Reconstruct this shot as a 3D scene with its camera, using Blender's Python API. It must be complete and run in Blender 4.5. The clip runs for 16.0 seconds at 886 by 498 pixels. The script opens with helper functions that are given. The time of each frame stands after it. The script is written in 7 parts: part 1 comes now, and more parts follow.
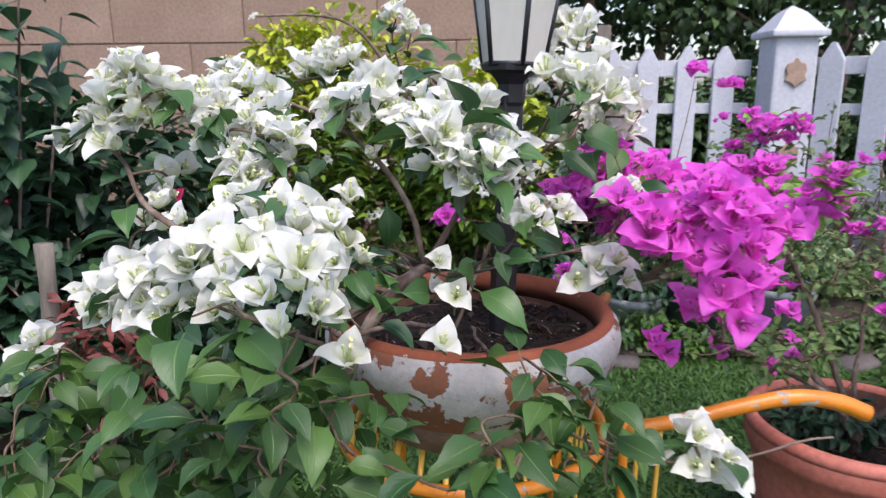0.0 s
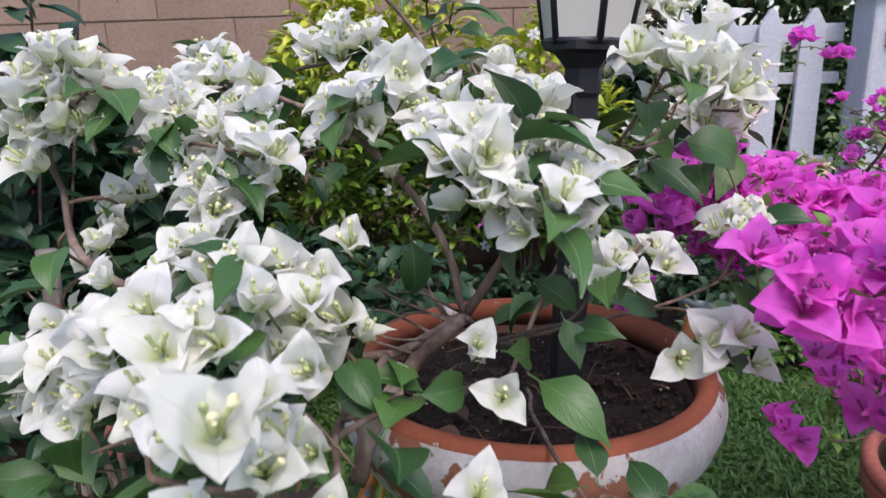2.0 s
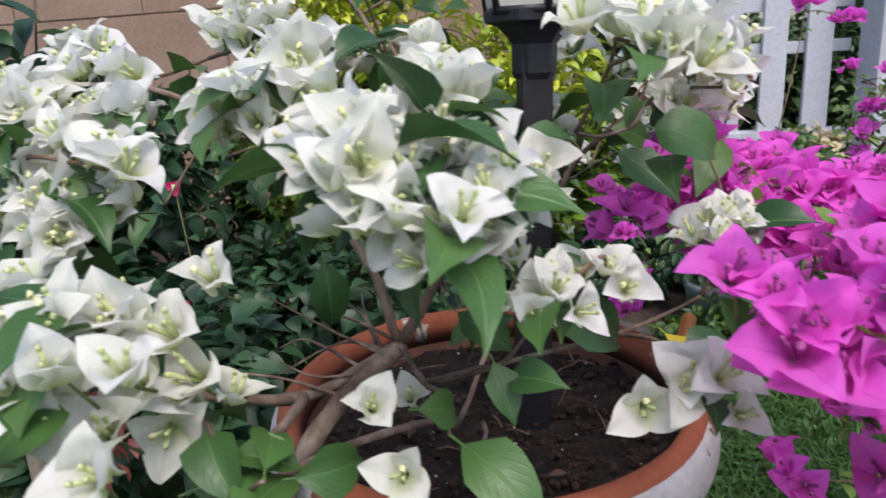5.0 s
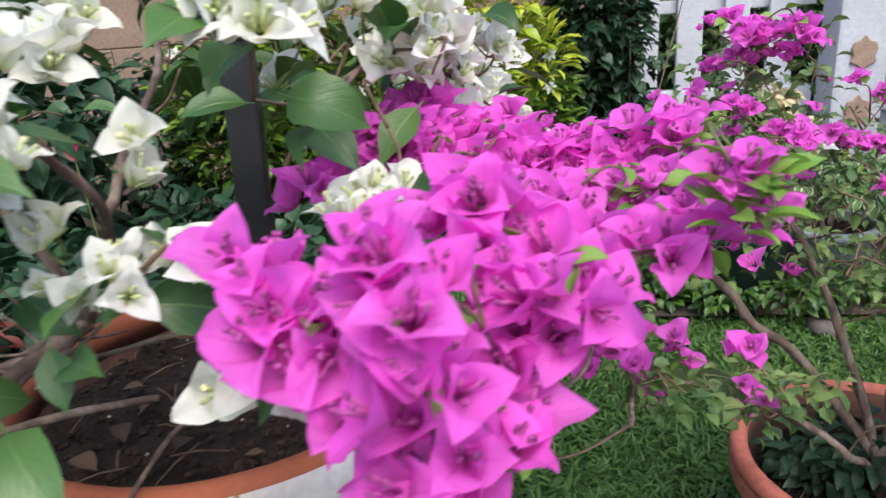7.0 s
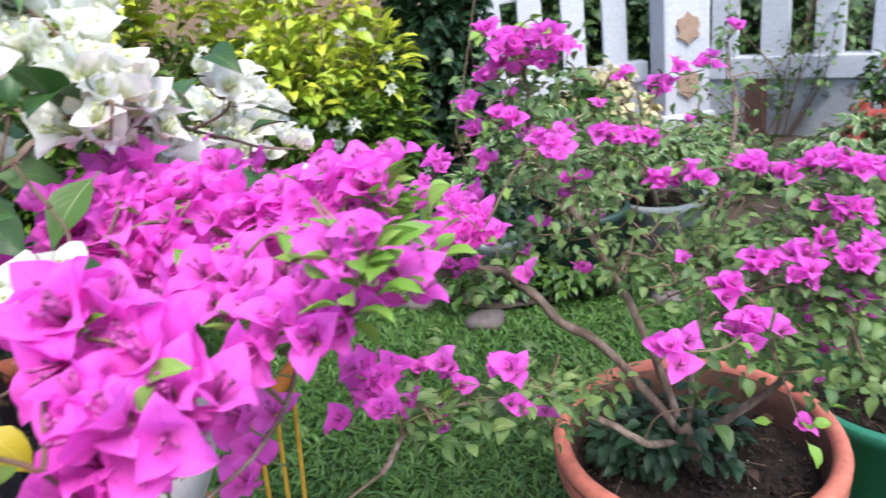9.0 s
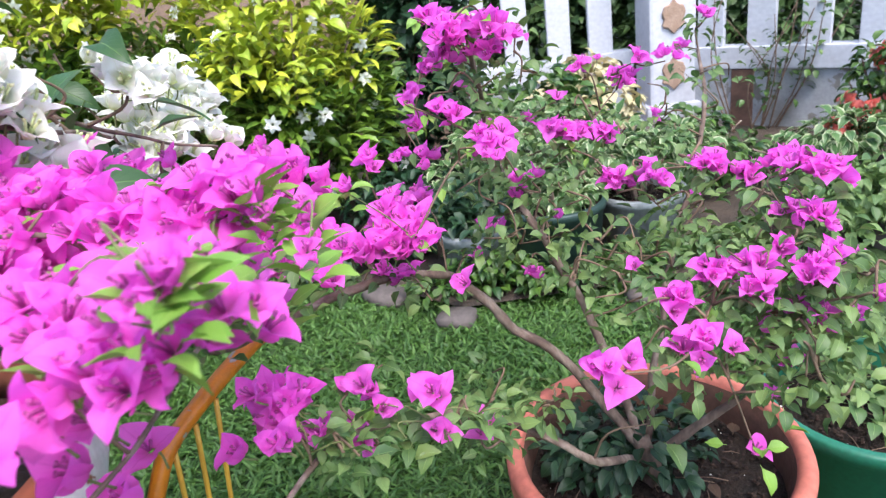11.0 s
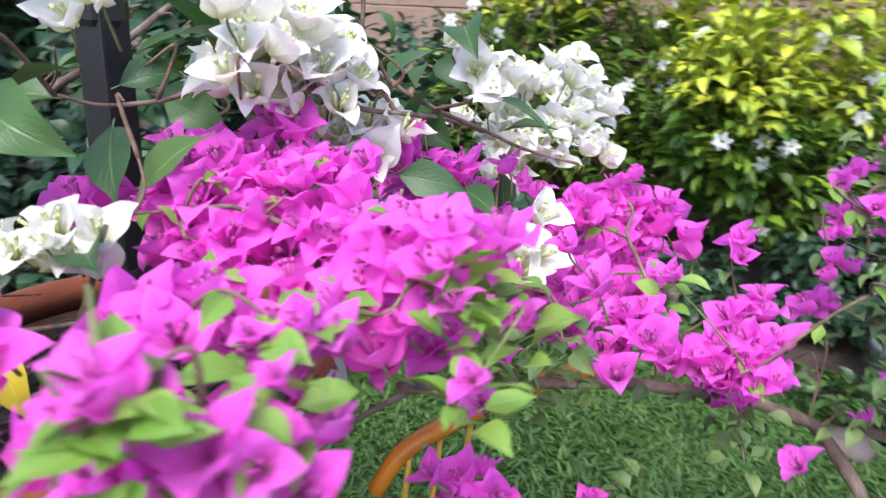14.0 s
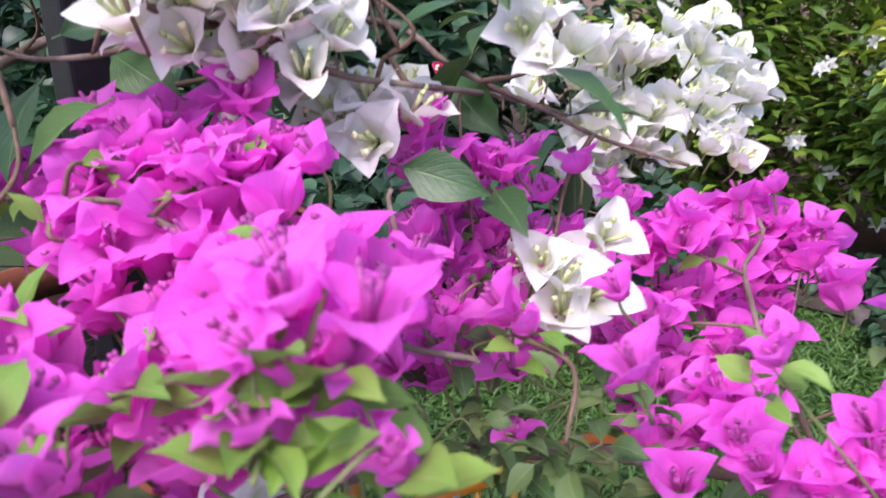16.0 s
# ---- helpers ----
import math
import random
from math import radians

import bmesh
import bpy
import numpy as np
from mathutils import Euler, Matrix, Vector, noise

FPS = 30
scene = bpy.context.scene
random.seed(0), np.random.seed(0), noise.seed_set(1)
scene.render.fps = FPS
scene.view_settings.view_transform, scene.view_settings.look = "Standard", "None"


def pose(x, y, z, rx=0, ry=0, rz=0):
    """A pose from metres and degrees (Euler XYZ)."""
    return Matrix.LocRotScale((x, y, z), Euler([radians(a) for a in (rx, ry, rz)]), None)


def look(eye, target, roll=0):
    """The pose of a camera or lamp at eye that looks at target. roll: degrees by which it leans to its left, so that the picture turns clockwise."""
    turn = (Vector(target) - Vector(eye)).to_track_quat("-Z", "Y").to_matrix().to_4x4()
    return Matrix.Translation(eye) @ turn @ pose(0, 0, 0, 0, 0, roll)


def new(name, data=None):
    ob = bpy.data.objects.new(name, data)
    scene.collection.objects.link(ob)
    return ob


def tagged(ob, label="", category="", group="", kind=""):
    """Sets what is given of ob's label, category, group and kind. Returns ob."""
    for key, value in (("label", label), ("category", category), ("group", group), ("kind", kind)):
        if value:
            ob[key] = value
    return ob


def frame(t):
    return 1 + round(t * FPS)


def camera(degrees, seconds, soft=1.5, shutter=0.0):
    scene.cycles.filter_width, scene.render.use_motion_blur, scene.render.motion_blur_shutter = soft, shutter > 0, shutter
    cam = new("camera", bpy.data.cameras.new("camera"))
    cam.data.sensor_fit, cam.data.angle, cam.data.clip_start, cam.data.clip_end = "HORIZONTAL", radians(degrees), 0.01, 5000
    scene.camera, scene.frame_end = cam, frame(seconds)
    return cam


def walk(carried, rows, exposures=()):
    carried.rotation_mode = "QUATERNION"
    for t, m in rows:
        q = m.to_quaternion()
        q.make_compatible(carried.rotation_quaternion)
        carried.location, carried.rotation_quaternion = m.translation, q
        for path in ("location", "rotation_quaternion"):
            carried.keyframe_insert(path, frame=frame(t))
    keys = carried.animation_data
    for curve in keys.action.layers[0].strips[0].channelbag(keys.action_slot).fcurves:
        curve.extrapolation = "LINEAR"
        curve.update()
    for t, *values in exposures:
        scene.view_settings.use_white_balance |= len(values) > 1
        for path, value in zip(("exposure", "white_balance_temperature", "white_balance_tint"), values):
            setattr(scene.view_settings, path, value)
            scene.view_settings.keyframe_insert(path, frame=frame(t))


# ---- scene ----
cam = camera(65.4, 16.0, soft=1.2, shutter=0.5)
# A small open lens, focused on the flower heads.
cam.data.dof.use_dof, cam.data.dof.focus_distance, cam.data.dof.aperture_fstop = True, 0.72, 14.0
PATH = [
    (0, (0.0227, -0.0364, 1.0), (-0.0216, 1.2297, 0.7081), -0.46),
    (0.5, (0.0171, 0.0604, 0.9916), (-0.068, 1.3182, 0.6746), -0.81),
    (1, (0.0167, 0.1266, 0.9786), (-0.1112, 1.3734, 0.6334), -0.73),
    (1.5, (0.0254, 0.1821, 0.9986), (-0.1081, 1.4231, 0.6352), -1.10),
    (2, (0.025, 0.2152, 1.0187), (-0.1246, 1.4605, 0.6766), -1.44),
    (2.5, (0.0175, 0.2397, 1.0326), (-0.1557, 1.4851, 0.7026), -2.11),
    (3, (0.0226, 0.2617, 1.042), (-0.1702, 1.508, 0.7263), -2.15),
    (3.2, (0.0295, 0.2737, 1.0434), (-0.1725, 1.5201, 0.7341), -2.08),
    (5.3, (0.1161, 0.3426, 1.0093), (-0.0448, 1.5738, 0.6241), -4.81),
    (5.5, (0.1428, 0.3222, 1.024), (-0.0182, 1.5503, 0.6291), -6.05),
    (6, (0.2207, 0.2708, 1.0306), (0.0808, 1.4964, 0.6206), -5.38),
    (6.5, (0.2843, 0.3263, 1.0203), (0.0973, 1.5409, 0.5965), -4.90),
    (7, (0.3468, 0.4017, 0.9968), (0.16, 1.6107, 0.557), -4.34),
    (7.5, (0.3934, 0.4288, 1.0072), (0.2344, 1.644, 0.5734), -5.56),
    (8, (0.4325, 0.4386, 1.0105), (0.3298, 1.6596, 0.5762), -6.17),
    (8.5, (0.4605, 0.4433, 1.0179), (0.3993, 1.6575, 0.5577), -7.17),
    (9, (0.5005, 0.4492, 1.0203), (0.5003, 1.6606, 0.5486), -8.26),
    (9.2, (0.5127, 0.4483, 1.0207), (0.542, 1.6581, 0.5458), -8.90),
    (11.3, (0.5941, 0.5464, 1.0044), (0.5888, 1.7454, 0.502), -7.59),
    (11.5, (0.6044, 0.5692, 1.0056), (0.5768, 1.7639, 0.4939), -7.07),
    (12, (0.6036, 0.5909, 1.0131), (0.4603, 1.7885, 0.5282), -5.19),
    (12.5, (0.5562, 0.6221, 1.0249), (0.2505, 1.795, 0.5549), -2.70),
    (13, (0.544, 0.6109, 1.0078), (0.1627, 1.7606, 0.5358), -3.24),
    (13.5, (0.5577, 0.6234, 1.0025), (0.1013, 1.741, 0.52), -1.02),
    (14, (0.6369, 0.7045, 1.0129), (-0.086, 1.6781, 0.5441), 1.17),
    (14.5, (0.6879, 0.769, 0.9996), (-0.1281, 1.6578, 0.5158), 2.60),
    (15, (0.6771, 0.8135, 1.0086), (-0.1955, 1.6436, 0.5192), 2.74),
    (15.5, (0.6519, 0.8692, 1.0067), (-0.275, 1.6417, 0.5229), 2.08),
    (16, (0.6143, 0.89, 0.9893), (-0.3186, 1.6302, 0.468), 1.00),
]
# The clip's camera opens up as it nears the magenta flowers.
EXPOSURES = ((0.0, 1.05, 6600, 16), (3.0, 0.70, 6600, 18), (6.5, 1.03, 6900, 8), (9.0, 1.6, 6600, 7), (11.5, 1.76, 6500, 10), (12.6, 1.62, 6500, 10), (14.5, 1.62, 6400, 17), (16.0, 1.45, 6400, 24))
walk(cam, [(t, look(eye, target, roll)) for t, eye, target, roll in PATH], EXPOSURES)

# ---- world and light: a bright, evenly overcast day ----
SUN_ELEVATION, SUN_TURN = 60.0, 158.0
world = bpy.data.worlds.new("overcast_sky")
scene.world = world
world.use_nodes = True
wt = world.node_tree
sky = wt.nodes.new("ShaderNodeTexSky")
sky.sky_type = "NISHITA"
sky.sun_disc = False
sky.sun_elevation, sky.sun_rotation = radians(SUN_ELEVATION), radians(SUN_TURN)
sky.air_density, sky.dust_density, sky.ozone_density = 1.0, 2.0, 1.5
wt.nodes["Background"].inputs["Strength"].default_value = 0.15
wt.links.new(sky.outputs["Color"], wt.nodes["Background"].inputs["Color"])
sun = new("sun", bpy.data.lights.new("sun", "SUN"))
sun.data.energy, sun.data.angle, sun.data.color = 1.5, radians(36), (1.0, 0.98, 0.96)
_e, _a = radians(SUN_ELEVATION), radians(SUN_TURN)
sun.matrix_world = look((math.sin(_a) * math.cos(_e) * 20, math.cos(_a) * math.cos(_e) * 20, math.sin(_e) * 20), (0, 0, 0))

# ---- materials ----
def nodes_of(name):
    m = bpy.data.materials.new(name)
    m.use_nodes = True
    nt = m.node_tree
    return m, nt, nt.nodes["Principled BSDF"], nt.nodes["Material Output"]


def ramp(nt, fac, stops):
    n = nt.nodes.new("ShaderNodeValToRGB")
    els = n.color_ramp.elements
    while len(els) < len(stops):
        els.new(0.5)
    for el, (p, c) in zip(els, stops):
        el.position, el.color = p, (*c, 1) if len(c) == 3 else c
    nt.links.new(fac, n.inputs["Fac"])
    return n.outputs["Color"]


def noise_of(nt, scale, detail=4.0, coords="Object", rough=0.55, stretch=None):
    tc = nt.nodes.new("ShaderNodeTexCoord")
    n = nt.nodes.new("ShaderNodeTexNoise")
    n.inputs["Scale"].default_value, n.inputs["Detail"].default_value = scale, detail
    n.inputs["Roughness"].default_value = rough
    src = tc.outputs[coords]
    if stretch:
        mp = nt.nodes.new("ShaderNodeMapping")
        mp.inputs["Scale"].default_value = stretch
        nt.links.new(src, mp.inputs["Vector"])
        src = mp.outputs["Vector"]
    nt.links.new(src, n.inputs["Vector"])
    return n.outputs["Fac"]


def mix(nt, fac, a, b, how="MIX"):
    n = nt.nodes.new("ShaderNodeMix")
    n.data_type, n.blend_type = "RGBA", how
    for sock, v in ((n.inputs[0], fac), (n.inputs[6], a), (n.inputs[7], b)):
        if isinstance(v, (int, float)):
            sock.default_value = v
        elif isinstance(v, tuple):
            sock.default_value = (*v, 1)
        else:
            nt.links.new(v, sock)
    return n.outputs[2]


def maths(nt, op, a, b=0.0):
    n = nt.nodes.new("ShaderNodeMath")
    n.operation = op
    for sock, v in zip(n.inputs, (a, b)):
        if isinstance(v, (int, float)):
            sock.default_value = v
        else:
            nt.links.new(v, sock)
    return n.outputs[0]


def bump(nt, bsdf, height, strength, distance):
    n = nt.nodes.new("ShaderNodeBump")
    n.inputs["Strength"].default_value, n.inputs["Distance"].default_value = strength, distance
    nt.links.new(height, n.inputs["Height"])
    nt.links.new(n.outputs["Normal"], bsdf.inputs["Normal"])


def thin(nt, bsdf, out, color, amount):
    """Lets a share of the light through a leaf or bract."""
    tr = nt.nodes.new("ShaderNodeBsdfTranslucent")
    nt.links.new(color, tr.inputs["Color"])
    mx = nt.nodes.new("ShaderNodeMixShader")
    mx.inputs[0].default_value = amount
    nt.links.new(bsdf.outputs[0], mx.inputs[1])
    nt.links.new(tr.outputs[0], mx.inputs[2])
    nt.links.new(mx.outputs[0], out.inputs["Surface"])


def chance(nt, island):
    """One random number for each loose piece of a mesh, or for each object."""
    if island:
        return nt.nodes.new("ShaderNodeNewGeometry").outputs["Random Per Island"]
    return nt.nodes.new("ShaderNodeObjectInfo").outputs["Random"]


def uv_parts(nt):
    u = nt.nodes.new("ShaderNodeUVMap")
    s = nt.nodes.new("ShaderNodeSeparateXYZ")
    nt.links.new(u.outputs["UV"], s.inputs[0])
    return s.outputs["X"], s.outputs["Y"]


def petal_material(name, heart, young, grown, vein, island=False, through_light=0.45):
    m, nt, p, out = nodes_of(name)
    across, along = uv_parts(nt)
    tint = ramp(nt, chance(nt, island), [(0.0, young), (1.0, grown)])
    soft = noise_of(nt, 90.0, 3.0)
    tint = mix(nt, maths(nt, "MULTIPLY", soft, 0.11), tint, heart)
    col = mix(nt, ramp(nt, along, [(0.0, (1, 1, 1)), (0.16, (0.36, 0.36, 0.36)), (0.40, (0, 0, 0))]), tint, heart)
    rib = maths(nt, "ABSOLUTE", maths(nt, "SUBTRACT", across, 0.5))
    mid = ramp(nt, rib, [(0.0, (1, 1, 1)), (0.03, (0.0, 0.0, 0.0))])
    slant = maths(nt, "ADD", maths(nt, "MULTIPLY", rib, -9.0), maths(nt, "MULTIPLY", along, 7.0))
    side = maths(nt, "POWER", maths(nt, "ABSOLUTE", maths(nt, "SINE", maths(nt, "MULTIPLY", slant, 3.14))), 14.0)
    col = mix(nt, maths(nt, "MULTIPLY", mid, 0.42), col, vein)
    col = mix(nt, maths(nt, "MULTIPLY", side, 0.10), col, vein)
    nt.links.new(col, p.inputs["Base Color"])
    p.inputs["Roughness"].default_value = 0.62
    p.inputs["Specular IOR Level"].default_value = 0.25
    bump(nt, p, maths(nt, "ADD", maths(nt, "ADD", maths(nt, "MULTIPLY", side, -0.15), maths(nt, "MULTIPLY", mid, -0.5)), maths(nt, "MULTIPLY", soft, 1.4)), 0.45, 0.0012)
    thin(nt, p, out, col, through_light)
    return m


def leaf_material(name, dark, light, vein, rough=0.4, island=False, rim=None, through_light=0.22, rim_width=(0.25, 0.38)):
    m, nt, p, out = nodes_of(name)
    across, along = uv_parts(nt)
    col = ramp(nt, chance(nt, island), [(0.0, dark), (0.6, tuple((a + b) / 2 for a, b in zip(dark, light))), (1.0, light)])
    blot = noise_of(nt, 38.0, 4.0)
    col = mix(nt, maths(nt, "MULTIPLY", blot, 0.35), col, dark)
    rib = maths(nt, "ABSOLUTE", maths(nt, "SUBTRACT", across, 0.5))
    mid = ramp(nt, rib, [(0.0, (1, 1, 1)), (0.035, (0, 0, 0))])
    slant = maths(nt, "ADD", maths(nt, "MULTIPLY", rib, -7.0), maths(nt, "MULTIPLY", along, 8.0))
    side = maths(nt, "POWER", maths(nt, "ABSOLUTE", maths(nt, "SINE", maths(nt, "MULTIPLY", slant, 3.14))), 18.0)
    if rim:
        edge = maths(nt, "ADD", rib, maths(nt, "MULTIPLY", maths(nt, "SUBTRACT", blot, 0.5), 0.5))
        col = mix(nt, ramp(nt, edge, [(rim_width[0], (0, 0, 0)), (rim_width[1], (1, 1, 1))]), col, rim)
    col = mix(nt, maths(nt, "MULTIPLY", mid, 0.55), col, vein)
    col = mix(nt, maths(nt, "MULTIPLY", side, 0.035), col, vein)
    nt.links.new(col, p.inputs["Base Color"])
    nt.links.new(maths(nt, "ADD", rough - 0.08, maths(nt, "MULTIPLY", blot, 0.18)), p.inputs["Roughness"])
    bump(nt, p, maths(nt, "ADD", maths(nt, "ADD", maths(nt, "MULTIPLY", side, -0.22), maths(nt, "MULTIPLY", mid, -1.0)), maths(nt, "MULTIPLY", blot, 0.6)), 0.4, 0.0012)
    thin(nt, p, out, col, through_light)
    return m


def rough_material(name, stops, scale, roughness=0.85, relief=0.004, relief_scale=None, stretch=None, strength=0.6, fine=None):
    m, nt, p, out = nodes_of(name)
    big = noise_of(nt, scale, 6.0, stretch=stretch, rough=0.62)
    col = ramp(nt, big, stops)
    small = noise_of(nt, relief_scale or scale * 6, 5.0, stretch=stretch)
    col = mix(nt, 0.35, col, ramp(nt, small, [(0.3, (0.25, 0.25, 0.25)), (0.7, (0.75, 0.75, 0.75))]), "OVERLAY")
    nt.links.new(col, p.inputs["Base Color"])
    p.inputs["Roughness"].default_value = roughness
    bump(nt, p, maths(nt, "ADD", big, maths(nt, "MULTIPLY", small, 0.6)), strength, relief)
    return m


def flaked_material(name, under, paint, scale, share, roughness=0.75, gloss=None, stretch=None, relief=0.003, dirt=(0.16, 0.13, 0.10), dirty=0.35, worn_below=None):
    """Old paint that has come off in patches; share is the part that is still on."""
    m, nt, p, out = nodes_of(name)
    patch = noise_of(nt, scale, 7.0, stretch=stretch, rough=0.6)
    if worn_below:
        # The paint is worn off towards the foot of the pot.
        xyz = nt.nodes.new("ShaderNodeSeparateXYZ")
        nt.links.new(nt.nodes.new("ShaderNodeTexCoord").outputs["Object"], xyz.inputs[0])
        worn = maths(nt, "MINIMUM", maths(nt, "MULTIPLY", maths(nt, "SUBTRACT", xyz.outputs["Z"], worn_below), 2.0), 0.05)
        patch = maths(nt, "ADD", patch, worn)
    on = ramp(nt, patch, [(max(0.0, 0.62 - share * 0.36), (0, 0, 0)), (max(0.01, 0.635 - share * 0.36), (1, 1, 1))])
    grime = noise_of(nt, scale * 0.45, 6.0)
    fine = noise_of(nt, scale * 9, 4.0)
    painted = mix(nt, ramp(nt, grime, [(0.42, (0, 0, 0)), (0.75, (dirty, dirty, dirty))]), paint, dirt)
    painted = mix(nt, 0.25, painted, ramp(nt, fine, [(0.3, (0.3, 0.3, 0.3)), (0.7, (0.7, 0.7, 0.7))]), "OVERLAY")
    bare = mix(nt, fine, under, tuple(c * 0.62 for c in under))
    nt.links.new(mix(nt, on, bare, painted), p.inputs["Base Color"])
    nt.links.new(ramp(nt, on, [(0.0, (0.9,) * 3), (1.0, (gloss or roughness,) * 3)]), p.inputs["Roughness"])
    bump(nt, p, maths(nt, "ADD", on, maths(nt, "MULTIPLY", fine, 0.4)), 0.5, relief)
    return m


WHITE_IN, WHITE_YOUNG, WHITE_OLD = (0.58, 0.66, 0.26), (0.84, 0.83, 0.77), (0.88, 0.86, 0.87)
M_WHITE = petal_material("white_bract", WHITE_IN, WHITE_YOUNG, WHITE_OLD, (0.66, 0.70, 0.50))
M_MAGENTA = petal_material("magenta_bract", (0.70, 0.13, 0.50), (0.94, 0.20, 0.80), (0.90, 0.135, 0.73), (0.62, 0.05, 0.46), through_light=0.56)
M_WHITE_FILL = petal_material("white_bract_mass", WHITE_IN, WHITE_YOUNG, WHITE_OLD, (0.66, 0.70, 0.50), island=True)
M_MAGENTA_FILL = petal_material("magenta_bract_mass", (0.70, 0.13, 0.50), (0.94, 0.20, 0.80), (0.90, 0.135, 0.73), (0.62, 0.05, 0.46), island=True, through_light=0.56)
M_PINK = petal_material("young_pink_bract", (0.66, 0.42, 0.34), (0.80, 0.24, 0.52), (0.80, 0.12, 0.62), (0.5, 0.08, 0.36), through_light=0.56)
M_TUBE_PALE = rough_material("pale_flower_tube", [(0.3, (0.40, 0.46, 0.18)), (0.7, (0.56, 0.60, 0.32))], 60, 0.6, 0.0004)
M_TUBE_PLUM = rough_material("plum_flower_tube", [(0.3, (0.26, 0.03, 0.18)), (0.7, (0.46, 0.07, 0.32))], 60, 0.6, 0.0004)
M_TUBE_TIP = rough_material("cream_flower_eye", [(0.3, (0.62, 0.60, 0.30)), (0.7, (0.82, 0.80, 0.52))], 80, 0.6, 0.0003)
M_LEAF = leaf_material("deep_green_leaf", (0.022, 0.070, 0.022), (0.082, 0.180, 0.042), (0.15, 0.27, 0.09), 0.36)
M_LEAF_FILL = leaf_material("deep_green_leaf_mass", (0.022, 0.066, 0.016), (0.095, 0.185, 0.036), (0.18, 0.28, 0.09), 0.45, island=True)
M_LEAF_YELLOW = leaf_material("yellowed_leaf", (0.42, 0.34, 0.02), (0.58, 0.46, 0.03), (0.62, 0.52, 0.12), 0.45)
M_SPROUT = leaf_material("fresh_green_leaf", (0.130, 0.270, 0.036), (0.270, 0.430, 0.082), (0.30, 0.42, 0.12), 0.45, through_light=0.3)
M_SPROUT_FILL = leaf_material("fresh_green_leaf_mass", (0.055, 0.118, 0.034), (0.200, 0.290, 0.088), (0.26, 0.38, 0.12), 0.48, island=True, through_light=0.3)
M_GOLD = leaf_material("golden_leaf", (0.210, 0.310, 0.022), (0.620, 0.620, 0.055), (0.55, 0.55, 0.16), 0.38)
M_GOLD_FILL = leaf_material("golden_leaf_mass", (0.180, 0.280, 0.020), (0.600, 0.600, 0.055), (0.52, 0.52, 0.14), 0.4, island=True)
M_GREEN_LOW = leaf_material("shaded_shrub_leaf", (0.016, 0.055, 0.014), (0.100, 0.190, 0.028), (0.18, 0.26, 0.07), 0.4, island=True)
# Lower leaves are greener, and the crown's shade is put into their colour.
M_GOLD_LOW = leaf_material("shaded_green_leaf", (0.030, 0.085, 0.014), (0.210, 0.330, 0.030), (0.30, 0.38, 0.09), 0.36, island=True)
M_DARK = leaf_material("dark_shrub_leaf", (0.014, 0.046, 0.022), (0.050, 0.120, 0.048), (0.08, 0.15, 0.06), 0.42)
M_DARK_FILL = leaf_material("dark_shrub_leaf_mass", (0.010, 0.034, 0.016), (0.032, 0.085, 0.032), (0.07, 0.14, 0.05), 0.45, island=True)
M_TREE_FILL = leaf_material("tree_leaf_mass", (0.022, 0.056, 0.020), (0.115, 0.200, 0.060), (0.07, 0.13, 0.05), 0.45, island=True)
M_VARIEGATED = leaf_material("cream_edged_leaf", (0.045, 0.115, 0.030), (0.100, 0.190, 0.050), (0.25, 0.33, 0.15), 0.45, island=True, rim=(0.40, 0.44, 0.26), rim_width=(0.32, 0.46))
M_CREAM = leaf_material("cream_young_leaf", (0.42, 0.38, 0.20), (0.60, 0.50, 0.32), (0.62, 0.58, 0.40), 0.5, island=True)
M_DRY = leaf_material("dry_brown_leaf", (0.050, 0.028, 0.016), (0.130, 0.072, 0.040), (0.15, 0.09, 0.05), 0.7, through_light=0.05)
M_RED_LEAF = leaf_material("russet_leaf", (0.14, 0.035, 0.03), (0.30, 0.075, 0.06), (0.36, 0.12, 0.10), 0.5, island=True)
M_CORAL = petal_material("coral_petal", (0.55, 0.10, 0.06), (0.66, 0.12, 0.10), (0.62, 0.20, 0.18), (0.45, 0.05, 0.04), island=True)
M_CRIMSON = petal_material("crimson_petal", (0.45, 0.02, 0.06), (0.60, 0.02, 0.10), (0.66, 0.05, 0.20), (0.4, 0.02, 0.05))
M_JASMINE = petal_material("jasmine_petal", (0.78, 0.78, 0.62), (0.84, 0.84, 0.80), (0.87, 0.87, 0.87), (0.7, 0.7, 0.66))
M_GRASS = leaf_material("lawn_blade", (0.036, 0.100, 0.016), (0.108, 0.215, 0.038), (0.12, 0.23, 0.055), 0.5, island=True, through_light=0.25)
M_BARK = rough_material("grey_brown_bark", [(0.28, (0.050, 0.033, 0.026)), (0.5, (0.150, 0.100, 0.078)), (0.72, (0.32, 0.25, 0.205))], 28, 0.9, 0.004, 110, (1, 1, 0.45), 0.9)
M_TWIG = rough_material("brown_twig", [(0.3, (0.075, 0.045, 0.032)), (0.7, (0.20, 0.130, 0.085))], 60, 0.85, 0.001, 260)
M_GREEN_TWIG = rough_material("green_twig", [(0.3, (0.09, 0.11, 0.035)), (0.7, (0.18, 0.20, 0.07))], 60, 0.7, 0.0006, 260)
M_SOIL = rough_material("dark_potting_soil", [(0.25, (0.008, 0.005, 0.004)), (0.55, (0.022, 0.013, 0.009)), (0.85, (0.058, 0.034, 0.024))], 26, 0.98, 0.015, 150, None, 1.0)
M_CRUMB = rough_material("soil_crumb", [(0.3, (0.013, 0.008, 0.006)), (0.7, (0.065, 0.036, 0.026))], 90, 0.98, 0.002, 300)
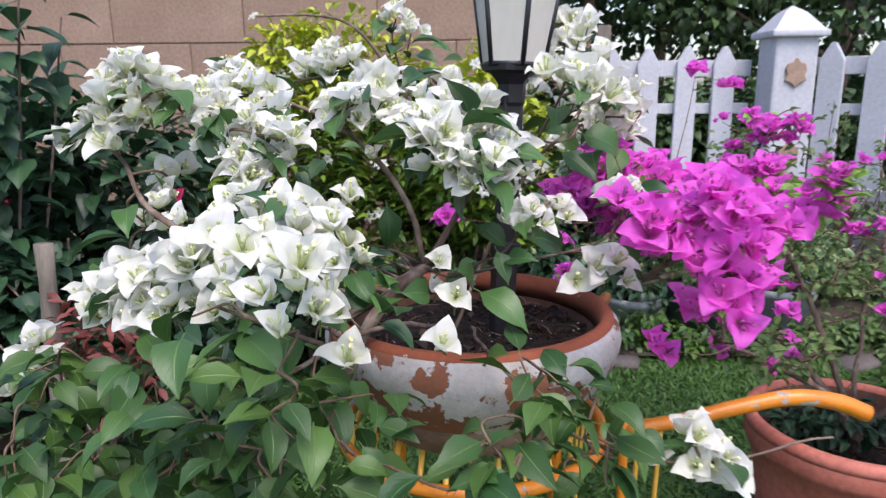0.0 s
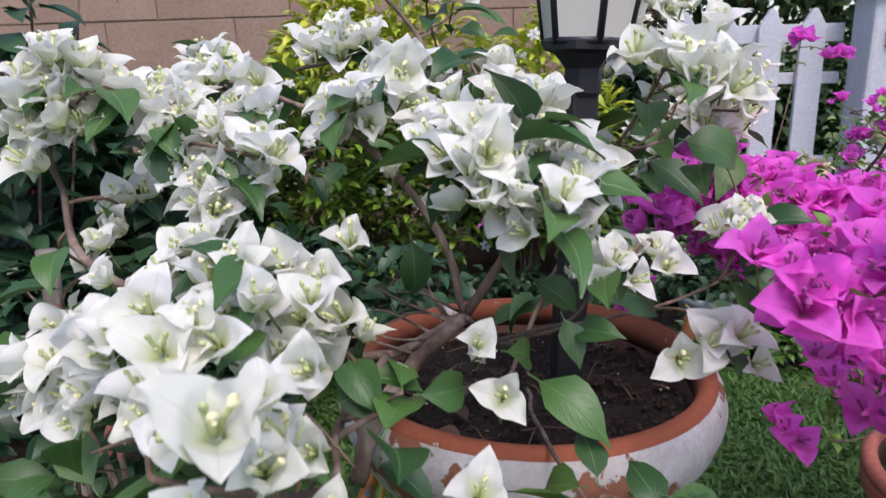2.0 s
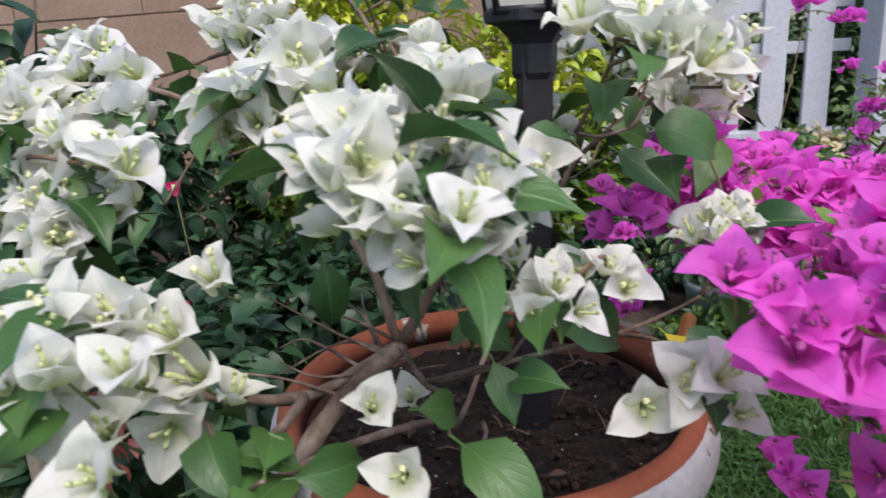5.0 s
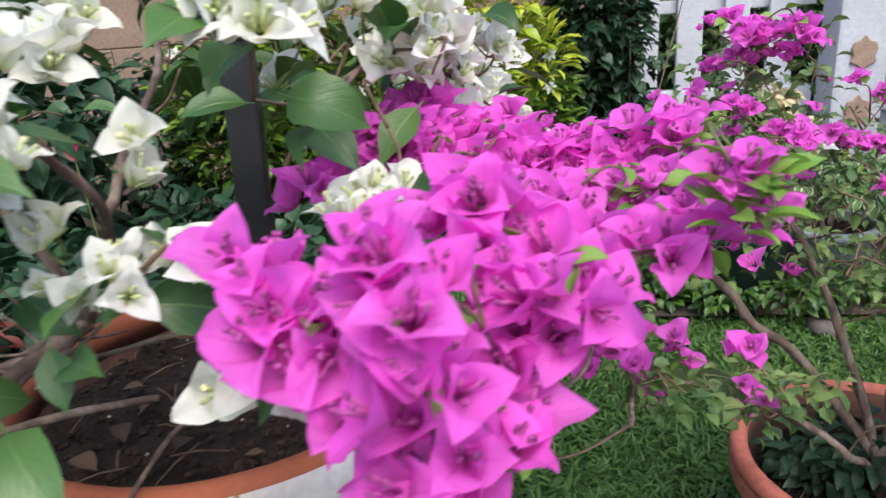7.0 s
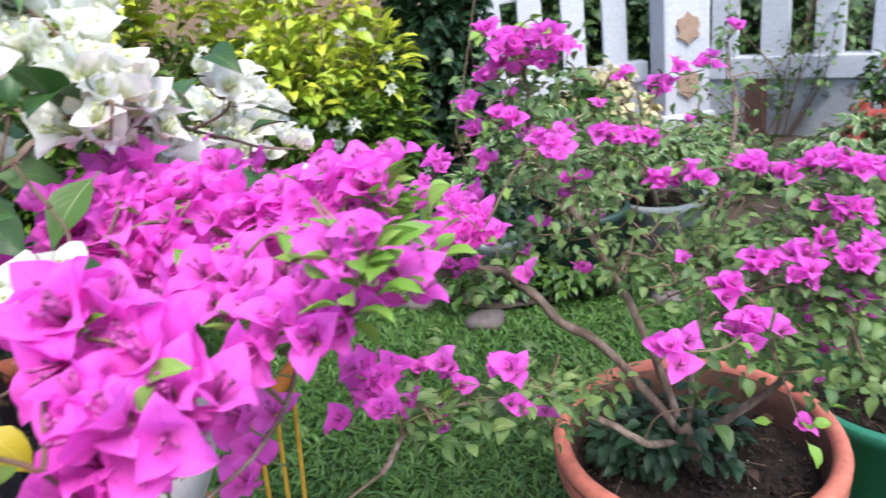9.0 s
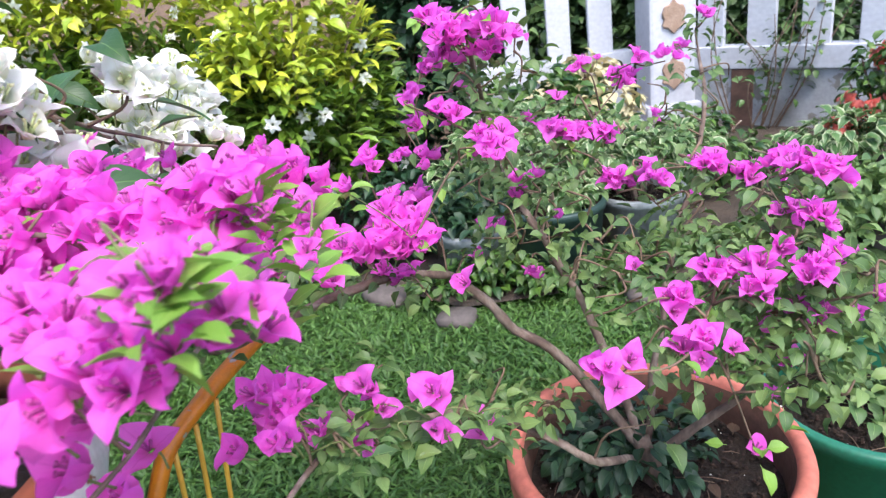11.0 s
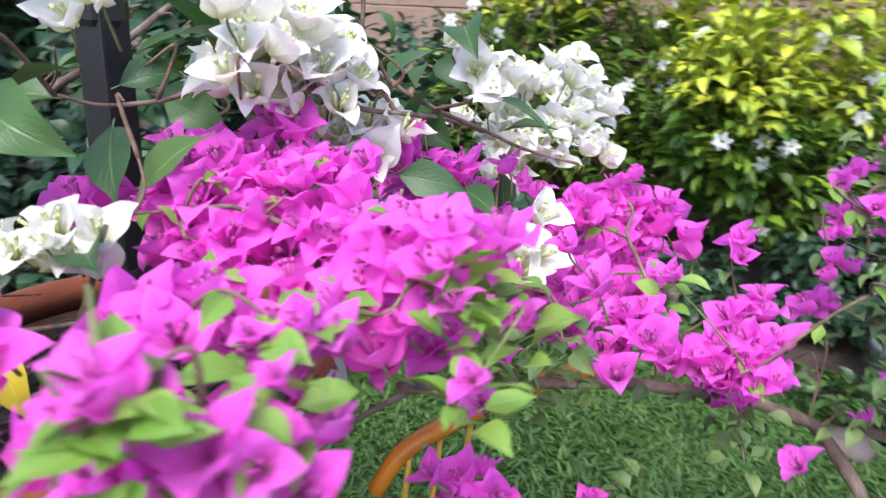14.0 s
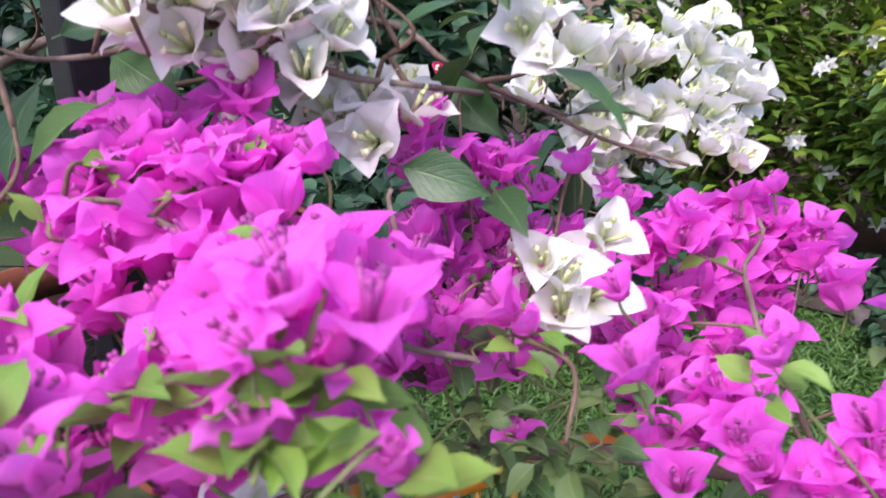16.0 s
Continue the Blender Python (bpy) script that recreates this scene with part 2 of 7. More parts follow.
M_GRIT = rough_material("pale_grit", [(0.3, (0.38, 0.36, 0.33)), (0.7, (0.70, 0.68, 0.64))], 60, 0.9, 0.001)
M_EARTH = rough_material("garden_earth", [(0.25, (0.018, 0.013, 0.010)), (0.7, (0.075, 0.052, 0.038))], 5, 0.98, 0.02, 60, None, 0.9)
M_LAWN = rough_material("lawn_ground", [(0.25, (0.016, 0.034, 0.008)), (0.6, (0.036, 0.074, 0.015)), (0.85, (0.052, 0.068, 0.025))], 3, 0.95, 0.02, 90, None, 0.9)
M_WASHED = flaked_material("whitewashed_terracotta", (0.27, 0.105, 0.058), (0.52, 0.51, 0.505), 16.0, 0.32, 0.9, relief=0.004, dirt=(0.22, 0.16, 0.12), dirty=0.85, worn_below=0.072)
M_STAINED = rough_material("earth_stained_clay", [(0.25, (0.070, 0.045, 0.030)), (0.5, (0.17, 0.105, 0.070)), (0.8, (0.34, 0.27, 0.21))], 9, 0.95, 0.003, 60)
M_CLAY_RIM = flaked_material("weathered_clay_rim", (0.36, 0.10, 0.048), (0.58, 0.50, 0.46), 14.0, 0.05, 0.9, relief=0.002)
M_CLAY = rough_material("salmon_terracotta", [(0.25, (0.36, 0.100, 0.068)), (0.55, (0.47, 0.140, 0.100)), (0.85, (0.55, 0.200, 0.155))], 6, 0.8, 0.002, 70, None, 0.35)
# A darker clay tone for the inner walls of the terracotta pots.
M_CLAY_IN = rough_material("dark_clay", [(0.25, (0.055, 0.026, 0.018)), (0.8, (0.20, 0.090, 0.058))], 9, 0.92, 0.003, 80)
M_ORANGE = flaked_material("chipped_orange_enamel", (0.42, 0.40, 0.38), (0.66, 0.215, 0.016), 34.0, 0.74, 0.4, 0.35, (1, 1, 1), 0.0012, (0.30, 0.09, 0.02), 0.6)
M_YELLOW = flaked_material("faded_yellow_enamel", (0.30, 0.16, 0.06), (0.66, 0.38, 0.05), 40.0, 0.85, 0.5, 0.45, None, 0.001, (0.32, 0.16, 0.04), 0.5)
M_BLACK = rough_material("black_lamp_plastic", [(0.3, (0.010, 0.010, 0.013)), (0.8, (0.024, 0.024, 0.030))], 14, 0.42, 0.0006, 160, None, 0.3)
M_PAINT = flaked_material("white_fence_paint", (0.40, 0.37, 0.34), (0.50, 0.505, 0.56), 5.0, 0.98, 0.6, 0.55, None, 0.0005, (0.30, 0.29, 0.26), 0.35)
# The grey mottling is leaf shadow painted into the colour, along with stains.
M_PLINTH = flaked_material("stained_shadowed_plinth_paint", (0.26, 0.24, 0.22), (0.44, 0.45, 0.48), 7.0, 0.62, 0.8, 0.75, None, 0.001, (0.13, 0.13, 0.12), 0.8)
M_BADGE = rough_material("tan_clay_plaque", [(0.3, (0.26, 0.165, 0.115)), (0.7, (0.40, 0.280, 0.215))], 18, 0.85, 0.002)
M_BLOCK = rough_material("tan_painted_block", [(0.2, (0.200, 0.130, 0.093)), (0.5, (0.265, 0.178, 0.130)), (0.85, (0.345, 0.242, 0.182))], 2.2, 0.9, 0.004, 45, None, 0.6)
M_JOINT = rough_material("tan_mortar", [(0.3, (0.21, 0.140, 0.105)), (0.7, (0.29, 0.200, 0.155))], 8, 0.95, 0.004)
M_BRICK = rough_material("garden_brick", [(0.25, (0.06, 0.035, 0.026)), (0.6, (0.17, 0.090, 0.065)), (0.9, (0.24, 0.160, 0.130))], 9, 0.92, 0.004, 70)
M_STONE = rough_material("grey_pink_stone", [(0.25, (0.045, 0.037, 0.034)), (0.7, (0.130, 0.105, 0.098))], 6, 0.9, 0.006, 60)
M_GREEN_POT = rough_material("green_plastic", [(0.3, (0.010, 0.105, 0.062)), (0.8, (0.022, 0.165, 0.100))], 5, 0.38, 0.0006, 120, None, 0.2)
M_DARK_POT = rough_material("dark_green_plastic", [(0.3, (0.010, 0.028, 0.024)), (0.8, (0.030, 0.062, 0.054))], 6, 0.5, 0.001, 120, None, 0.3)
M_GREY_POT = rough_material("grey_cement", [(0.25, (0.13, 0.14, 0.14)), (0.7, (0.30, 0.32, 0.33))], 9, 0.9, 0.003, 70)
M_WOOD = rough_material("grey_old_wood", [(0.25, (0.09, 0.075, 0.060)), (0.7, (0.24, 0.205, 0.170))], 8, 0.9, 0.003, 80, (3, 3, 0.4))


def frosted():
    m, nt, p, out = nodes_of("frosted_lamp_pane")
    streak = noise_of(nt, 22, 4.0, stretch=(1, 1, 0.4))
    nt.links.new(ramp(nt, streak, [(0.3, (0.60, 0.57, 0.50)), (0.7, (0.74, 0.72, 0.66))]), p.inputs["Base Color"])
    p.inputs["Roughness"].default_value = 0.32
    p.inputs["Transmission Weight"].default_value = 0.25
    p.inputs["IOR"].default_value = 1.45
    return m


M_PANE = frosted()

# ---- shapes ----
def part(name, bm, material, parent=None, label="", smooth=True):
    """Links a bmesh as one mesh object, under a thing or a part where one is given."""
    me = bpy.data.meshes.new(name)
    bm.to_mesh(me)
    bm.free()
    return put(name, me, material, parent, label, smooth)


def put(name, me, material, parent=None, label="", smooth=True):
    if not me.materials:
        for m in material if isinstance(material, tuple) else (material,):
            me.materials.append(m)
        if smooth:
            me.polygons.foreach_set("use_smooth", [True] * len(me.polygons))
    ob = new(name, me)
    if parent:
        ob.parent = parent
    if label:
        tagged(ob, label)
    return ob


def thing(name, label, category, at=(0, 0, 0), group="", kind=""):
    return tagged(place(new(name), at), label, category, group, kind)


def place(ob, at):
    ob.location = at
    return ob


def smooth_line(points, steps=6):
    """A smooth line through the points."""
    pts = [Vector(p) for p in points]
    if len(pts) < 3:
        return [pts[0].lerp(pts[-1], k / steps) for k in range(steps + 1)]
    ext = [pts[0] * 2 - pts[1], *pts, pts[-1] * 2 - pts[-2]]
    line = []
    for a, b, c, d in zip(ext, ext[1:], ext[2:], ext[3:]):
        for k in range(steps):
            t = k / steps
            line.append(0.5 * (2 * b + (c - a) * t + (2 * a - 5 * b + 4 * c - d) * t * t + (3 * b - a - 3 * c + d) * t * t * t))
    return [*line, pts[-1]]


def tube(bm, line, r0, r1, sides=7, wobble=0.0, seed=0.0, caps=True):
    """A tapering round stick along a line, with knots where wobble is given."""
    rings, side = [], None
    n = len(line)
    for k, p in enumerate(line):
        way = (line[min(k + 1, n - 1)] - line[max(k - 1, 0)]).normalized()
        if side is None:
            side = way.orthogonal().normalized()
        side = (side - way * side.dot(way)).normalized()
        other = way.cross(side)
        r = r0 + (r1 - r0) * k / (n - 1)
        ring = []
        for s in range(sides):
            a = 2 * math.pi * s / sides
            rr = r * (1 + wobble * noise.noise((p * 60 + Vector((seed, a * 2, 0)))))
            ring.append(bm.verts.new(p + (side * math.cos(a) + other * math.sin(a)) * rr))
        rings.append(ring)
    for a, b in zip(rings, rings[1:]):
        for s in range(sides):
            bm.faces.new((a[s], a[(s + 1) % sides], b[(s + 1) % sides], b[s]))
    if caps:
        bm.faces.new(rings[0][::-1])
        bm.faces.new(rings[-1])


def turned(profile, sides=48, wobble=0.0, seed=0.0, closed=False):
    """A turned shape from (radius, height) pairs."""
    bm = bmesh.new()
    rings = []
    for r, z in profile:
        if r < 1e-6:
            rings.append([bm.verts.new((0, 0, z))])
        else:
            ring = []
            for s in range(sides):
                a = 2 * math.pi * s / sides
                d = 1 + wobble * noise.noise(Vector((math.cos(a) * 2, math.sin(a) * 2, z * 9 + seed)))
                ring.append(bm.verts.new((r * d * math.cos(a), r * d * math.sin(a), z)))
            rings.append(ring)
    pairs = list(zip(rings, rings[1:]))
    if closed:
        pairs.append((rings[-1], rings[0]))
    for a, b in pairs:
        for s in range(sides):
            t = (s + 1) % sides
            if len(a) == 1 and len(b) > 1:
                bm.faces.new((a[0], b[t], b[s]))
            elif len(b) == 1 and len(a) > 1:
                bm.faces.new((a[s], a[t], b[0]))
            elif len(a) > 1:
                bm.faces.new((a[s], a[t], b[t], b[s]))
    bmesh.ops.recalc_face_normals(bm, faces=bm.faces)
    return bm


def box(bm, lo, hi, bevel=0.0):
    c = [(a + b) / 2 for a, b in zip(lo, hi)]
    made = bmesh.ops.create_cube(bm, size=1, matrix=Matrix.LocRotScale(c, None, [b - a for a, b in zip(lo, hi)]))["verts"]
    if bevel:
        edges = list({e for v in made for e in v.link_edges})
        bmesh.ops.bevel(bm, geom=edges, offset=bevel, segments=2, affect="EDGES", profile=0.6)


def prism(bm, outline, depth, bevel=0.0):
    """A flat outline in x and z, made solid along y and centred on it."""
    f = [bm.verts.new((x, -depth / 2, z)) for x, z in outline]
    b = [bm.verts.new((x, depth / 2, z)) for x, z in outline]
    n = len(outline)
    bm.faces.new(f)
    bm.faces.new(b[::-1])
    for k in range(n):
        bm.faces.new((f[k], b[k], b[(k + 1) % n], f[(k + 1) % n]))
    bmesh.ops.recalc_face_normals(bm, faces=bm.faces)
    if bevel:
        bmesh.ops.bevel(bm, geom=bm.edges[:], offset=bevel, segments=1, affect="EDGES")


def turn_to(way, spin, ahead="Z"):
    """The turn that brings an axis onto a direction, spun about it."""
    way = Vector(way).normalized()
    q = way.to_track_quat(ahead, "Y" if ahead == "Z" else "Z")
    return q.to_matrix().to_4x4() @ Matrix.Rotation(spin, 4, ahead)


def sheet_grid(rows, nv):
    """Faces of a grid of rows by nv."""
    return [(r * nv + c, r * nv + c + 1, (r + 1) * nv + c + 1, (r + 1) * nv + c) for r in range(rows - 1) for c in range(nv - 1)]


def wide_at(u, outline):
    for (a, wa), (b, wb) in zip(outline, outline[1:]):
        if u <= b:
            t = (u - a) / (b - a)
            return wa + (wb - wa) * (t * t * (3 - 2 * t))
    return outline[-1][1]


LEAF = ((0.0, 0.04), (0.10, 0.42), (0.30, 0.96), (0.48, 0.96), (0.70, 0.62), (0.87, 0.22), (1.0, 0.01))
HEART = ((0.0, 0.10), (0.06, 0.66), (0.22, 1.0), (0.42, 0.92), (0.68, 0.56), (0.88, 0.18), (1.0, 0.01))
LANCE = ((0.0, 0.05), (0.2, 0.62), (0.45, 1.0), (0.72, 0.66), (0.9, 0.24), (1.0, 0.01))
BLADE = ((0.0, 0.7), (0.3, 1.0), (0.7, 0.7), (1.0, 0.02))


def ovate(u):
    """The width along an egg-shaped bract with a drawn-out point."""
    return max(0.004, 2.36 * (u + 0.03) ** 0.50 * max(0.0, 1 - u) ** (0.84 + 0.22 * u))


def bract(rng, length, width, open0, open1, turn, fold, rows=10, cols=7):
    """Points of one bract that rises from the origin and leans outwards."""
    pts, uvs = [], []
    out, up, dist = 0.002, 0.0, length / (rows - 1)
    ph, tw, curl = rng.uniform(0, 6.3), rng.uniform(-0.30, 0.30), rng.uniform(-1.2, 3.4)
    crease = rng.uniform(0.0006, 0.0016)
    for r in range(rows):
        u = r / (rows - 1)
        lean = open0 + (open1 - open0) * u ** 1.5 + curl * max(0.0, u - 0.62) ** 1.5
        if r:
            out, up = out + math.sin(lean) * dist, up + math.cos(lean) * dist
        w = width * ovate(u) / 2
        for c in range(cols):
            v = 2 * c / (cols - 1) - 1
            ruffle = 0.0034 * math.sin(ph + 8 * u + 3 * v) * abs(v) * (0.25 + u) * min(1.0, 2.2 * (1 - u)) + 0.0008 * math.sin(2 * ph + 15 * u)
            cup = fold * w * (abs(v) ** 1.6) - crease * max(0.0, 1 - 3 * abs(v)) * (1 - u) + ruffle + tw * v * w * u
            x = out - cup * math.cos(lean)
            z = up + cup * math.sin(lean)
            y = v * w
            pts.append((x * math.cos(turn) - y * math.sin(turn), x * math.sin(turn) + y * math.cos(turn), z))
            uvs.append(((v + 1) / 2, u))
    return pts, sheet_grid(rows, cols), uvs


def mesh_of(name, pts, faces, uvs, slots=None):
    me = bpy.data.meshes.new(name)
    me.from_pydata(pts, [], faces)
    lay = me.uv_layers.new(name="UVMap")
    idx = np.empty(len(me.loops), np.int32)
    me.loops.foreach_get("vertex_index", idx)
    lay.data.foreach_set("uv", np.asarray(uvs, np.float32)[idx].ravel())
    if slots is not None:
        me.polygons.foreach_set("material_index", slots)
    me.polygons.foreach_set("use_smooth", [True] * len(me.polygons))
    return me


def stick(base, tip, r0, r1, sides=5):
    """Points and faces of a small round stick."""
    bm = bmesh.new()
    tube(bm, [Vector(base), Vector(base).lerp(Vector(tip), 0.55) + Vector((0.0006, 0.0004, 0)), Vector(tip)], r0, r1, sides)
    bm.verts.index_update()
    out = [tuple(v.co) for v in bm.verts], [tuple(v.index for v in f.verts) for f in bm.faces]
    bm.free()
    return out


RAW = {}


def flower_mesh(name, rng, wide, open_by, mats, length=0.033, tubes=3, stout=1.0):
    """Three papery bracts round three slender flower tubes."""
    pts, faces, uvs, slots = [], [], [], []

    def add(p, f, uv, slot):
        n = len(pts)
        pts.extend(p)
        uvs.extend(uv)
        faces.extend(tuple(i + n for i in q) for q in f)
        slots.extend([slot] * len(f))

    spin = rng.uniform(0, 2)
    for k in range(3):
        turn = spin + k * 2.094 + rng.uniform(-0.22, 0.22)
        o0 = open_by * 0.8 + rng.uniform(-0.15, 0.15)
        o1 = o0 + rng.uniform(0.30, 1.10)
        ln = length * rng.uniform(0.92, 1.2)
        add(*bract(rng, ln, ln * wide * rng.uniform(0.86, 1.06), o0, o1, turn, rng.uniform(0.20, 0.62)), 0)
    for k in range(tubes):
        turn = spin + k * 2.094 + rng.uniform(-0.3, 0.3)
        tilt, ln = rng.uniform(0.14, 0.36), rng.uniform(0.56, 0.76) * length
        d = Vector((math.sin(tilt) * math.cos(turn), math.sin(tilt) * math.sin(turn), math.cos(tilt)))
        p, f = stick(d * 0.002, d * ln, 0.0013 * stout, 0.0015 * stout)
        add(p, f, [(0.5, 0.5)] * len(p), 1)
        eye = rng.random() < 0.35
        p, f = stick(d * (ln - 0.0004), d * (ln + (0.0012 if eye else 0.0022)), (0.0017 if eye else 0.0019) * stout, (0.0027 if eye else 0.0009) * stout, 6)
        add(p, f, [(0.5, 0.5)] * len(p), 2 if eye else 1)
    me = mesh_of(name, pts, faces, uvs, slots)
    for m in mats:
        me.materials.append(m)
    RAW[me.name] = (pts, faces, uvs, slots)
    return me


def leaf_shape(rng, outline, wide, droop, fold, wave=0.02, rows=8, cols=5, stalk=0.14):
    """Points of a leaf one long that points along y and faces up, with its stalk at the origin."""
    pts, uvs = [], []
    y, z, dist = stalk, 0.0, 1.0 / (rows - 1)
    ph, bend = rng.uniform(0, 6.3), rng.uniform(-0.16, 0.16)
    for r in range(rows):
        u = r / (rows - 1)
        a = -droop * u * 1.5 + droop * 0.35
        if r:
            y, z = y + math.cos(a) * dist, z + math.sin(a) * dist
        w = wide * wide_at(u, outline) / 2
        for c in range(cols):
            v = 2 * c / (cols - 1) - 1
            lift = fold * w * abs(v) + wave * math.sin(ph + 9 * u + (2 if v > 0 else 0)) * v * v
            pts.append((v * w + bend * u * u, y - math.sin(a) * lift, z + math.cos(a) * lift))
            uvs.append(((v + 1) / 2, u))
    faces = sheet_grid(rows, cols)
    if not stalk:
        return pts, faces, uvs
    n = len(pts)
    s = 0.016
    pts += [(-s, 0, 0), (s, 0, 0), (s * 0.7, stalk + 0.03, 0.004), (-s * 0.7, stalk + 0.03, 0.004), (0, 0, -s), (0, stalk + 0.03, -s * 0.7)]
    uvs += [(0.5, 0.02)] * 6
    faces += [(n, n + 1, n + 2, n + 3), (n, n + 3, n + 5, n + 4), (n + 1, n + 4, n + 5, n + 2)]
    return pts, faces, uvs


def leaf_meshes(name, seed, outline, wide, mat, count=6, droop=(0.2, 0.9), fold=(0.1, 0.5), **more):
    rng = random.Random(seed)
    out = []
    for _ in range(count):
        me = mesh_of(name, *leaf_shape(rng, outline, wide * rng.uniform(0.88, 1.12), rng.uniform(*droop), rng.uniform(*fold), **more))
        me.materials.append(mat)
        out.append(me)
    return out


def mass_of(name, shapes, mats, mat, parent=None, label=""):
    """Many leaves as one mesh: shapes of (points, faces, uvs), and for each copy its pose and which shape it takes."""
    sets = [(np.array(q[0], np.float32), q[1], np.array(q[2], np.float32)) for q in shapes]
    pts, faces, uvs, n = [], [], [], 0
    slots = [] if len(shapes[0]) > 3 else None
    for m, k in mats:
        p, f, u = sets[k % len(sets)]
        a = np.array(m, np.float32)
        pts.append(p @ a[:3, :3].T + a[:3, 3])
        uvs.append(u)
        faces += [tuple(i + n for i in q) for q in f]
        n += len(p)
        if slots is not None:
            slots += shapes[k % len(sets)][3]
    me = mesh_of(name, np.concatenate(pts).tolist(), faces, np.concatenate(uvs), slots)
    return put(name, me, mat, parent, label)


def leaf_pose(at, way, size, spin=0.0, face=(0, 0, 1)):
    """A leaf at a place that points along a direction and faces up as far as it can."""
    y = Vector(way).normalized()
    x = y.cross(Vector(face))
    x = x.normalized() if x.length > 1e-3 else y.orthogonal().normalized()
    z = x.cross(y)
    m = Matrix((x, y, z)).transposed().to_4x4() @ Matrix.Rotation(spin, 4, "Y")
    return Matrix.Translation(at) @ m @ Matrix.Scale(size, 4)


def any_way(rng):
    a, z = rng.uniform(0, 2 * math.pi), rng.uniform(-1, 1)
    r = math.sqrt(1 - z * z)
    return Vector((r * math.cos(a), r * math.sin(a), z))

# ---- the setting ----
def ground():
    bm = bmesh.new()
    bmesh.ops.create_grid(bm, x_segments=40, y_segments=40, size=1.0)
    for v in bm.verts:
        v.co.x, v.co.y = math.copysign(abs(v.co.x) ** 3, v.co.x) * 400, math.copysign(abs(v.co.y) ** 3, v.co.y) * 400
    tagged(part("ground", bm, M_LAWN), "green lawn ground under the pots", "ground", kind="structure")


def lawn():
    """Broad short grass, the nearest stretch of the lawn."""
    rng = random.Random(11)
    shapes = [leaf_shape(rng, BLADE, rng.uniform(0.13, 0.20), rng.uniform(0.3, 1.3), 0.4, rows=4, cols=3, stalk=0.0) for _ in range(6)]
    mats = []
    while len(mats) < 72000:
        x, y = rng.uniform(-0.75, 1.6), rng.uniform(0.6, 2.9)
        edge = 2.80 + 0.36 * (x + 0.5) if x < 0.05 else 2.98 - 0.9 * (x - 0.05) if x < 0.62 else 2.45
        if y > edge or (x + 0.1) ** 2 + y * y < 0.12:
            continue
        if (x - 0.85) ** 2 + (y - 1.34) ** 2 < 0.15 ** 2:
            continue
        a = rng.uniform(0, 6.3)
        lean = rng.uniform(0.25, 1.1)
        thick = 0.92 + 0.25 * noise.noise(Vector((x * 4, y * 4, 3)))
        mats.append((leaf_pose((x, y, -0.003), (math.cos(a) * math.sin(lean), math.sin(a) * math.sin(lean), math.cos(lean)), rng.uniform(0.022, 0.056) * thick, rng.uniform(-0.5, 0.5)), rng.randrange(6)))
    ob = mass_of("grass", shapes, mats, M_GRASS)
    tagged(ob, "short broad-bladed green lawn grass", "grass", kind="stuff")


def flower_bed():
    """Bare dark earth behind the lawn, under the shrubs."""
    bm = bmesh.new()
    edge = [(-6, 1.35), (-1.1, 1.7), (-0.5, 2.75), (0.05, 2.95), (0.62, 2.42), (1.5, 2.42), (2.3, 2.6), (6, 2.4), (6, 9), (-6, 9)]
    f = bm.faces.new([bm.verts.new((x, y, 0.022)) for x, y in edge])
    bmesh.ops.triangulate(bm, faces=[f])
    bmesh.ops.subdivide_edges(bm, edges=bm.edges[:], cuts=3, use_grid_fill=True)
    for v in bm.verts:
        v.co.z += 0.012 * noise.noise(v.co * 3)
    tagged(part("soil_bed", bm, M_EARTH), "dark bare earth of the flower bed", "flower bed", kind="structure")


def wall():
    """A plain wall of large tan blocks, with recessed joints."""
    x0, x1, y, h = -7.0, 0.55, 4.45, 2.4
    bm = bmesh.new()
    box(bm, (x0, y + 0.006, 0), (x1, y + 0.17, h))
    w = tagged(part("wall_back", bm, M_JOINT, smooth=False), "tan painted wall of large concrete blocks", "wall", kind="structure")
    rng = random.Random(4)
    meshes = []
    for _ in range(4):
        bm = bmesh.new()
        box(bm, (0.004, 0, 0.004), (0.836, 0.10, 0.436), 0.005)
        for v in bm.verts:
            v.co += Vector((rng.uniform(-1, 1), rng.uniform(-1, 1), rng.uniform(-1, 1))) * 0.0015
        me = bpy.data.meshes.new("block")
        bm.to_mesh(me)
        bm.free()
        meshes.append(me)
    for row in range(6):
        z = row * 0.44 - 0.02
        k = 0
        x = x0 - (0.25 if row % 2 else 0.6)
        while x < x1 - 0.3:
            if x > x0 - 0.1:
                ob = put("block", meshes[(row + k) % 4], M_BLOCK, w, smooth=False)
                ob.location = (x, y - 0.006 + rng.uniform(-0.002, 0.002), z)
            x += 0.84
            k += 1


def picket(name="picket", width=0.135, top=1.25, bottom=0.02):
    bm = bmesh.new()
    w = width / 2
    prism(bm, [(-w, bottom), (w, bottom), (w, top - 0.13), (0.012, top), (-0.012, top), (-w, top - 0.13)], 0.035, 0.004)
    me = bpy.data.meshes.new(name)
    bm.to_mesh(me)
    bm.free()
    return me


PICKETS = [picket(), picket(top=1.243), picket(width=0.13, top=1.256)]


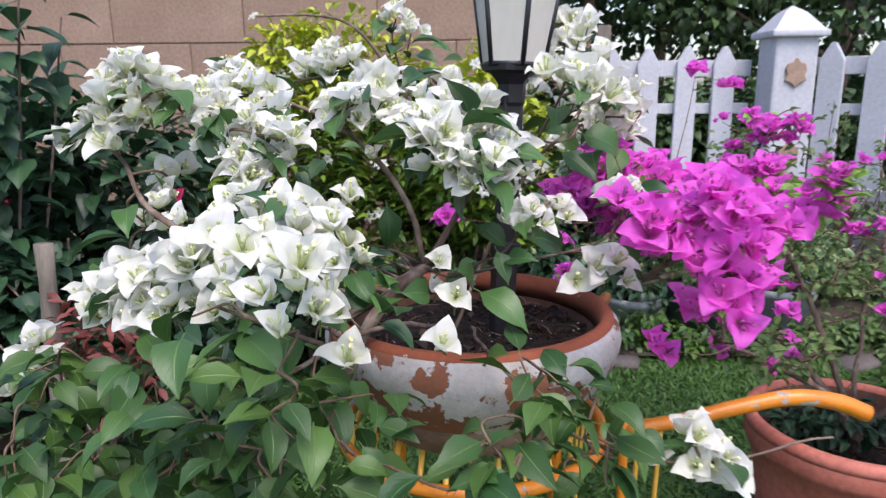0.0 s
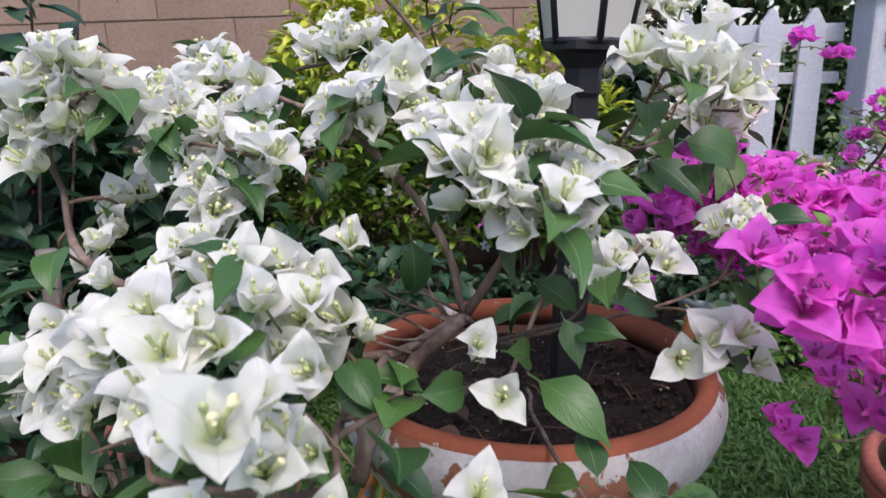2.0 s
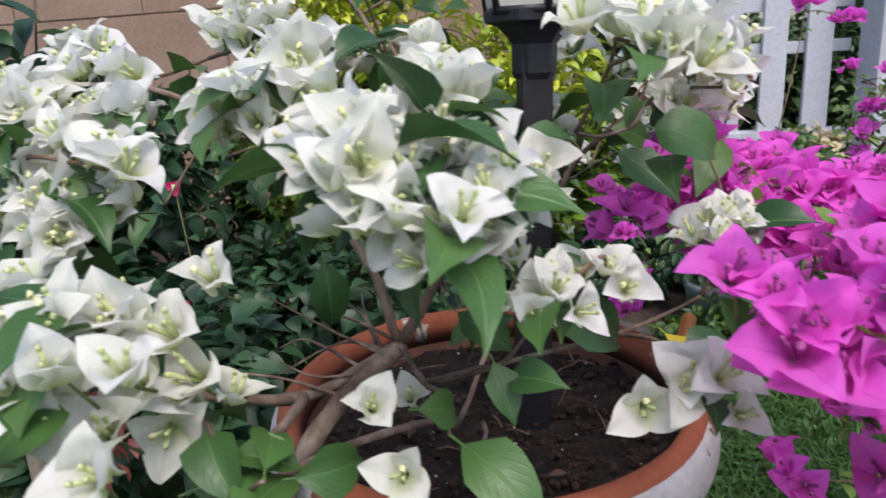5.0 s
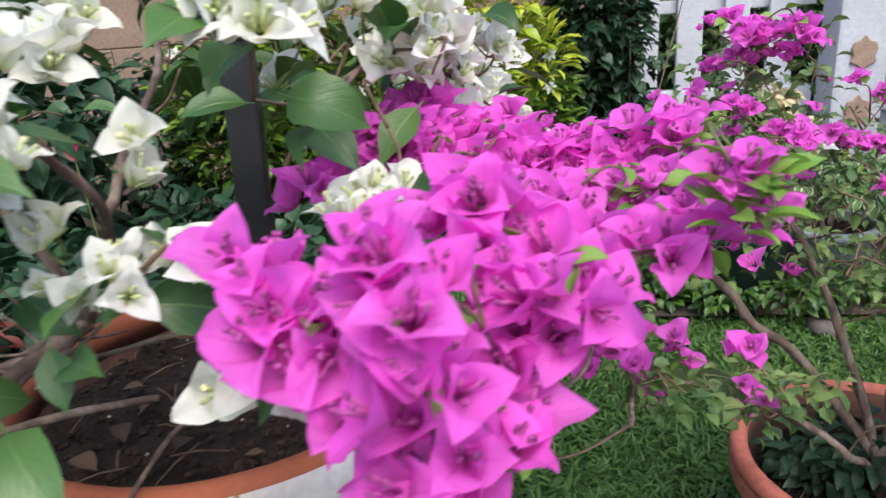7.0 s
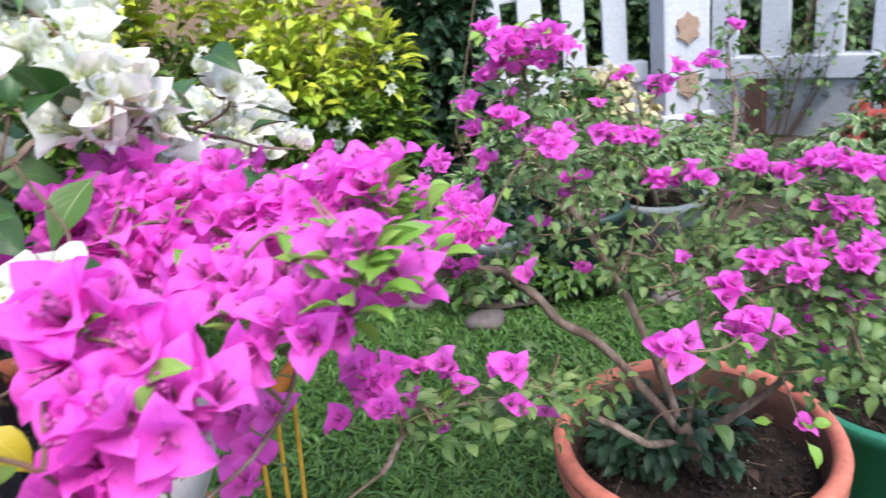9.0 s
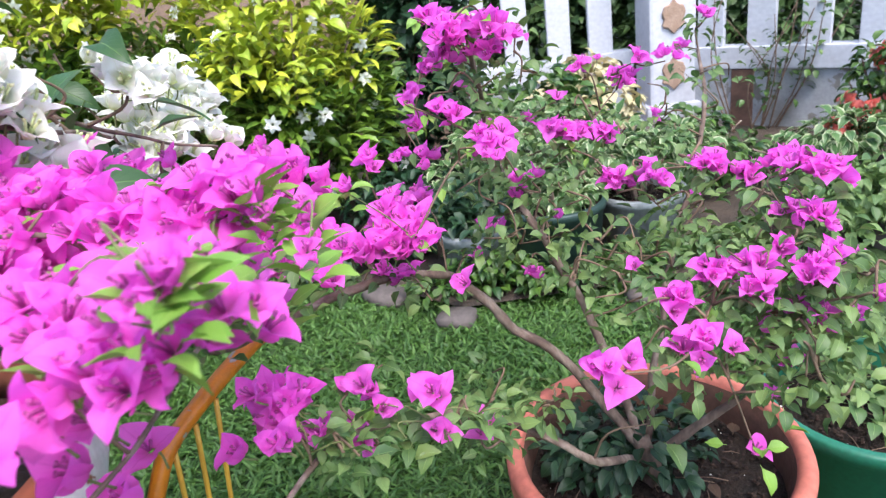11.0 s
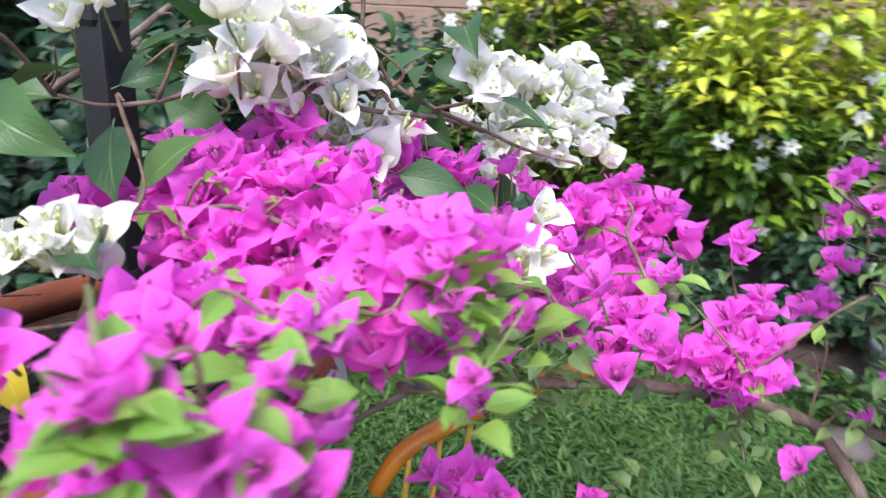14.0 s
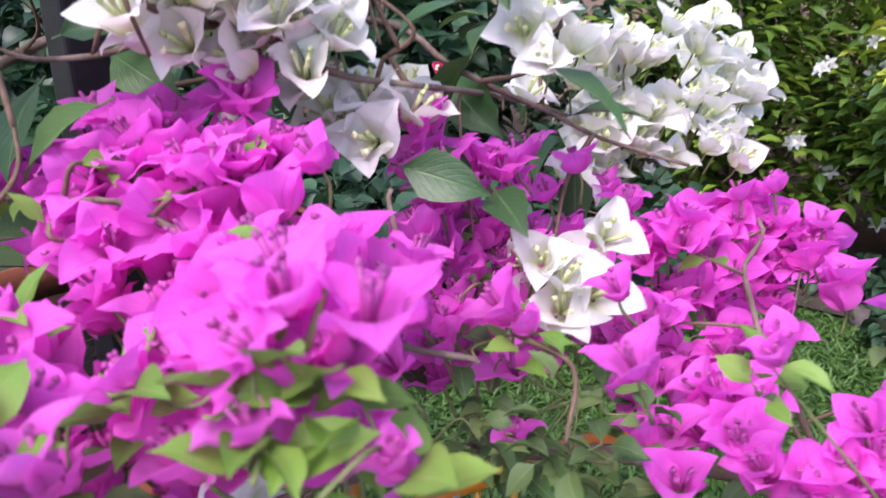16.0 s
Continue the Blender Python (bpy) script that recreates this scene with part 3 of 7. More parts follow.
def fence_panel(x0, x1, at, pitch, label, low_wall=False, first=0.0, turn=0.0):
    f = thing("picket_fence", label, "fence", at, "white garden fence", "structure")
    f.rotation_euler = (0, 0, radians(turn))
    rng = random.Random(int(x0 * 100))
    for z0, z1 in ((0.315, 0.425) if low_wall else (0.36, 0.48), (0.84, 0.905), (1.07, 1.17)):
        bm = bmesh.new()
        box(bm, (x0, -0.06 if low_wall and z0 < 0.5 else 0.0, z0), (x1, 0.05, z1), 0.005)
        part("rail", bm, M_PAINT, f, smooth=False)
    x = x0 + first
    k = 0
    while x < x1:
        ob = put("picket", PICKETS[k % 3], M_PAINT, f, smooth=False)
        ob.location, ob.rotation_euler = (x, -0.022, 0.30 if low_wall else 0.0), (0, rng.uniform(-0.006, 0.006), 0)
        if low_wall:
            ob.scale = (1, 1, 0.76)
        x += pitch
        k += 1
    if low_wall:
        bm = bmesh.new()
        box(bm, (x0, -0.035, 0), (x1, 0.09, 0.312), 0.008)
        part("plinth", bm, M_PLINTH, f, "white painted low plinth wall", smooth=False)
        for px in ((x0 + 0.30, x0 + 1.75) if turn else (x1 - 0.26,)):
            bm = bmesh.new()
            box(bm, (px - 0.055, -0.05, 0), (px + 0.055, 0.0, 0.310), 0.006)
            part("pier", bm, M_BRICK, f, "bare brown brick pier", smooth=False)
    return f


def plaque_mesh():
    bm = bmesh.new()
    out = [(0, -0.085), (0.03, -0.055), (0.062, -0.042), (0.05, -0.012), (0.062, 0.02), (0.05, 0.055), (0.022, 0.062), (0, 0.088)]
    prism(bm, out + [(-x, z) for x, z in out[-2:0:-1]], 0.02, 0.004)
    me = bpy.data.meshes.new("plaque")
    bm.to_mesh(me)
    bm.free()
    return me


def gate_post():
    p = thing("fence_post", "white painted square gate post with pyramid cap and tan plaques", "fence post", (1.945, 4.32, 0), "white garden fence", "structure")
    bm = bmesh.new()
    box(bm, (-0.125, -0.125, 0.0), (0.125, 0.125, 1.30), 0.02)
    part("shaft", bm, M_PAINT, p, smooth=False)
    bm = bmesh.new()
    box(bm, (-0.175, -0.175, 0.0), (0.175, 0.175, 0.07), 0.02)
    box(bm, (-0.15, -0.15, 0.06), (0.15, 0.15, 0.15), 0.025)
    part("base", bm, M_PAINT, p, smooth=False)
    bm = bmesh.new()
    box(bm, (-0.165, -0.165, 1.285), (0.165, 0.165, 1.325), 0.012)
    lo = [bm.verts.new((x * 0.15, y * 0.15, 1.32)) for x, y in ((-1, -1), (1, -1), (1, 1), (-1, 1))]
    mid = [bm.verts.new((x * 0.06, y * 0.06, 1.43)) for x, y in ((-1, -1), (1, -1), (1, 1), (-1, 1))]
    tip = bm.verts.new((0, 0, 1.47))
    for k in range(4):
        bm.faces.new((lo[k], lo[(k + 1) % 4], mid[(k + 1) % 4], mid[k]))
        bm.faces.new((mid[k], mid[(k + 1) % 4], tip))
    part("cap", bm, M_PAINT, p, smooth=False)
    me = plaque_mesh()
    for z in (1.08, 0.60, 0.31):
        ob = put("plaque", me, M_BADGE, p, "tan clay plaque", smooth=False)
        ob.location = (0, -0.132, z)


def edging():
    """Uneven half-sunk stones and old bricks along the edge of the flower bed."""
    meshes = []
    for k in range(6):
        bm = bmesh.new()
        bmesh.ops.create_icosphere(bm, subdivisions=2, radius=1)
        for v in bm.verts:
            c = Vector([math.copysign(abs(q) ** 0.6, q) for q in v.co])
            v.co = c * (1 + 0.22 * noise.noise(c * 1.3 + Vector((k * 7, 0, 0))))
            v.co = Vector((v.co.x * 0.075, v.co.y * 0.045, v.co.z * 0.034))
        me = bpy.data.meshes.new("stone")
        bm.to_mesh(me)
        bm.free()
        meshes.append(me)
    rng = random.Random(8)
    line = smooth_line([(-1.0, 1.75, 0), (-0.5, 2.72, 0), (0.05, 2.92, 0), (0.62, 2.40, 0), (1.10, 2.36, 0), (1.6, 2.42, 0), (2.4, 2.62, 0)], 40)
    last, gap = None, 0.15
    for k, p in enumerate(line):
        if last is not None and (p - last).length < gap:
            continue
        way = line[min(k + 1, len(line) - 1)] - line[max(k - 1, 0)]
        ob = put("edging_stone", meshes[rng.randrange(6)], M_BRICK if rng.random() < 0.3 else M_STONE)
        ob.location = (p.x + rng.uniform(-0.03, 0.03), p.y + rng.uniform(-0.03, 0.03), 0.012)
        ob.rotation_euler = (rng.uniform(-0.15, 0.15), rng.uniform(-0.15, 0.15), math.atan2(way.y, way.x) + rng.uniform(-0.4, 0.4))
        ob.scale = (rng.uniform(0.6, 1.25), rng.uniform(0.8, 1.4), rng.uniform(0.7, 1.1))
        tagged(ob, "weathered grey brown stone edging the flower bed", "stone", "stones of the bed edging")
        last, gap = p, rng.uniform(0.16, 0.55)


ground()
flower_bed()
wall()
fence_panel(0.86, 1.81, (0, 4.5, 0), 0.235, "white painted wooden picket fence behind the shrubs", True, 0.07)
fence_panel(0.0, 3.0, (2.06, 4.28, 0), 0.25, "white painted picket fence on a low plinth wall", True, 0.13, -44.0)
gate_post()
edging()


def kerb():
    """A low step of old concrete before the fence, and a dry vine on the pickets."""
    bm = bmesh.new()
    box(bm, (0.9, 3.90, 0.0), (2.12, 4.17, 0.075), 0.012)
    for v in bm.verts:
        v.co += Vector((noise.noise(v.co * 9), noise.noise(v.co * 9 + Vector((5, 0, 0))), 0)) * 0.008
    tagged(part("kerb", bm, M_STONE, smooth=False), "low grey concrete step along the fence", "kerb", kind="structure")


def dry_vine():
    rng = random.Random(77)
    v = thing("dry_vine", "thin brown vine with sparse small leaves against the fence", "climber", (2.22, 3.92, 0.0))
    shapes = [leaf_shape(rng, LEAF, 0.6, rng.uniform(0.2, 0.9), 0.3, rows=5, cols=3) for _ in range(4)]
    mats = []
    for k in range(13):
        x, top = rng.uniform(-0.15, 0.45), rng.uniform(0.35, 0.95)
        line = smooth_line([(x * 0.4, 0, -0.01), (x * 0.7 + rng.uniform(-0.1, 0.1), rng.uniform(-0.05, 0.0) - x * 0.3, top * 0.5), (x + rng.uniform(-0.2, 0.2), -x * 0.6, top)], 7)
        bm = bmesh.new()
        tube(bm, line, 0.0045, 0.0018, 6, 0.2, k)
        part("stem", bm, M_TWIG, v)
        for p in line[5:]:
            for _ in range(2):
                d = any_way(rng)
                mats.append((leaf_pose(p + d * 0.02, (d.x, d.y, d.z * 0.4 - 0.2), rng.uniform(0.025, 0.05), rng.uniform(-0.5, 0.5)), rng.randrange(4)))
    tagged(mass_of("leaf_mass", shapes, mats, M_GREEN_LOW, v), kind="stuff")


kerb()
dry_vine()

# ---- pots, chair and lamp ----
def pot(name, label, at, profile, inner, soil_at, mats, wobble=0.006, group="", rim=None, foot=None, clay=True):
    """A thick-walled pot: outer profile from the foot to the lip, inner one back down to the floor."""
    p = thing(name, label, "flower pot", at, group)
    part("body", turned(profile + inner[:1], 56, wobble, at[0] * 10), mats[0], p)
    part("inner_wall", turned(inner, 56, wobble, at[0] * 10), M_CLAY_IN if clay else mats[0], p, "dark inside" if clay else "")
    if foot:
        part("foot", turned(foot, 56, wobble, at[0] * 10), M_STAINED, p, "earth-stained lower part")
    if rim:
        part("rim", turned(rim, 56, wobble, at[0] * 10, closed=True), mats[1], p)
    return p


def soil(at, radius, label, seed):
    """Crumbly earth that fills a pot."""
    rng = random.Random(seed)
    s = thing("potting_soil", label, "soil", at)
    bm = bmesh.new()
    bmesh.ops.create_circle(bm, cap_ends=True, segments=40, radius=radius)
    bmesh.ops.inset_region(bm, faces=bm.faces[:], thickness=radius * 0.3)
    for _ in range(3):
        bmesh.ops.subdivide_edges(bm, edges=bm.edges[:], cuts=1, use_grid_fill=True)
    for v in bm.verts:
        v.co.z += 0.014 * noise.noise(v.co * 22) + 0.010 * noise.noise(v.co * 60) - 0.03 * (v.co.xy.length / radius) ** 4 * 0.2
    part("earth", bm, M_SOIL, s)
    clods = []
    for k in range(5):
        bm = bmesh.new()
        bmesh.ops.create_icosphere(bm, subdivisions=1, radius=1)
        for v in bm.verts:
            v.co *= 1 + 0.5 * noise.noise(v.co * 1.7 + Vector((k * 5, 0, 0)))
        bm.verts.index_update()
        clods.append(([tuple(v.co) for v in bm.verts], [tuple(v.index for v in f.verts) for f in bm.faces], [(0.5, 0.5)] * len(bm.verts)))
        bm.free()
    for mat, n, lo, hi, nm in ((M_CRUMB, 1100, 0.001, 0.0046, "crumb_layer"), (M_GRIT, 40, 0.0006, 0.0022, "grit")):
        mats = []
        for _ in range(n):
            a, r = rng.uniform(0, 6.3), radius * 0.95 * math.sqrt(rng.random())
            x, y = r * math.cos(a), r * math.sin(a)
            z = 0.014 * noise.noise(Vector((x, y, 0)) * 22) + 0.01 * noise.noise(Vector((x, y, 0)) * 60)
            size = rng.uniform(lo, hi)
            mats.append((Matrix.Translation((x, y, z + size * 0.3)) @ turn_to(any_way(rng), 0) @ Matrix.Diagonal((size, size * rng.uniform(0.6, 1), size * 0.7, 1)), rng.randrange(5)))
        tagged(mass_of(nm, clods, mats, mat, s), kind="stuff")
    litter = leaf_meshes("dead_leaf", seed, LEAF, 0.6, M_DRY, 3, (0.2, 0.6), (0.2, 0.5))
    for k in range(9):
        a, r = rng.uniform(0, 6.3), radius * 0.85 * math.sqrt(rng.random())
        ob = put("dead_leaf", litter[k % 3], M_DRY, s, "dry brown fallen leaf" if k == 0 else "")
        ob.matrix_basis = leaf_pose((r * math.cos(a), r * math.sin(a), 0.013), (math.cos(a * 3), math.sin(a * 3), 0.05), rng.uniform(0.016, 0.032))
    for k in range(26):
        # Thin dry twigs and stalks strewn over the earth.
        a, r, b = rng.uniform(0, 6.3), radius * 0.85 * math.sqrt(rng.random()), rng.uniform(0, 6.3)
        c, h = Vector((r * math.cos(a), r * math.sin(a), 0.012)), radius * rng.uniform(0.05, 0.16)
        w = Vector((math.cos(b), math.sin(b), rng.uniform(-0.08, 0.08))) * h
        bm = bmesh.new()
        tube(bm, [c - w, c + Vector((0, 0, 0.003)), c + w], 0.0011, 0.0007, 5)
        part("dry_stalk", bm, M_TWIG, s)
    return s


POT_A = (0.031, 0.985, 0.50)
pot("terracotta_pot", "wide terracotta bowl with flaking whitewash on an orange chair", POT_A,
    [(0.177, 0.050), (0.203, 0.078), (0.219, 0.108), (0.226, 0.130), (0.227, 0.142), (0.222, 0.160), (0.213, 0.170)],
    [(0.202, 0.171), (0.195, 0.163), (0.191, 0.135), (0.180, 0.085), (0.150, 0.035)], 0.2, (M_WASHED, M_CLAY_RIM),
    rim=[(0.191, 0.140), (0.194, 0.166), (0.200, 0.176), (0.209, 0.1755), (0.2150, 0.169), (0.2160, 0.162), (0.206, 0.162), (0.197, 0.156)],
    foot=[(0.0, 0.0), (0.146, 0.0), (0.154, 0.005), (0.166, 0.026), (0.1785, 0.052), (0.174, 0.056), (0.165, 0.050), (0.14, 0.022), (0.0, 0.022)])
soil((0.031, 0.985, 0.632), 0.190, "dark crumbly potting soil in the whitewashed pot", 21)

POT_B = (0.849, 1.339, 0.0)
pot("terracotta_pot", "salmon terracotta pot standing on the lawn", POT_B,
    [(0.0, 0.0), (0.150, 0.0), (0.157, 0.006), (0.176, 0.08), (0.193, 0.18), (0.200, 0.245), (0.213, 0.250), (0.217, 0.262), (0.219, 0.296), (0.215, 0.308), (0.209, 0.311)],
    [(0.198, 0.310), (0.192, 0.303), (0.189, 0.27), (0.180, 0.18), (0.15, 0.05), (0.0, 0.04)], 0.2, (M_CLAY, M_CLAY),
    rim=[(0.191, 0.285), (0.193, 0.306), (0.199, 0.3155), (0.209, 0.3160), (0.2165, 0.311), (0.2195, 0.302), (0.2195, 0.292), (0.205, 0.29)])
soil((0.849, 1.339, 0.245), 0.187, "dark potting soil with bark chips in the salmon pot", 22)


def plain_pot(name, label, at, r, h, mat, flare=0.8, lip=0.012, group="pots in the flower bed"):
    return pot(name, label, at, [(0.0, 0.0), (r * flare, 0.0), (r * (flare + 0.06), 0.006), (r * 0.96, h - 0.03), (r, h - 0.028), (r + 0.004, h - 0.004), (r, h)],
               [(r - lip, h), (r - lip - 0.004, h - 0.03), (r * flare, 0.03), (0.0, 0.03)], 0.1, (mat, mat), 0.003, group, clay=False)


plain_pot("plastic_pot", "bright green plastic pot beside the salmon pot", (1.275, 1.465, 0.0), 0.178, 0.245, M_GREEN_POT, 0.82)
soil((1.275, 1.465, 0.20), 0.155, "dark soil in the green plastic pot", 23)
plain_pot("plastic_pot", "dark green plastic pot behind the lawn", (0.96, 2.62, 0.022), 0.17, 0.24, M_DARK_POT, 0.75)
soil((0.96, 2.62, 0.23), 0.150, "dark soil in the dark green pot", 24)
plain_pot("cement_pot", "grey cement pot by the brick edging", (0.70, 2.66, 0.022), 0.12, 0.17, M_GREY_POT, 0.7)
soil((0.70, 2.66, 0.165), 0.10, "dark soil in the grey cement pot", 25)
plain_pot("cement_pot", "grey cement pot under variegated leaves", (1.28, 2.72, 0.022), 0.15, 0.20, M_GREY_POT, 0.72)
soil((1.28, 2.72, 0.19), 0.13, "dark soil in the grey cement pot", 26)


def chair():
    """A low round garden chair of bent tube and wire, on which the pot stands."""
    c = thing("metal_chair", "orange enamelled tubular metal garden chair with chipped paint", "chair", (0.031, 0.980, 0.0))
    bm = bmesh.new()
    ring = [Vector((0.205 * math.cos(a), 0.205 * math.sin(a), 0.482)) for a in [2 * math.pi * k / 40 for k in range(41)]]
    tube(bm, ring, 0.010, 0.010, 10, caps=False)
    part("seat_ring", bm, M_ORANGE, c)
    for k in range(11):
        x = -0.18 + k * 0.036
        w = math.sqrt(max(0.0, 0.203 ** 2 - x * x))
        bm = bmesh.new()
        tube(bm, [Vector((x, -w, 0.486)), Vector((x, 0, 0.495)), Vector((x, w, 0.486))], 0.004, 0.004, 6)
        part("seat_wire", bm, M_YELLOW, c)
    for a in (0.7, 2.3, 3.9, 5.35):
        bm = bmesh.new()
        tube(bm, smooth_line([(0.195 * math.cos(a), 0.195 * math.sin(a), 0.480), (0.205 * math.cos(a), 0.205 * math.sin(a), 0.25), (0.235 * math.cos(a), 0.235 * math.sin(a), 0.0)]), 0.0125, 0.0115, 10)
        part("leg", bm, M_ORANGE, c)
    arms = ([(0.216, -0.12, 0.534), (0.29, -0.12, 0.547), (0.363, -0.12, 0.567), (0.439, -0.12, 0.583), (0.501, -0.12, 0.577), (0.545, -0.12, 0.560)],
            [(0.18, 0.18, 0.482), (0.20, 0.21, 0.530), (0.235, 0.27, 0.556), (0.265, 0.34, 0.566), (0.285, 0.40, 0.565), (0.30, 0.46, 0.55)])
    for line in arms:
        bm = bmesh.new()
        tube(bm, smooth_line(line, 6), 0.0100, 0.0125, 12)
        part("armrest", bm, M_ORANGE, c)
    bm = bmesh.new()
    tube(bm, smooth_line([(0.205, -0.10, 0.0), (0.214, -0.115, 0.30), (0.214, -0.12, 0.562)], 4), 0.0065, 0.0065, 8)
    part("arm_post", bm, M_ORANGE, c)
    for k in range(2):
        x = 0.235 + k * 0.030
        bm = bmesh.new()
        tube(bm, smooth_line([(x, -0.118, 0.532 + k * 0.004), (x - 0.006, -0.112, 0.33), (x - 0.02, -0.10, 0.02)]), 0.0035, 0.0035, 6)
        part("side_wire", bm, M_YELLOW, c)
    for k in range(3):
        bm = bmesh.new()
        tube(bm, smooth_line([(0.205 + k * 0.02, 0.21 + k * 0.03, 0.525 + k * 0.012), (0.19 + k * 0.015, 0.20 + k * 0.025, 0.3), (0.175 + k * 0.01, 0.19, 0.02)]), 0.0035, 0.0035, 6)
        part("side_wire", bm, M_YELLOW, c)


chair()


def lamp():
    """A garden lantern on a stake, its glass in a black cage."""
    l = thing("garden_lamp", "black plastic garden lantern on a square stake with frosted panes", "lamp", (0.076, 0.985, 0.622))
    l.rotation_euler = (radians(-1.0), radians(2.2), radians(14))
    bm = bmesh.new()
    box(bm, (-0.0145, -0.0145, -0.03), (0.0145, 0.0145, 0.375), 0.003)
    for z0, z1, w in ((0.0, 0.14, 0.0165), (0.14, 0.155, 0.019)):
        box(bm, (-w, -w, z0), (w, w, z1), 0.003)
    part("stake", bm, M_BLACK, l, smooth=False)
    prof = [(0.0, 0.355), (0.018, 0.355), (0.021, 0.36), (0.021, 0.385), (0.026, 0.392), (0.034, 0.400), (0.046, 0.404), (0.047, 0.412), (0.0, 0.412)]
    part("collar", turned(prof, 6), M_BLACK, l, smooth=False)
    r0, r1, z0, z1 = 0.044, 0.066, 0.410, 0.545
    corner = [(math.cos(2 * math.pi * (k + 0.5) / 6), math.sin(2 * math.pi * (k + 0.5) / 6)) for k in range(6)]
    for k in range(6):
        (ax, ay), (bx, by) = corner[k], corner[(k + 1) % 6]
        bm = bmesh.new()
        tube(bm, [Vector((ax * r0, ay * r0, z0)), Vector((ax * r1, ay * r1, z1))], 0.0038, 0.0038, 6)
        part("cage_bar", bm, M_BLACK, l)
        bm = bmesh.new()
        q = 0.975
        a, b = Vector((ax * r0 * q, ay * r0 * q, z0)), Vector((bx * r0 * q, by * r0 * q, z0))
        d, e = Vector((bx * r1 * q, by * r1 * q, z1)), Vector((ax * r1 * q, ay * r1 * q, z1))
        n = (b - a).cross(e - a).normalized() * 0.002
        front, back = [bm.verts.new(v + n) for v in (a, b, d, e)], [bm.verts.new(v - n) for v in (a, b, d, e)]
        bm.faces.new(front)
        bm.faces.new(back[::-1])
        for s in range(4):
            bm.faces.new((front[s], back[s], back[(s + 1) % 4], front[(s + 1) % 4]))
        part("pane", bm, M_PANE, l, smooth=False)
        for rr, zz in ((r0, z0 + 0.003), (r1, z1)):
            bm = bmesh.new()
            tube(bm, [Vector((ax * rr, ay * rr, zz)), Vector((bx * rr, by * rr, zz))], 0.0042, 0.0042, 6)
            part("cage_rail", bm, M_BLACK, l)
    roof = [(0.0, 0.548), (0.072, 0.546), (0.078, 0.552), (0.076, 0.560), (0.050, 0.586), (0.024, 0.604), (0.014, 0.612), (0.014, 0.620), (0.007, 0.634), (0.0, 0.637)]
    part("roof", turned(roof, 6), M_BLACK, l, smooth=False)


lamp()

# ---- plants ----
def flowers_of(name, seed, wide, mats, openings, length=0.033, stout=1.0):
    rng = random.Random(seed)
    return [flower_mesh(name, rng, wide, o, mats, length, stout=stout) for o in openings]


F_WHITE = flowers_of("white_flower", 31, 0.90, (M_WHITE, M_TUBE_PALE, M_TUBE_TIP), (0.42, 0.52, 0.62, 0.72, 0.82, 0.38, 0.92, 0.56), 0.0328, 1.05)
F_WHITE_BUD = flowers_of("white_bud", 32, 0.90, (M_WHITE, M_TUBE_PALE, M_TUBE_TIP), (0.15, 0.22, 0.3), 0.028)
F_MAGENTA = flowers_of("magenta_flower", 33, 0.88, (M_MAGENTA, M_TUBE_PLUM, M_TUBE_PLUM), (0.46, 0.56, 0.66, 0.78, 0.90, 0.42, 0.98, 0.60), 0.0325)
F_PINK = flowers_of("young_flower", 34, 0.86, (M_PINK, M_TUBE_PLUM, M_TUBE_PLUM), (0.16, 0.24, 0.34, 0.42), 0.026)
L_WHITE = leaf_meshes("leaf", 41, LEAF, 0.56, M_LEAF, 7, (0.2, 1.0), (0.15, 0.55))
L_HEART = leaf_meshes("heart_leaf", 42, HEART, 0.64, M_LEAF, 5, (0.4, 1.2), (0.2, 0.5), wave=0.035, rows=10)
L_YELLOW = leaf_meshes("yellow_leaf", 43, LEAF, 0.56, M_LEAF_YELLOW, 1)
L_SPROUT = leaf_meshes("leaf", 44, LEAF, 0.58, M_SPROUT, 6, (0.2, 0.9), (0.2, 0.6))
_r = random.Random(45)
S_WHITE = [leaf_shape(_r, LEAF, 0.56, _r.uniform(0.2, 1.1), _r.uniform(0.1, 0.5), rows=6, cols=3) for _ in range(6)]
S_SPROUT = [leaf_shape(_r, LEAF, 0.60, _r.uniform(0.2, 0.9), _r.uniform(0.2, 0.6), rows=5, cols=3) for _ in range(6)]
S_LANCE = [leaf_shape(_r, LANCE, 0.36, _r.uniform(0.3, 1.2), _r.uniform(0.1, 0.5), rows=5, cols=3) for _ in range(6)]
S_BROAD = [leaf_shape(_r, HEART, 0.78, _r.uniform(0.1, 0.8), _r.uniform(0.1, 0.4), rows=6, cols=3) for _ in range(6)]


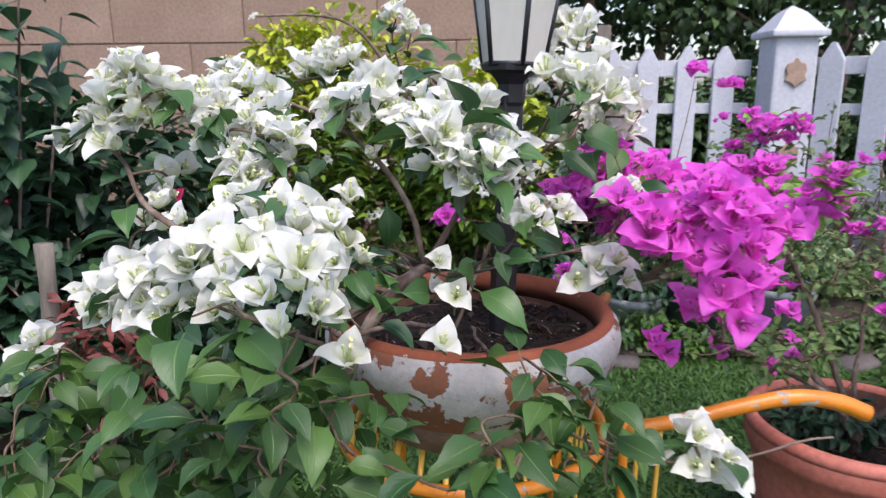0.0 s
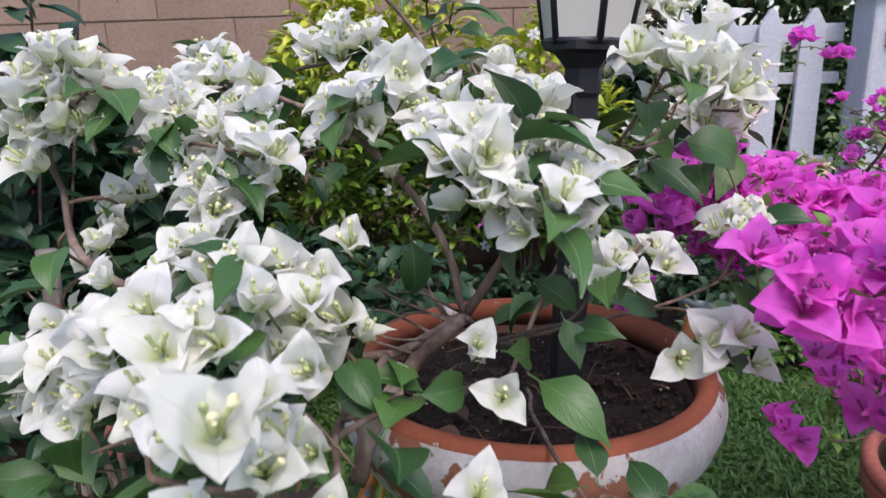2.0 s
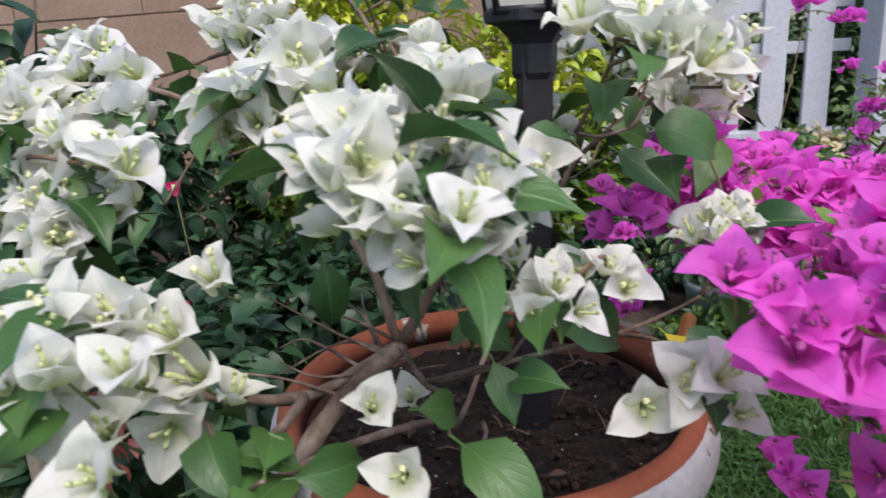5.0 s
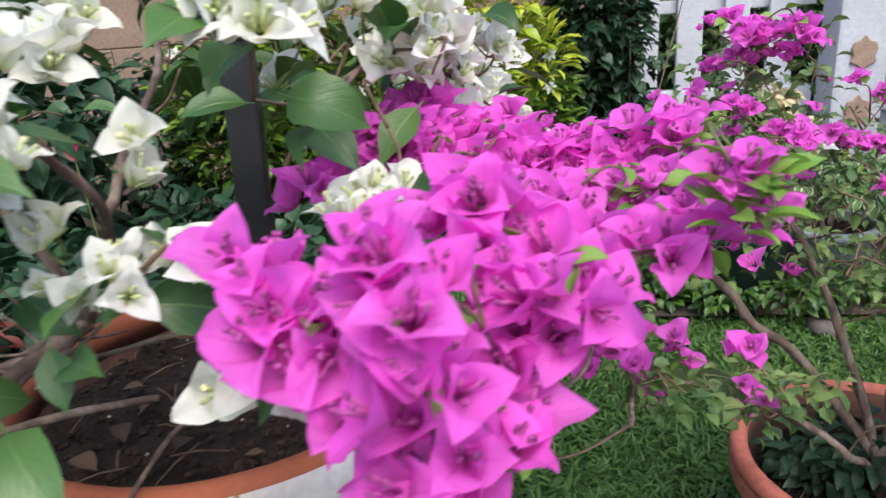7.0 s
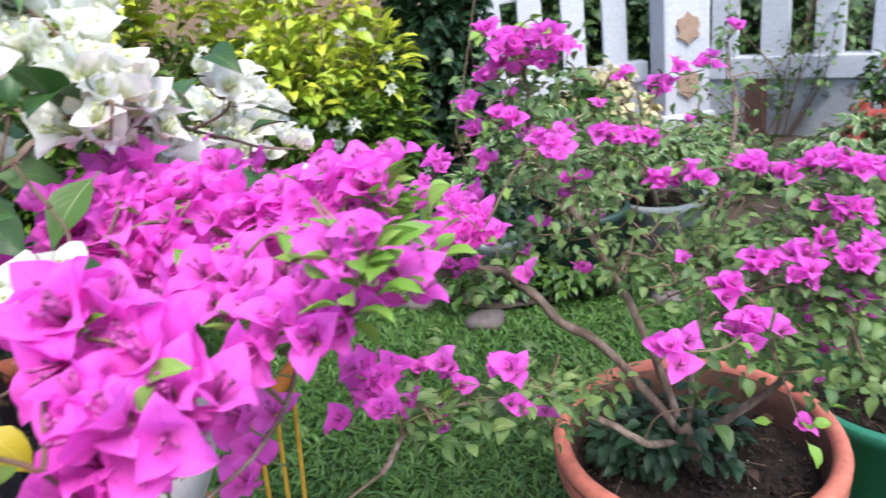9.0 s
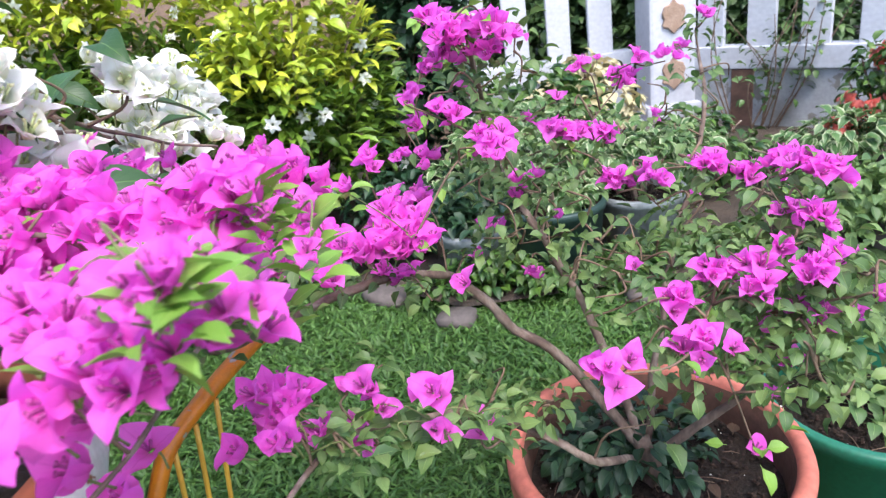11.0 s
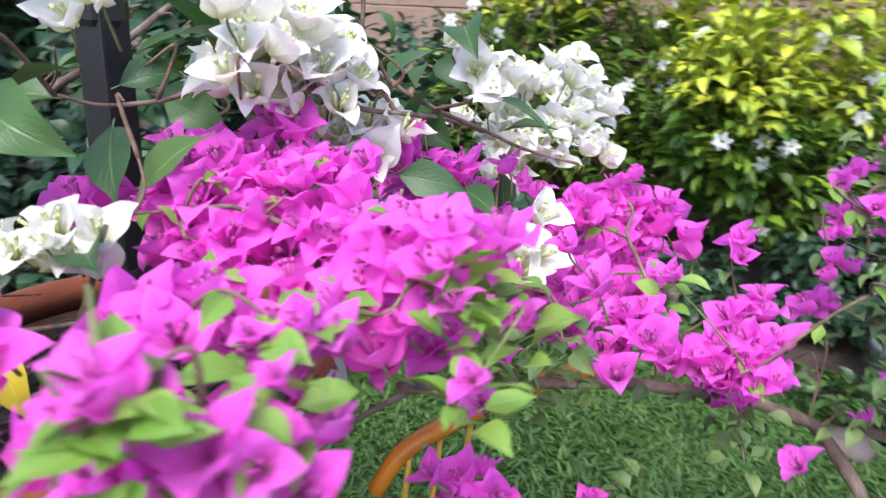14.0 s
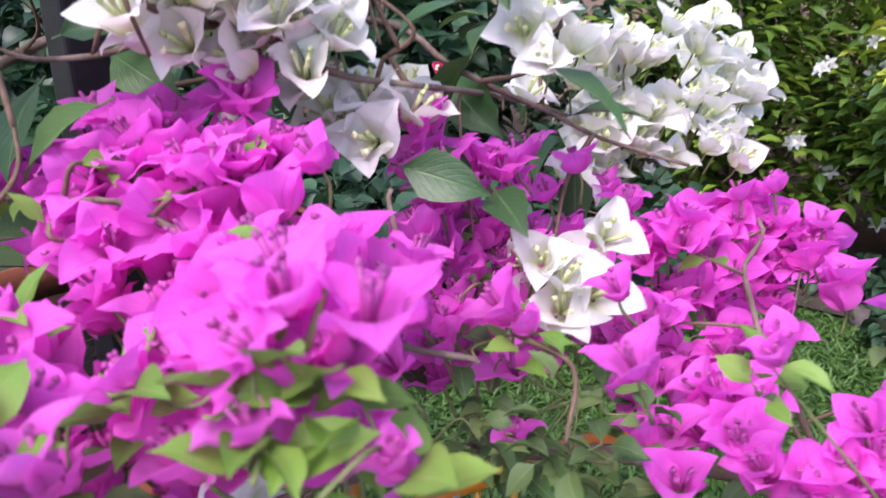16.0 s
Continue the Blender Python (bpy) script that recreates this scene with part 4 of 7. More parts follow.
class Bougainvillea:
    """A sprawling shrub: limbs from the pot, a twig to each flower head, and leaves along the twigs."""

    def __init__(self, label, base, limbs, radii, heart, toward, seed):
        self.rng = random.Random(seed)
        self.heart, self.toward = Vector(heart), Vector(toward)
        self.base = Vector(base)
        self.holder = None
        self.thing = thing("bougainvillea", label, "flowering shrub", base)
        self.nodes, self.mass, self.leaves, self.flowers, self.flower_mass = [], [], 0, 0, []
        for k, (line, (r0, r1)) in enumerate(zip(limbs, radii)):
            bm = bmesh.new()
            pts = smooth_line(line, 8)
            pts = [p + Vector((noise.noise(p * 14), noise.noise(p * 14 + Vector((9, 0, 0))), 0)) * 0.008 * (0 < i < len(pts) - 1) for i, p in enumerate(pts)]
            self.nodes += pts[4:]
            tube(bm, [p - self.base for p in pts], r0, r1, 9, 0.35, k * 3.0)
            part("limb", bm, M_BARK, self.thing)

    def _fit(self, ob, m):
        ob.parent = self.holder
        ob.matrix_basis = Matrix.Translation(-self.base) @ m
        return ob

    def twig(self, tip, r=0.0017, mat=None):
        """A thin twig from the nearest limb to a point; returns its line."""
        tip = Vector(tip)
        near = min(self.nodes, key=lambda p: (p - tip).length + 0.35 * max(0.0, p.z - tip.z))
        mid = near.lerp(tip, 0.5) + Vector((self.rng.uniform(-0.02, 0.02), self.rng.uniform(-0.02, 0.02), self.rng.uniform(-0.01, 0.03)))
        line = smooth_line([near, mid, tip], 6)
        bm = bmesh.new()
        tube(bm, [p - self.base for p in line], r * 1.25, r * 0.7, 6, 0.25)
        self.holder = part("twig", bm, mat or M_TWIG, self.thing)
        self.nodes += line[2:-1]
        return line

    def stalk(self, p):
        """A short green stalk behind a flower."""
        d = self.outward(p, 0.0)
        bm = bmesh.new()
        tube(bm, smooth_line([p - self.base - d * 0.034 + any_way(self.rng) * 0.006, p - self.base - d * 0.02, p - self.base - d * 0.01], 3), 0.0011, 0.0009, 5)
        self.holder = part("stalk", bm, M_GREEN_TWIG, self.thing)

    def leaf(self, meshes, at, way, size, spin=None, face=(0, 0, 1)):
        ob = put("leaf", self.rng.choice(meshes), None, self.thing)
        self.leaves += 1
        return self._fit(ob, leaf_pose(at, way, size, self.rng.uniform(-0.6, 0.6) if spin is None else spin, face))

    def outward(self, p, wild=0.45):
        d = (p - self.heart).normalized() * 0.48 + self.toward * 0.30 + Vector((0, 0, 0.92)) + any_way(self.rng) * wild * 1.3
        return d.normalized()

    def head(self, meshes, at, count, size, spread, name, wild=0.45):
        """A flower head: open flowers crowded round the end of a twig."""
        at = Vector(at)
        d0 = self.outward(at, 0.1)
        side = d0.orthogonal().normalized()
        other = d0.cross(side)
        a0 = self.rng.uniform(0, 6.3)
        for k in range(count):
            if k == 0:
                off = Vector((0, 0, 0))
            else:
                a = a0 + k * 2.4
                r = spread * (0.75 + 0.35 * (k % 3) / 2) * min(1.3, math.sqrt(k / 3 + 0.45))
                off = (side * math.cos(a) + other * math.sin(a)) * r - d0 * (0.25 * r + self.rng.uniform(0, 0.012))
            p = at + off
            face = (self.outward(p, wild) + off.normalized() * 0.55 if off.length > 0 else self.outward(p, wild * 0.6))
            s = size * self.rng.uniform(0.80, 1.12)
            m = Matrix.Translation(p - Vector(face).normalized() * 0.012) @ turn_to(face, self.rng.uniform(0, 6.3)) @ Matrix.Scale(s, 4)
            pick = self.rng.choice(meshes)
            if self.flowers < 300:
                self._fit(put(name, pick, None, self.thing), m)
                self.flowers += 1
            else:
                self.flower_mass.append((Matrix.Translation(-self.base) @ m, self.rng.randrange(8)))

    def spray(self, line, meshes, shapes, count, size, limit=300, start=0.3):
        """Leaves along a twig, as parts up to the limit and as one mass past it."""
        n = len(line)
        for k in range(count):
            u = start + (0.82 - start) * (k + self.rng.random()) / count
            p = line[min(int(u * n), n - 1)]
            along = (line[min(int(u * n) + 1, n - 1)] - line[max(int(u * n) - 1, 0)])
            d = any_way(self.rng) + along.normalized() * 0.5 + self.toward * 0.25
            d.z = d.z * 0.5 - 0.12
            s = size * self.rng.uniform(0.65, 1.2)
            if self.leaves < limit:
                self.leaf(meshes, p, d, s)
            else:
                self.mass.append((Matrix.Translation(-self.base) @ leaf_pose(p, d, s, self.rng.uniform(-0.7, 0.7)), self.rng.randrange(6)))

    def bush(self, at, radius, count, size, meshes, shapes, limit=300, down=0.25):
        """A leafy shoot: leaves round a point."""
        at = Vector(at)
        young = radius < 0.03
        line = self.twig(at, 0.0008 if young else 0.0014, M_GREEN_TWIG if young else None)
        for k in range(count):
            d = any_way(self.rng)
            p = at + Vector((d.x, d.y, d.z * 0.8)) * radius * self.rng.uniform(0.2, 1)
            w = Vector((d.x, d.y, d.z * 0.4 - down)) + self.toward * 0.3 + any_way(self.rng) * 0.4
            if radius < 0.03:
                # A young tip: its leaves stand in a whorl.
                a = k * 2.4
                p = at + Vector((math.cos(a), math.sin(a), 0)) * 0.003 - Vector((0, 0, 0.004 * k))
                w = Vector((math.cos(a), math.sin(a), self.rng.uniform(0.1, 0.9)))
            s = size * self.rng.uniform(0.7, 1.2)
            if self.leaves < limit:
                self.leaf(meshes, p, w, s)
            else:
                self.mass.append((Matrix.Translation(-self.base) @ leaf_pose(p, w, s, self.rng.uniform(-0.7, 0.7)), self.rng.randrange(6)))
        return line

    def finish(self, shapes, mat, flowers=(), flower_mats=()):
        if self.flower_mass:
            tagged(mass_of("flower_mass", [RAW[f.name] for f in flowers], self.flower_mass, flower_mats, self.thing), kind="stuff")
        if self.mass:
            tagged(mass_of("leaf_mass", shapes, self.mass, mat, self.thing), kind="stuff")


BLOOMS = (
    (-0.414, 3.282, 0.661),
    (-0.274, 3.353, 0.784),
    (-0.315, 3.31, 0.58),
    (-0.228, 3.347, 0.601),
    (-0.445, 3.217, 0.408),
    (-0.317, 3.253, 0.333),
    (-0.145, 3.275, 0.198),
    (-0.864, 3.048, 0.829),
    (-1.011, 2.941, 0.878),
)
# Flower heads: place, number of flowers, size.
WHITE_A = (
    (-0.388, 0.797, 1.029, 3, 1),
    (-0.359, 0.801, 1.003, 2, 1),
    (-0.404, 0.771, 0.976, 3, 1),
    (-0.371, 0.782, 1.004, 1, 1),
    (-0.495, 0.841, 0.951, 2, 0.9),
    (-0.303, 0.919, 1.037, 2, 0.95),
    (-0.296, 0.905, 1.021, 2, 1),
    (-0.288, 0.791, 0.99, 2, 1),
    (-0.263, 0.796, 0.982, 1, 1),
    (-0.232, 0.82, 0.986, 3, 1),
    (-0.26, 0.777, 0.957, 2, 1),
    (-0.19, 0.758, 0.961, 2, 1),
    (-0.235, 0.747, 0.928, 3, 0.95),
    (-0.347, 0.808, 0.905, 3, 0.95),
    (-0.367, 0.775, 0.852, 1, 0.8),
    (-0.238, 0.669, 0.876, 2, 1),
    (-0.216, 0.694, 0.897, 2, 1),
    (-0.149, 0.668, 0.878, 2, 1),
    (-0.163, 0.642, 0.884, 2, 1),
    (-0.26, 0.633, 0.851, 3, 1),
)
WHITE_B = (
    (-0.369, 0.716, 0.812, 3, 1),
    (-0.352, 0.666, 0.787, 3, 1),
    (-0.282, 0.627, 0.797, 2, 0.9),
    (-0.172, 0.545, 0.872, 1, 1.1),
    (-0.097, 0.451, 0.88, 1, 1.1),
    (-0.122, 0.472, 0.879, 1, 1),
    (-0.165, 0.612, 0.863, 2, 1),
    (-0.114, 0.668, 0.831, 2, 1),
    (-0.406, 0.712, 0.778, 3, 1),
    (-0.328, 0.657, 0.812, 2, 1),
    (-0.081, 0.534, 0.773, 1, 1),
    (0.001, 0.574, 0.772, 1, 1),
    (0.012, 0.648, 0.796, 1, 0.78),
    (-0.006, 0.672, 0.825, 1, 0.68),
    (-0.013, 0.811, 0.756, 1, 0.75),
    (-0.217, 1.07, 1.048, 3, 0.95),
    (-0.154, 0.974, 1.048, 3, 0.95),
    (-0.097, 0.863, 1.021, 3, 1),
    (-0.076, 0.919, 1.014, 3, 1),
)
WHITE_C = (
    (-0.129, 0.824, 0.992, 4, 1),
    (-0.097, 0.838, 0.927, 1, 0.75),
    (-0.001, 0.904, 1.022, 2, 0.9),
    (0, 0.87, 0.994, 2, 0.95),
    (-0.038, 0.803, 0.977, 3, 1),
    (-0.005, 0.686, 0.977, 3, 0.87),
    (0.034, 0.721, 0.957, 3, 0.87),
    (0, 0.68, 0.941, 3, 0.84),
    (0.047, 0.694, 0.937, 3, 0.87),
    (0.07, 0.699, 0.95, 3, 0.84),
    (0.039, 0.745, 0.993, 3, 0.84),
    (0.039, 0.672, 0.93, 3, 0.84),
    (-0.021, 0.698, 0.971, 3, 0.84),
    (0.06, 0.752, 0.893, 1, 0.75),
    (0.098, 0.742, 0.868, 3, 0.80),
    (0.133, 0.773, 0.872, 3, 0.76),
    (0.181, 1.179, 1.057, 4, 0.95),
    (0.146, 0.822, 1.028, 3, 1),
    (0.186, 0.803, 1.011, 3, 1),
    (0.155, 0.799, 1.017, 2, 1),
)
WHITE_D = (
    (0.263, 0.99, 0.977, 2, 0.9),
    (0.222, 0.852, 0.868, 2, 0.8),
    (0.228, 0.875, 0.878, 2, 0.8),
    (0.199, 0.739, 0.81, 2, 0.9),
    (0.176, 0.738, 0.801, 2, 0.9),
    (0.226, 1.017, 0.97, 4, 1),
    (0.234, 1.054, 0.979, 3, 1),
    (0.254, 1.059, 0.956, 4, 1),
    (0.250, 1.118, 0.906, 4, 1.08),
    (0.307, 1.207, 0.957, 3, 0.9),
    (0.251, 1.533, 0.89, 6, 1),
    (0.115, 1.667, 0.883, 4, 1),
    (0.155, 1.667, 0.81, 5, 1),
    (0.249, 1.355, 0.868, 4, 1),
    (0.242, 1.354, 0.847, 3, 0.9),
    (0.322, 1.222, 0.788, 3, 1),
    (0.094, 1.41, 0.849, 1, 0.9),
)
WHITE_E = (
    (-0.554, 0.775, 0.665, 4, 0.95),
    (-0.54, 0.794, 0.689, 2, 0.9),
    (0.216, 0.623, 0.631, 1, 0.9),
    (0.263, 0.619, 0.653, 2, 0.9),
    (0.293, 0.618, 0.628, 3, 0.9),
    (-0.08, 1.304, 1.123, 3, 0.9),
    (-0.089, 1.101, 1.13, 2, 0.9),
    (0.171, 1.051, 1.081, 4, 0.95),
    (0.133, 1.007, 1.047, 3, 0.95),
    (0.184, 1.096, 1.118, 3, 0.9),
    (0.128, 1.166, 1.021, 3, 1),
    (0.008, 0.88, 0.988, 1, 0.9),
    (0.095, 1.086, 0.94, 2, 1),
    (-0.292, 0.886, 1.016, 1, 1.02),
    (-0.3, 0.826, 1.006, 1, 1.02),
    (-0.251, 0.881, 1.016, 1, 1.02),
    (-0.209, 0.823, 0.985, 1, 1.02),
    (-0.27, 0.792, 0.98, 1, 1.02),
    (-0.24, 0.787, 0.962, 1, 1.02),
    (-0.197, 0.773, 0.945, 1, 1.02),
)
WHITE_F = (
    (-0.246, 0.754, 0.936, 1, 1.02),
    (-0.213, 0.748, 0.919, 1, 1.02),
    (-0.38, 0.795, 1.033, 1, 1.02),
    (-0.396, 0.778, 1.016, 1, 1.02),
    (-0.348, 0.803, 1.013, 1, 1.02),
    (-0.369, 0.792, 0.996, 1, 1.02),
    (-0.319, 0.797, 1.004, 1, 1.02),
    (-0.396, 0.774, 0.971, 1, 1.02),
    (-0.171, 0.656, 0.89, 1, 1.02),
    (-0.141, 0.666, 0.879, 1, 1.02),
    (-0.116, 0.671, 0.87, 1, 1.02),
    (-0.19, 0.653, 0.879, 1, 1.02),
    (-0.106, 0.669, 0.846, 1, 1.02),
    (-0.132, 0.655, 0.849, 1, 1.02),
    (-0.157, 0.636, 0.861, 1, 1.02),
    (-0.141, 0.635, 0.831, 1, 1.02),
    (-0.187, 0.609, 0.865, 1, 1.02),
    (-0.223, 0.62, 0.866, 1, 1.02),
    (-0.254, 0.619, 0.835, 1, 1.02),
    (-0.321, 0.673, 0.811, 1, 1.02),
)
WHITE_G = (
    (-0.356, 0.679, 0.797, 1, 1.02),
    (-0.323, 0.657, 0.784, 1, 1.02),
    (-0.168, 0.555, 0.86, 1, 1.02),
    (-0.199, 0.564, 0.84, 1, 1.02),
    (0.016, 0.75, 0.98, 1, 0.93),
    (-0.003, 0.738, 0.978, 1, 0.93),
    (0.035, 0.733, 0.974, 1, 0.93),
    (0.057, 0.73, 0.959, 1, 0.93),
    (0.02, 0.685, 0.957, 1, 0.93),
    (-0, 0.673, 0.952, 1, 0.93),
    (-0.015, 0.691, 0.967, 1, 0.93),
    (0.061, 0.678, 0.944, 1, 0.93),
    (0.09, 0.809, 0.931, 1, 1.02),
    (0.041, 0.681, 0.925, 1, 0.93),
    (0.073, 0.725, 0.895, 1, 0.8),
    (-0.182, 0.993, 1.06, 1, 1.02),
    (-0.139, 0.966, 1.053, 1, 1.02),
    (-0.21, 1, 1.044, 1, 1.02),
)
WHITE_H = (
    (-0.135, 0.885, 0.997, 1, 1.02),
    (-0.15, 0.857, 0.975, 1, 1.02),
    (-0.112, 0.884, 1.011, 1, 1.02),
    (-0.083, 0.896, 1.01, 1, 1.02),
    (0.154, 0.919, 1.012, 1, 1.02),
    (0.164, 0.846, 1.027, 1, 1.02),
    (0.234, 1.03, 0.988, 1, 1.02),
    (0.261, 0.981, 1.001, 1, 1.02),
    (0.27, 1.052, 0.961, 1, 1.02),
    (0.171, 0.926, 0.991, 1, 1.02),
    (0.194, 1.052, 1.014, 1, 1),
    (0.227, 1.074, 1.017, 1, 1),
    (0.266, 1.041, 0.992, 1, 1),
    (0.222, 1.018, 0.983, 1, 1),
    (0.258, 1.048, 0.959, 1, 1),
    (0.18, 1.068, 1.038, 1, 1),
    (0.248, 1.364, 0.903, 1, 1),
    (0.272, 1.384, 0.866, 1, 1),
    (0.263, 1.376, 0.913, 1, 1),
    (0.239, 1.078, 0.916, 1, 1),
)
WHITE_I = (
    (0.284, 1.419, 0.88, 1, 1),
    (0.239, 1.04, 0.975, 1, 1),
    (0.253, 1.062, 0.963, 1, 1),
    (0.252, 1.093, 0.968, 1, 1),
    (0.25, 1.077, 0.945, 1, 1),
    (0.249, 1.048, 0.949, 1, 1),
    (0.242, 1.096, 0.901, 1, 1),
    (0.24, 1.133, 0.905, 1, 1),
    (0.245, 1.154, 0.891, 1, 1),
    (0.256, 1.356, 0.929, 1, 1),
    (0.25, 1.335, 0.915, 1, 1),
    (0.263, 1.373, 0.869, 1, 1),
    (0.243, 1.349, 0.878, 1, 1),
    (0.26, 1.452, 0.919, 1, 1),
    (0.258, 1.521, 0.892, 1, 1),
    (0.28, 1.463, 0.867, 1, 1),
    (0.287, 1.5, 0.876, 1, 1),
    (0.303, 1.446, 0.841, 1, 1),
    (0.322, 1.448, 0.829, 1, 1),
    (0.259, 1.302, 0.826, 1, 1),
)
WHITE_J = (
    (0.26, 1.346, 0.819, 1, 1),
    (0.293, 1.223, 0.949, 1, 1),
    (0.312, 1.243, 0.79, 1, 1),
    (0.299, 1.3, 0.782, 1, 1),
    (0.327, 1.245, 0.76, 1, 1),
    (0.349, 1.178, 0.816, 1, 1.02),
    (0.359, 1.227, 0.822, 1, 1.02),
    (0.368, 1.178, 0.789, 1, 1.02),
    (0.375, 1.204, 0.795, 1, 1.02),
    (0.363, 1.186, 0.806, 1, 1.02),
    (0.248, 0.889, 0.876, 1, 0.85),
    (0.252, 0.886, 0.858, 1, 0.85),
    (0.240, 0.872, 0.864, 1, 0.85),
    (0.255, 1.421, 0.935, 1, 0.95),
    (0.264, 1.467, 0.939, 1, 0.95),
    (0.256, 1.276, 0.919, 1, 0.95),
    (0.248, 1.314, 0.926, 1, 0.95),
    (0.266, 1.352, 0.919, 1, 0.95),
    (0.265, 1.385, 0.914, 1, 0.95),
    (0.265, 1.464, 0.909, 1, 0.95),
)
WHITE_K = (
    (0.259, 1.522, 0.909, 1, 0.95),
    (0.235, 1.276, 0.89, 1, 0.95),
    (0.243, 1.317, 0.899, 1, 0.95),
    (0.244, 1.353, 0.891, 1, 0.95),
    (0.258, 1.371, 0.881, 1, 0.95),
    (0.273, 1.403, 0.884, 1, 0.95),
    (0.275, 1.458, 0.883, 1, 0.95),
    (0.287, 1.504, 0.872, 1, 0.95),
    (0.251, 1.334, 0.86, 1, 0.95),
    (0.265, 1.35, 0.865, 1, 0.95),
    (0.277, 1.403, 0.868, 1, 0.95),
    (0.276, 1.455, 0.854, 1, 0.95),
    (0.294, 1.472, 0.844, 1, 0.95),
    (0.264, 1.382, 0.837, 1, 0.95),
    (0.282, 1.407, 0.829, 1, 0.95),
    (0.307, 1.422, 0.843, 1, 0.95),
    (0.237, 1.016, 0.973, 1, 0.95),
    (0.251, 1.045, 0.973, 1, 0.95),
    (0.246, 1.068, 0.961, 1, 0.95),
    (0.268, 1.08, 0.962, 1, 0.95),
)
WHITE_L = (
    (0.244, 1.049, 0.946, 1, 0.95),
    (0.266, 1.067, 0.948, 1, 0.95),
    (0.246, 1.101, 0.949, 1, 0.95),
    (0.192, 1.075, 1.045, 1, 1),
    (0.214, 1.103, 1.035, 1, 1),
    (0.19, 1.042, 1.021, 1, 1),
    (0.218, 1.074, 1.023, 1, 1),
    (0.235, 1.072, 1.017, 1, 1),
    (0.21, 1.042, 0.997, 1, 1),
    (0.238, 1.019, 0.984, 1, 1),
    (0.265, 1.048, 0.979, 1, 1),
    (0.206, 1.028, 0.969, 1, 1),
    (0.24, 1.042, 0.959, 1, 1),
    (-0.368, 0.77, 1.037, 1, 0.92),
    (-0.352, 0.789, 1.032, 1, 0.92),
    (-0.408, 0.784, 1.007, 1, 0.92),
    (-0.368, 0.763, 1.003, 1, 0.92),
    (-0.419, 0.771, 0.979, 1, 0.92),
    (-0.385, 0.784, 0.974, 1, 0.92),
    (-0.353, 0.774, 0.978, 1, 0.92),
)
WHITE_M = (
    (-0.289, 0.83, 0.998, 1, 0.92),
    (-0.282, 0.773, 0.966, 1, 0.92),
    (-0.233, 0.771, 0.974, 1, 0.92),
    (-0.262, 0.775, 0.947, 1, 0.92),
    (-0.229, 0.75, 0.929, 1, 0.92),
    (-0.187, 0.761, 0.931, 1, 0.92),
    (-0.337, 0.751, 0.879, 1, 0.92),
    (-0.329, 0.733, 0.856, 1, 0.92),
    (-0.105, 0.707, 0.891, 1, 0.92),
    (-0.158, 0.563, 0.884, 1, 0.92),
    (-0.137, 0.604, 0.882, 1, 0.92),
    (-0.105, 0.606, 0.881, 1, 0.92),
    (-0.302, 0.664, 0.83, 1, 0.92),
    (-0.244, 0.611, 0.849, 1, 0.92),
    (-0.203, 0.599, 0.851, 1, 0.92),
    (-0.149, 0.559, 0.87, 1, 0.92),
    (-0.103, 0.51, 0.866, 1, 0.92),
    (-0.098, 0.564, 0.852, 1, 0.92),
    (-0.365, 0.666, 0.799, 1, 0.92),
    (-0.302, 0.653, 0.816, 1, 0.92),
)
WHITE_N = (
    (-0.263, 0.63, 0.823, 1, 0.92),
    (-0.187, 0.542, 0.829, 1, 0.92),
    (-0.149, 0.509, 0.838, 1, 0.92),
    (-0.113, 0.495, 0.854, 1, 0.92),
    (-0.097, 0.518, 0.837, 1, 0.92),
    (-0.398, 0.684, 0.768, 1, 0.92),
    (-0.288, 0.643, 0.781, 1, 0.92),
    (-0.228, 0.603, 0.792, 1, 0.92),
    (-0.195, 0.566, 0.807, 1, 0.92),
    (-0.125, 0.469, 0.825, 1, 0.92),
    (-0.101, 0.504, 0.827, 1, 0.92),
    (-0.092, 0.542, 0.812, 1, 0.92),
    (-0.173, 0.953, 1.041, 1, 0.92),
    (-0.104, 0.882, 1.012, 1, 0.92),
    (-0.133, 0.846, 0.977, 1, 0.92),
    (-0.087, 0.839, 0.997, 1, 0.92),
    (-0.012, 0.667, 0.958, 1, 0.839),
    (0.03, 0.733, 0.968, 1, 0.839),
    (0, 0.666, 0.934, 1, 0.839),
    (0.053, 0.656, 0.939, 1, 0.839),
)
WHITE_O = (
    (0.18, 0.89, 1.087, 1, 0.92),
    (0.17, 0.898, 1.07, 1, 0.92),
    (0.195, 0.881, 1.049, 1, 0.92),
    (0.178, 0.865, 1.006, 1, 0.92),
    (0.222, 0.923, 1.006, 1, 0.92),
    (0.177, 1.086, 0.975, 1, 0.92),
    (0.244, 1.046, 0.973, 1, 0.92),
    (0.242, 0.858, 0.876, 1, 0.7),
    (0.247, 0.88, 0.862, 1, 0.7),
)
WHITE_HEADS = WHITE_A + WHITE_B + WHITE_C + WHITE_D + WHITE_E + WHITE_F + WHITE_G + WHITE_H + WHITE_I + WHITE_J + WHITE_K + WHITE_L + WHITE_M + WHITE_N + WHITE_O
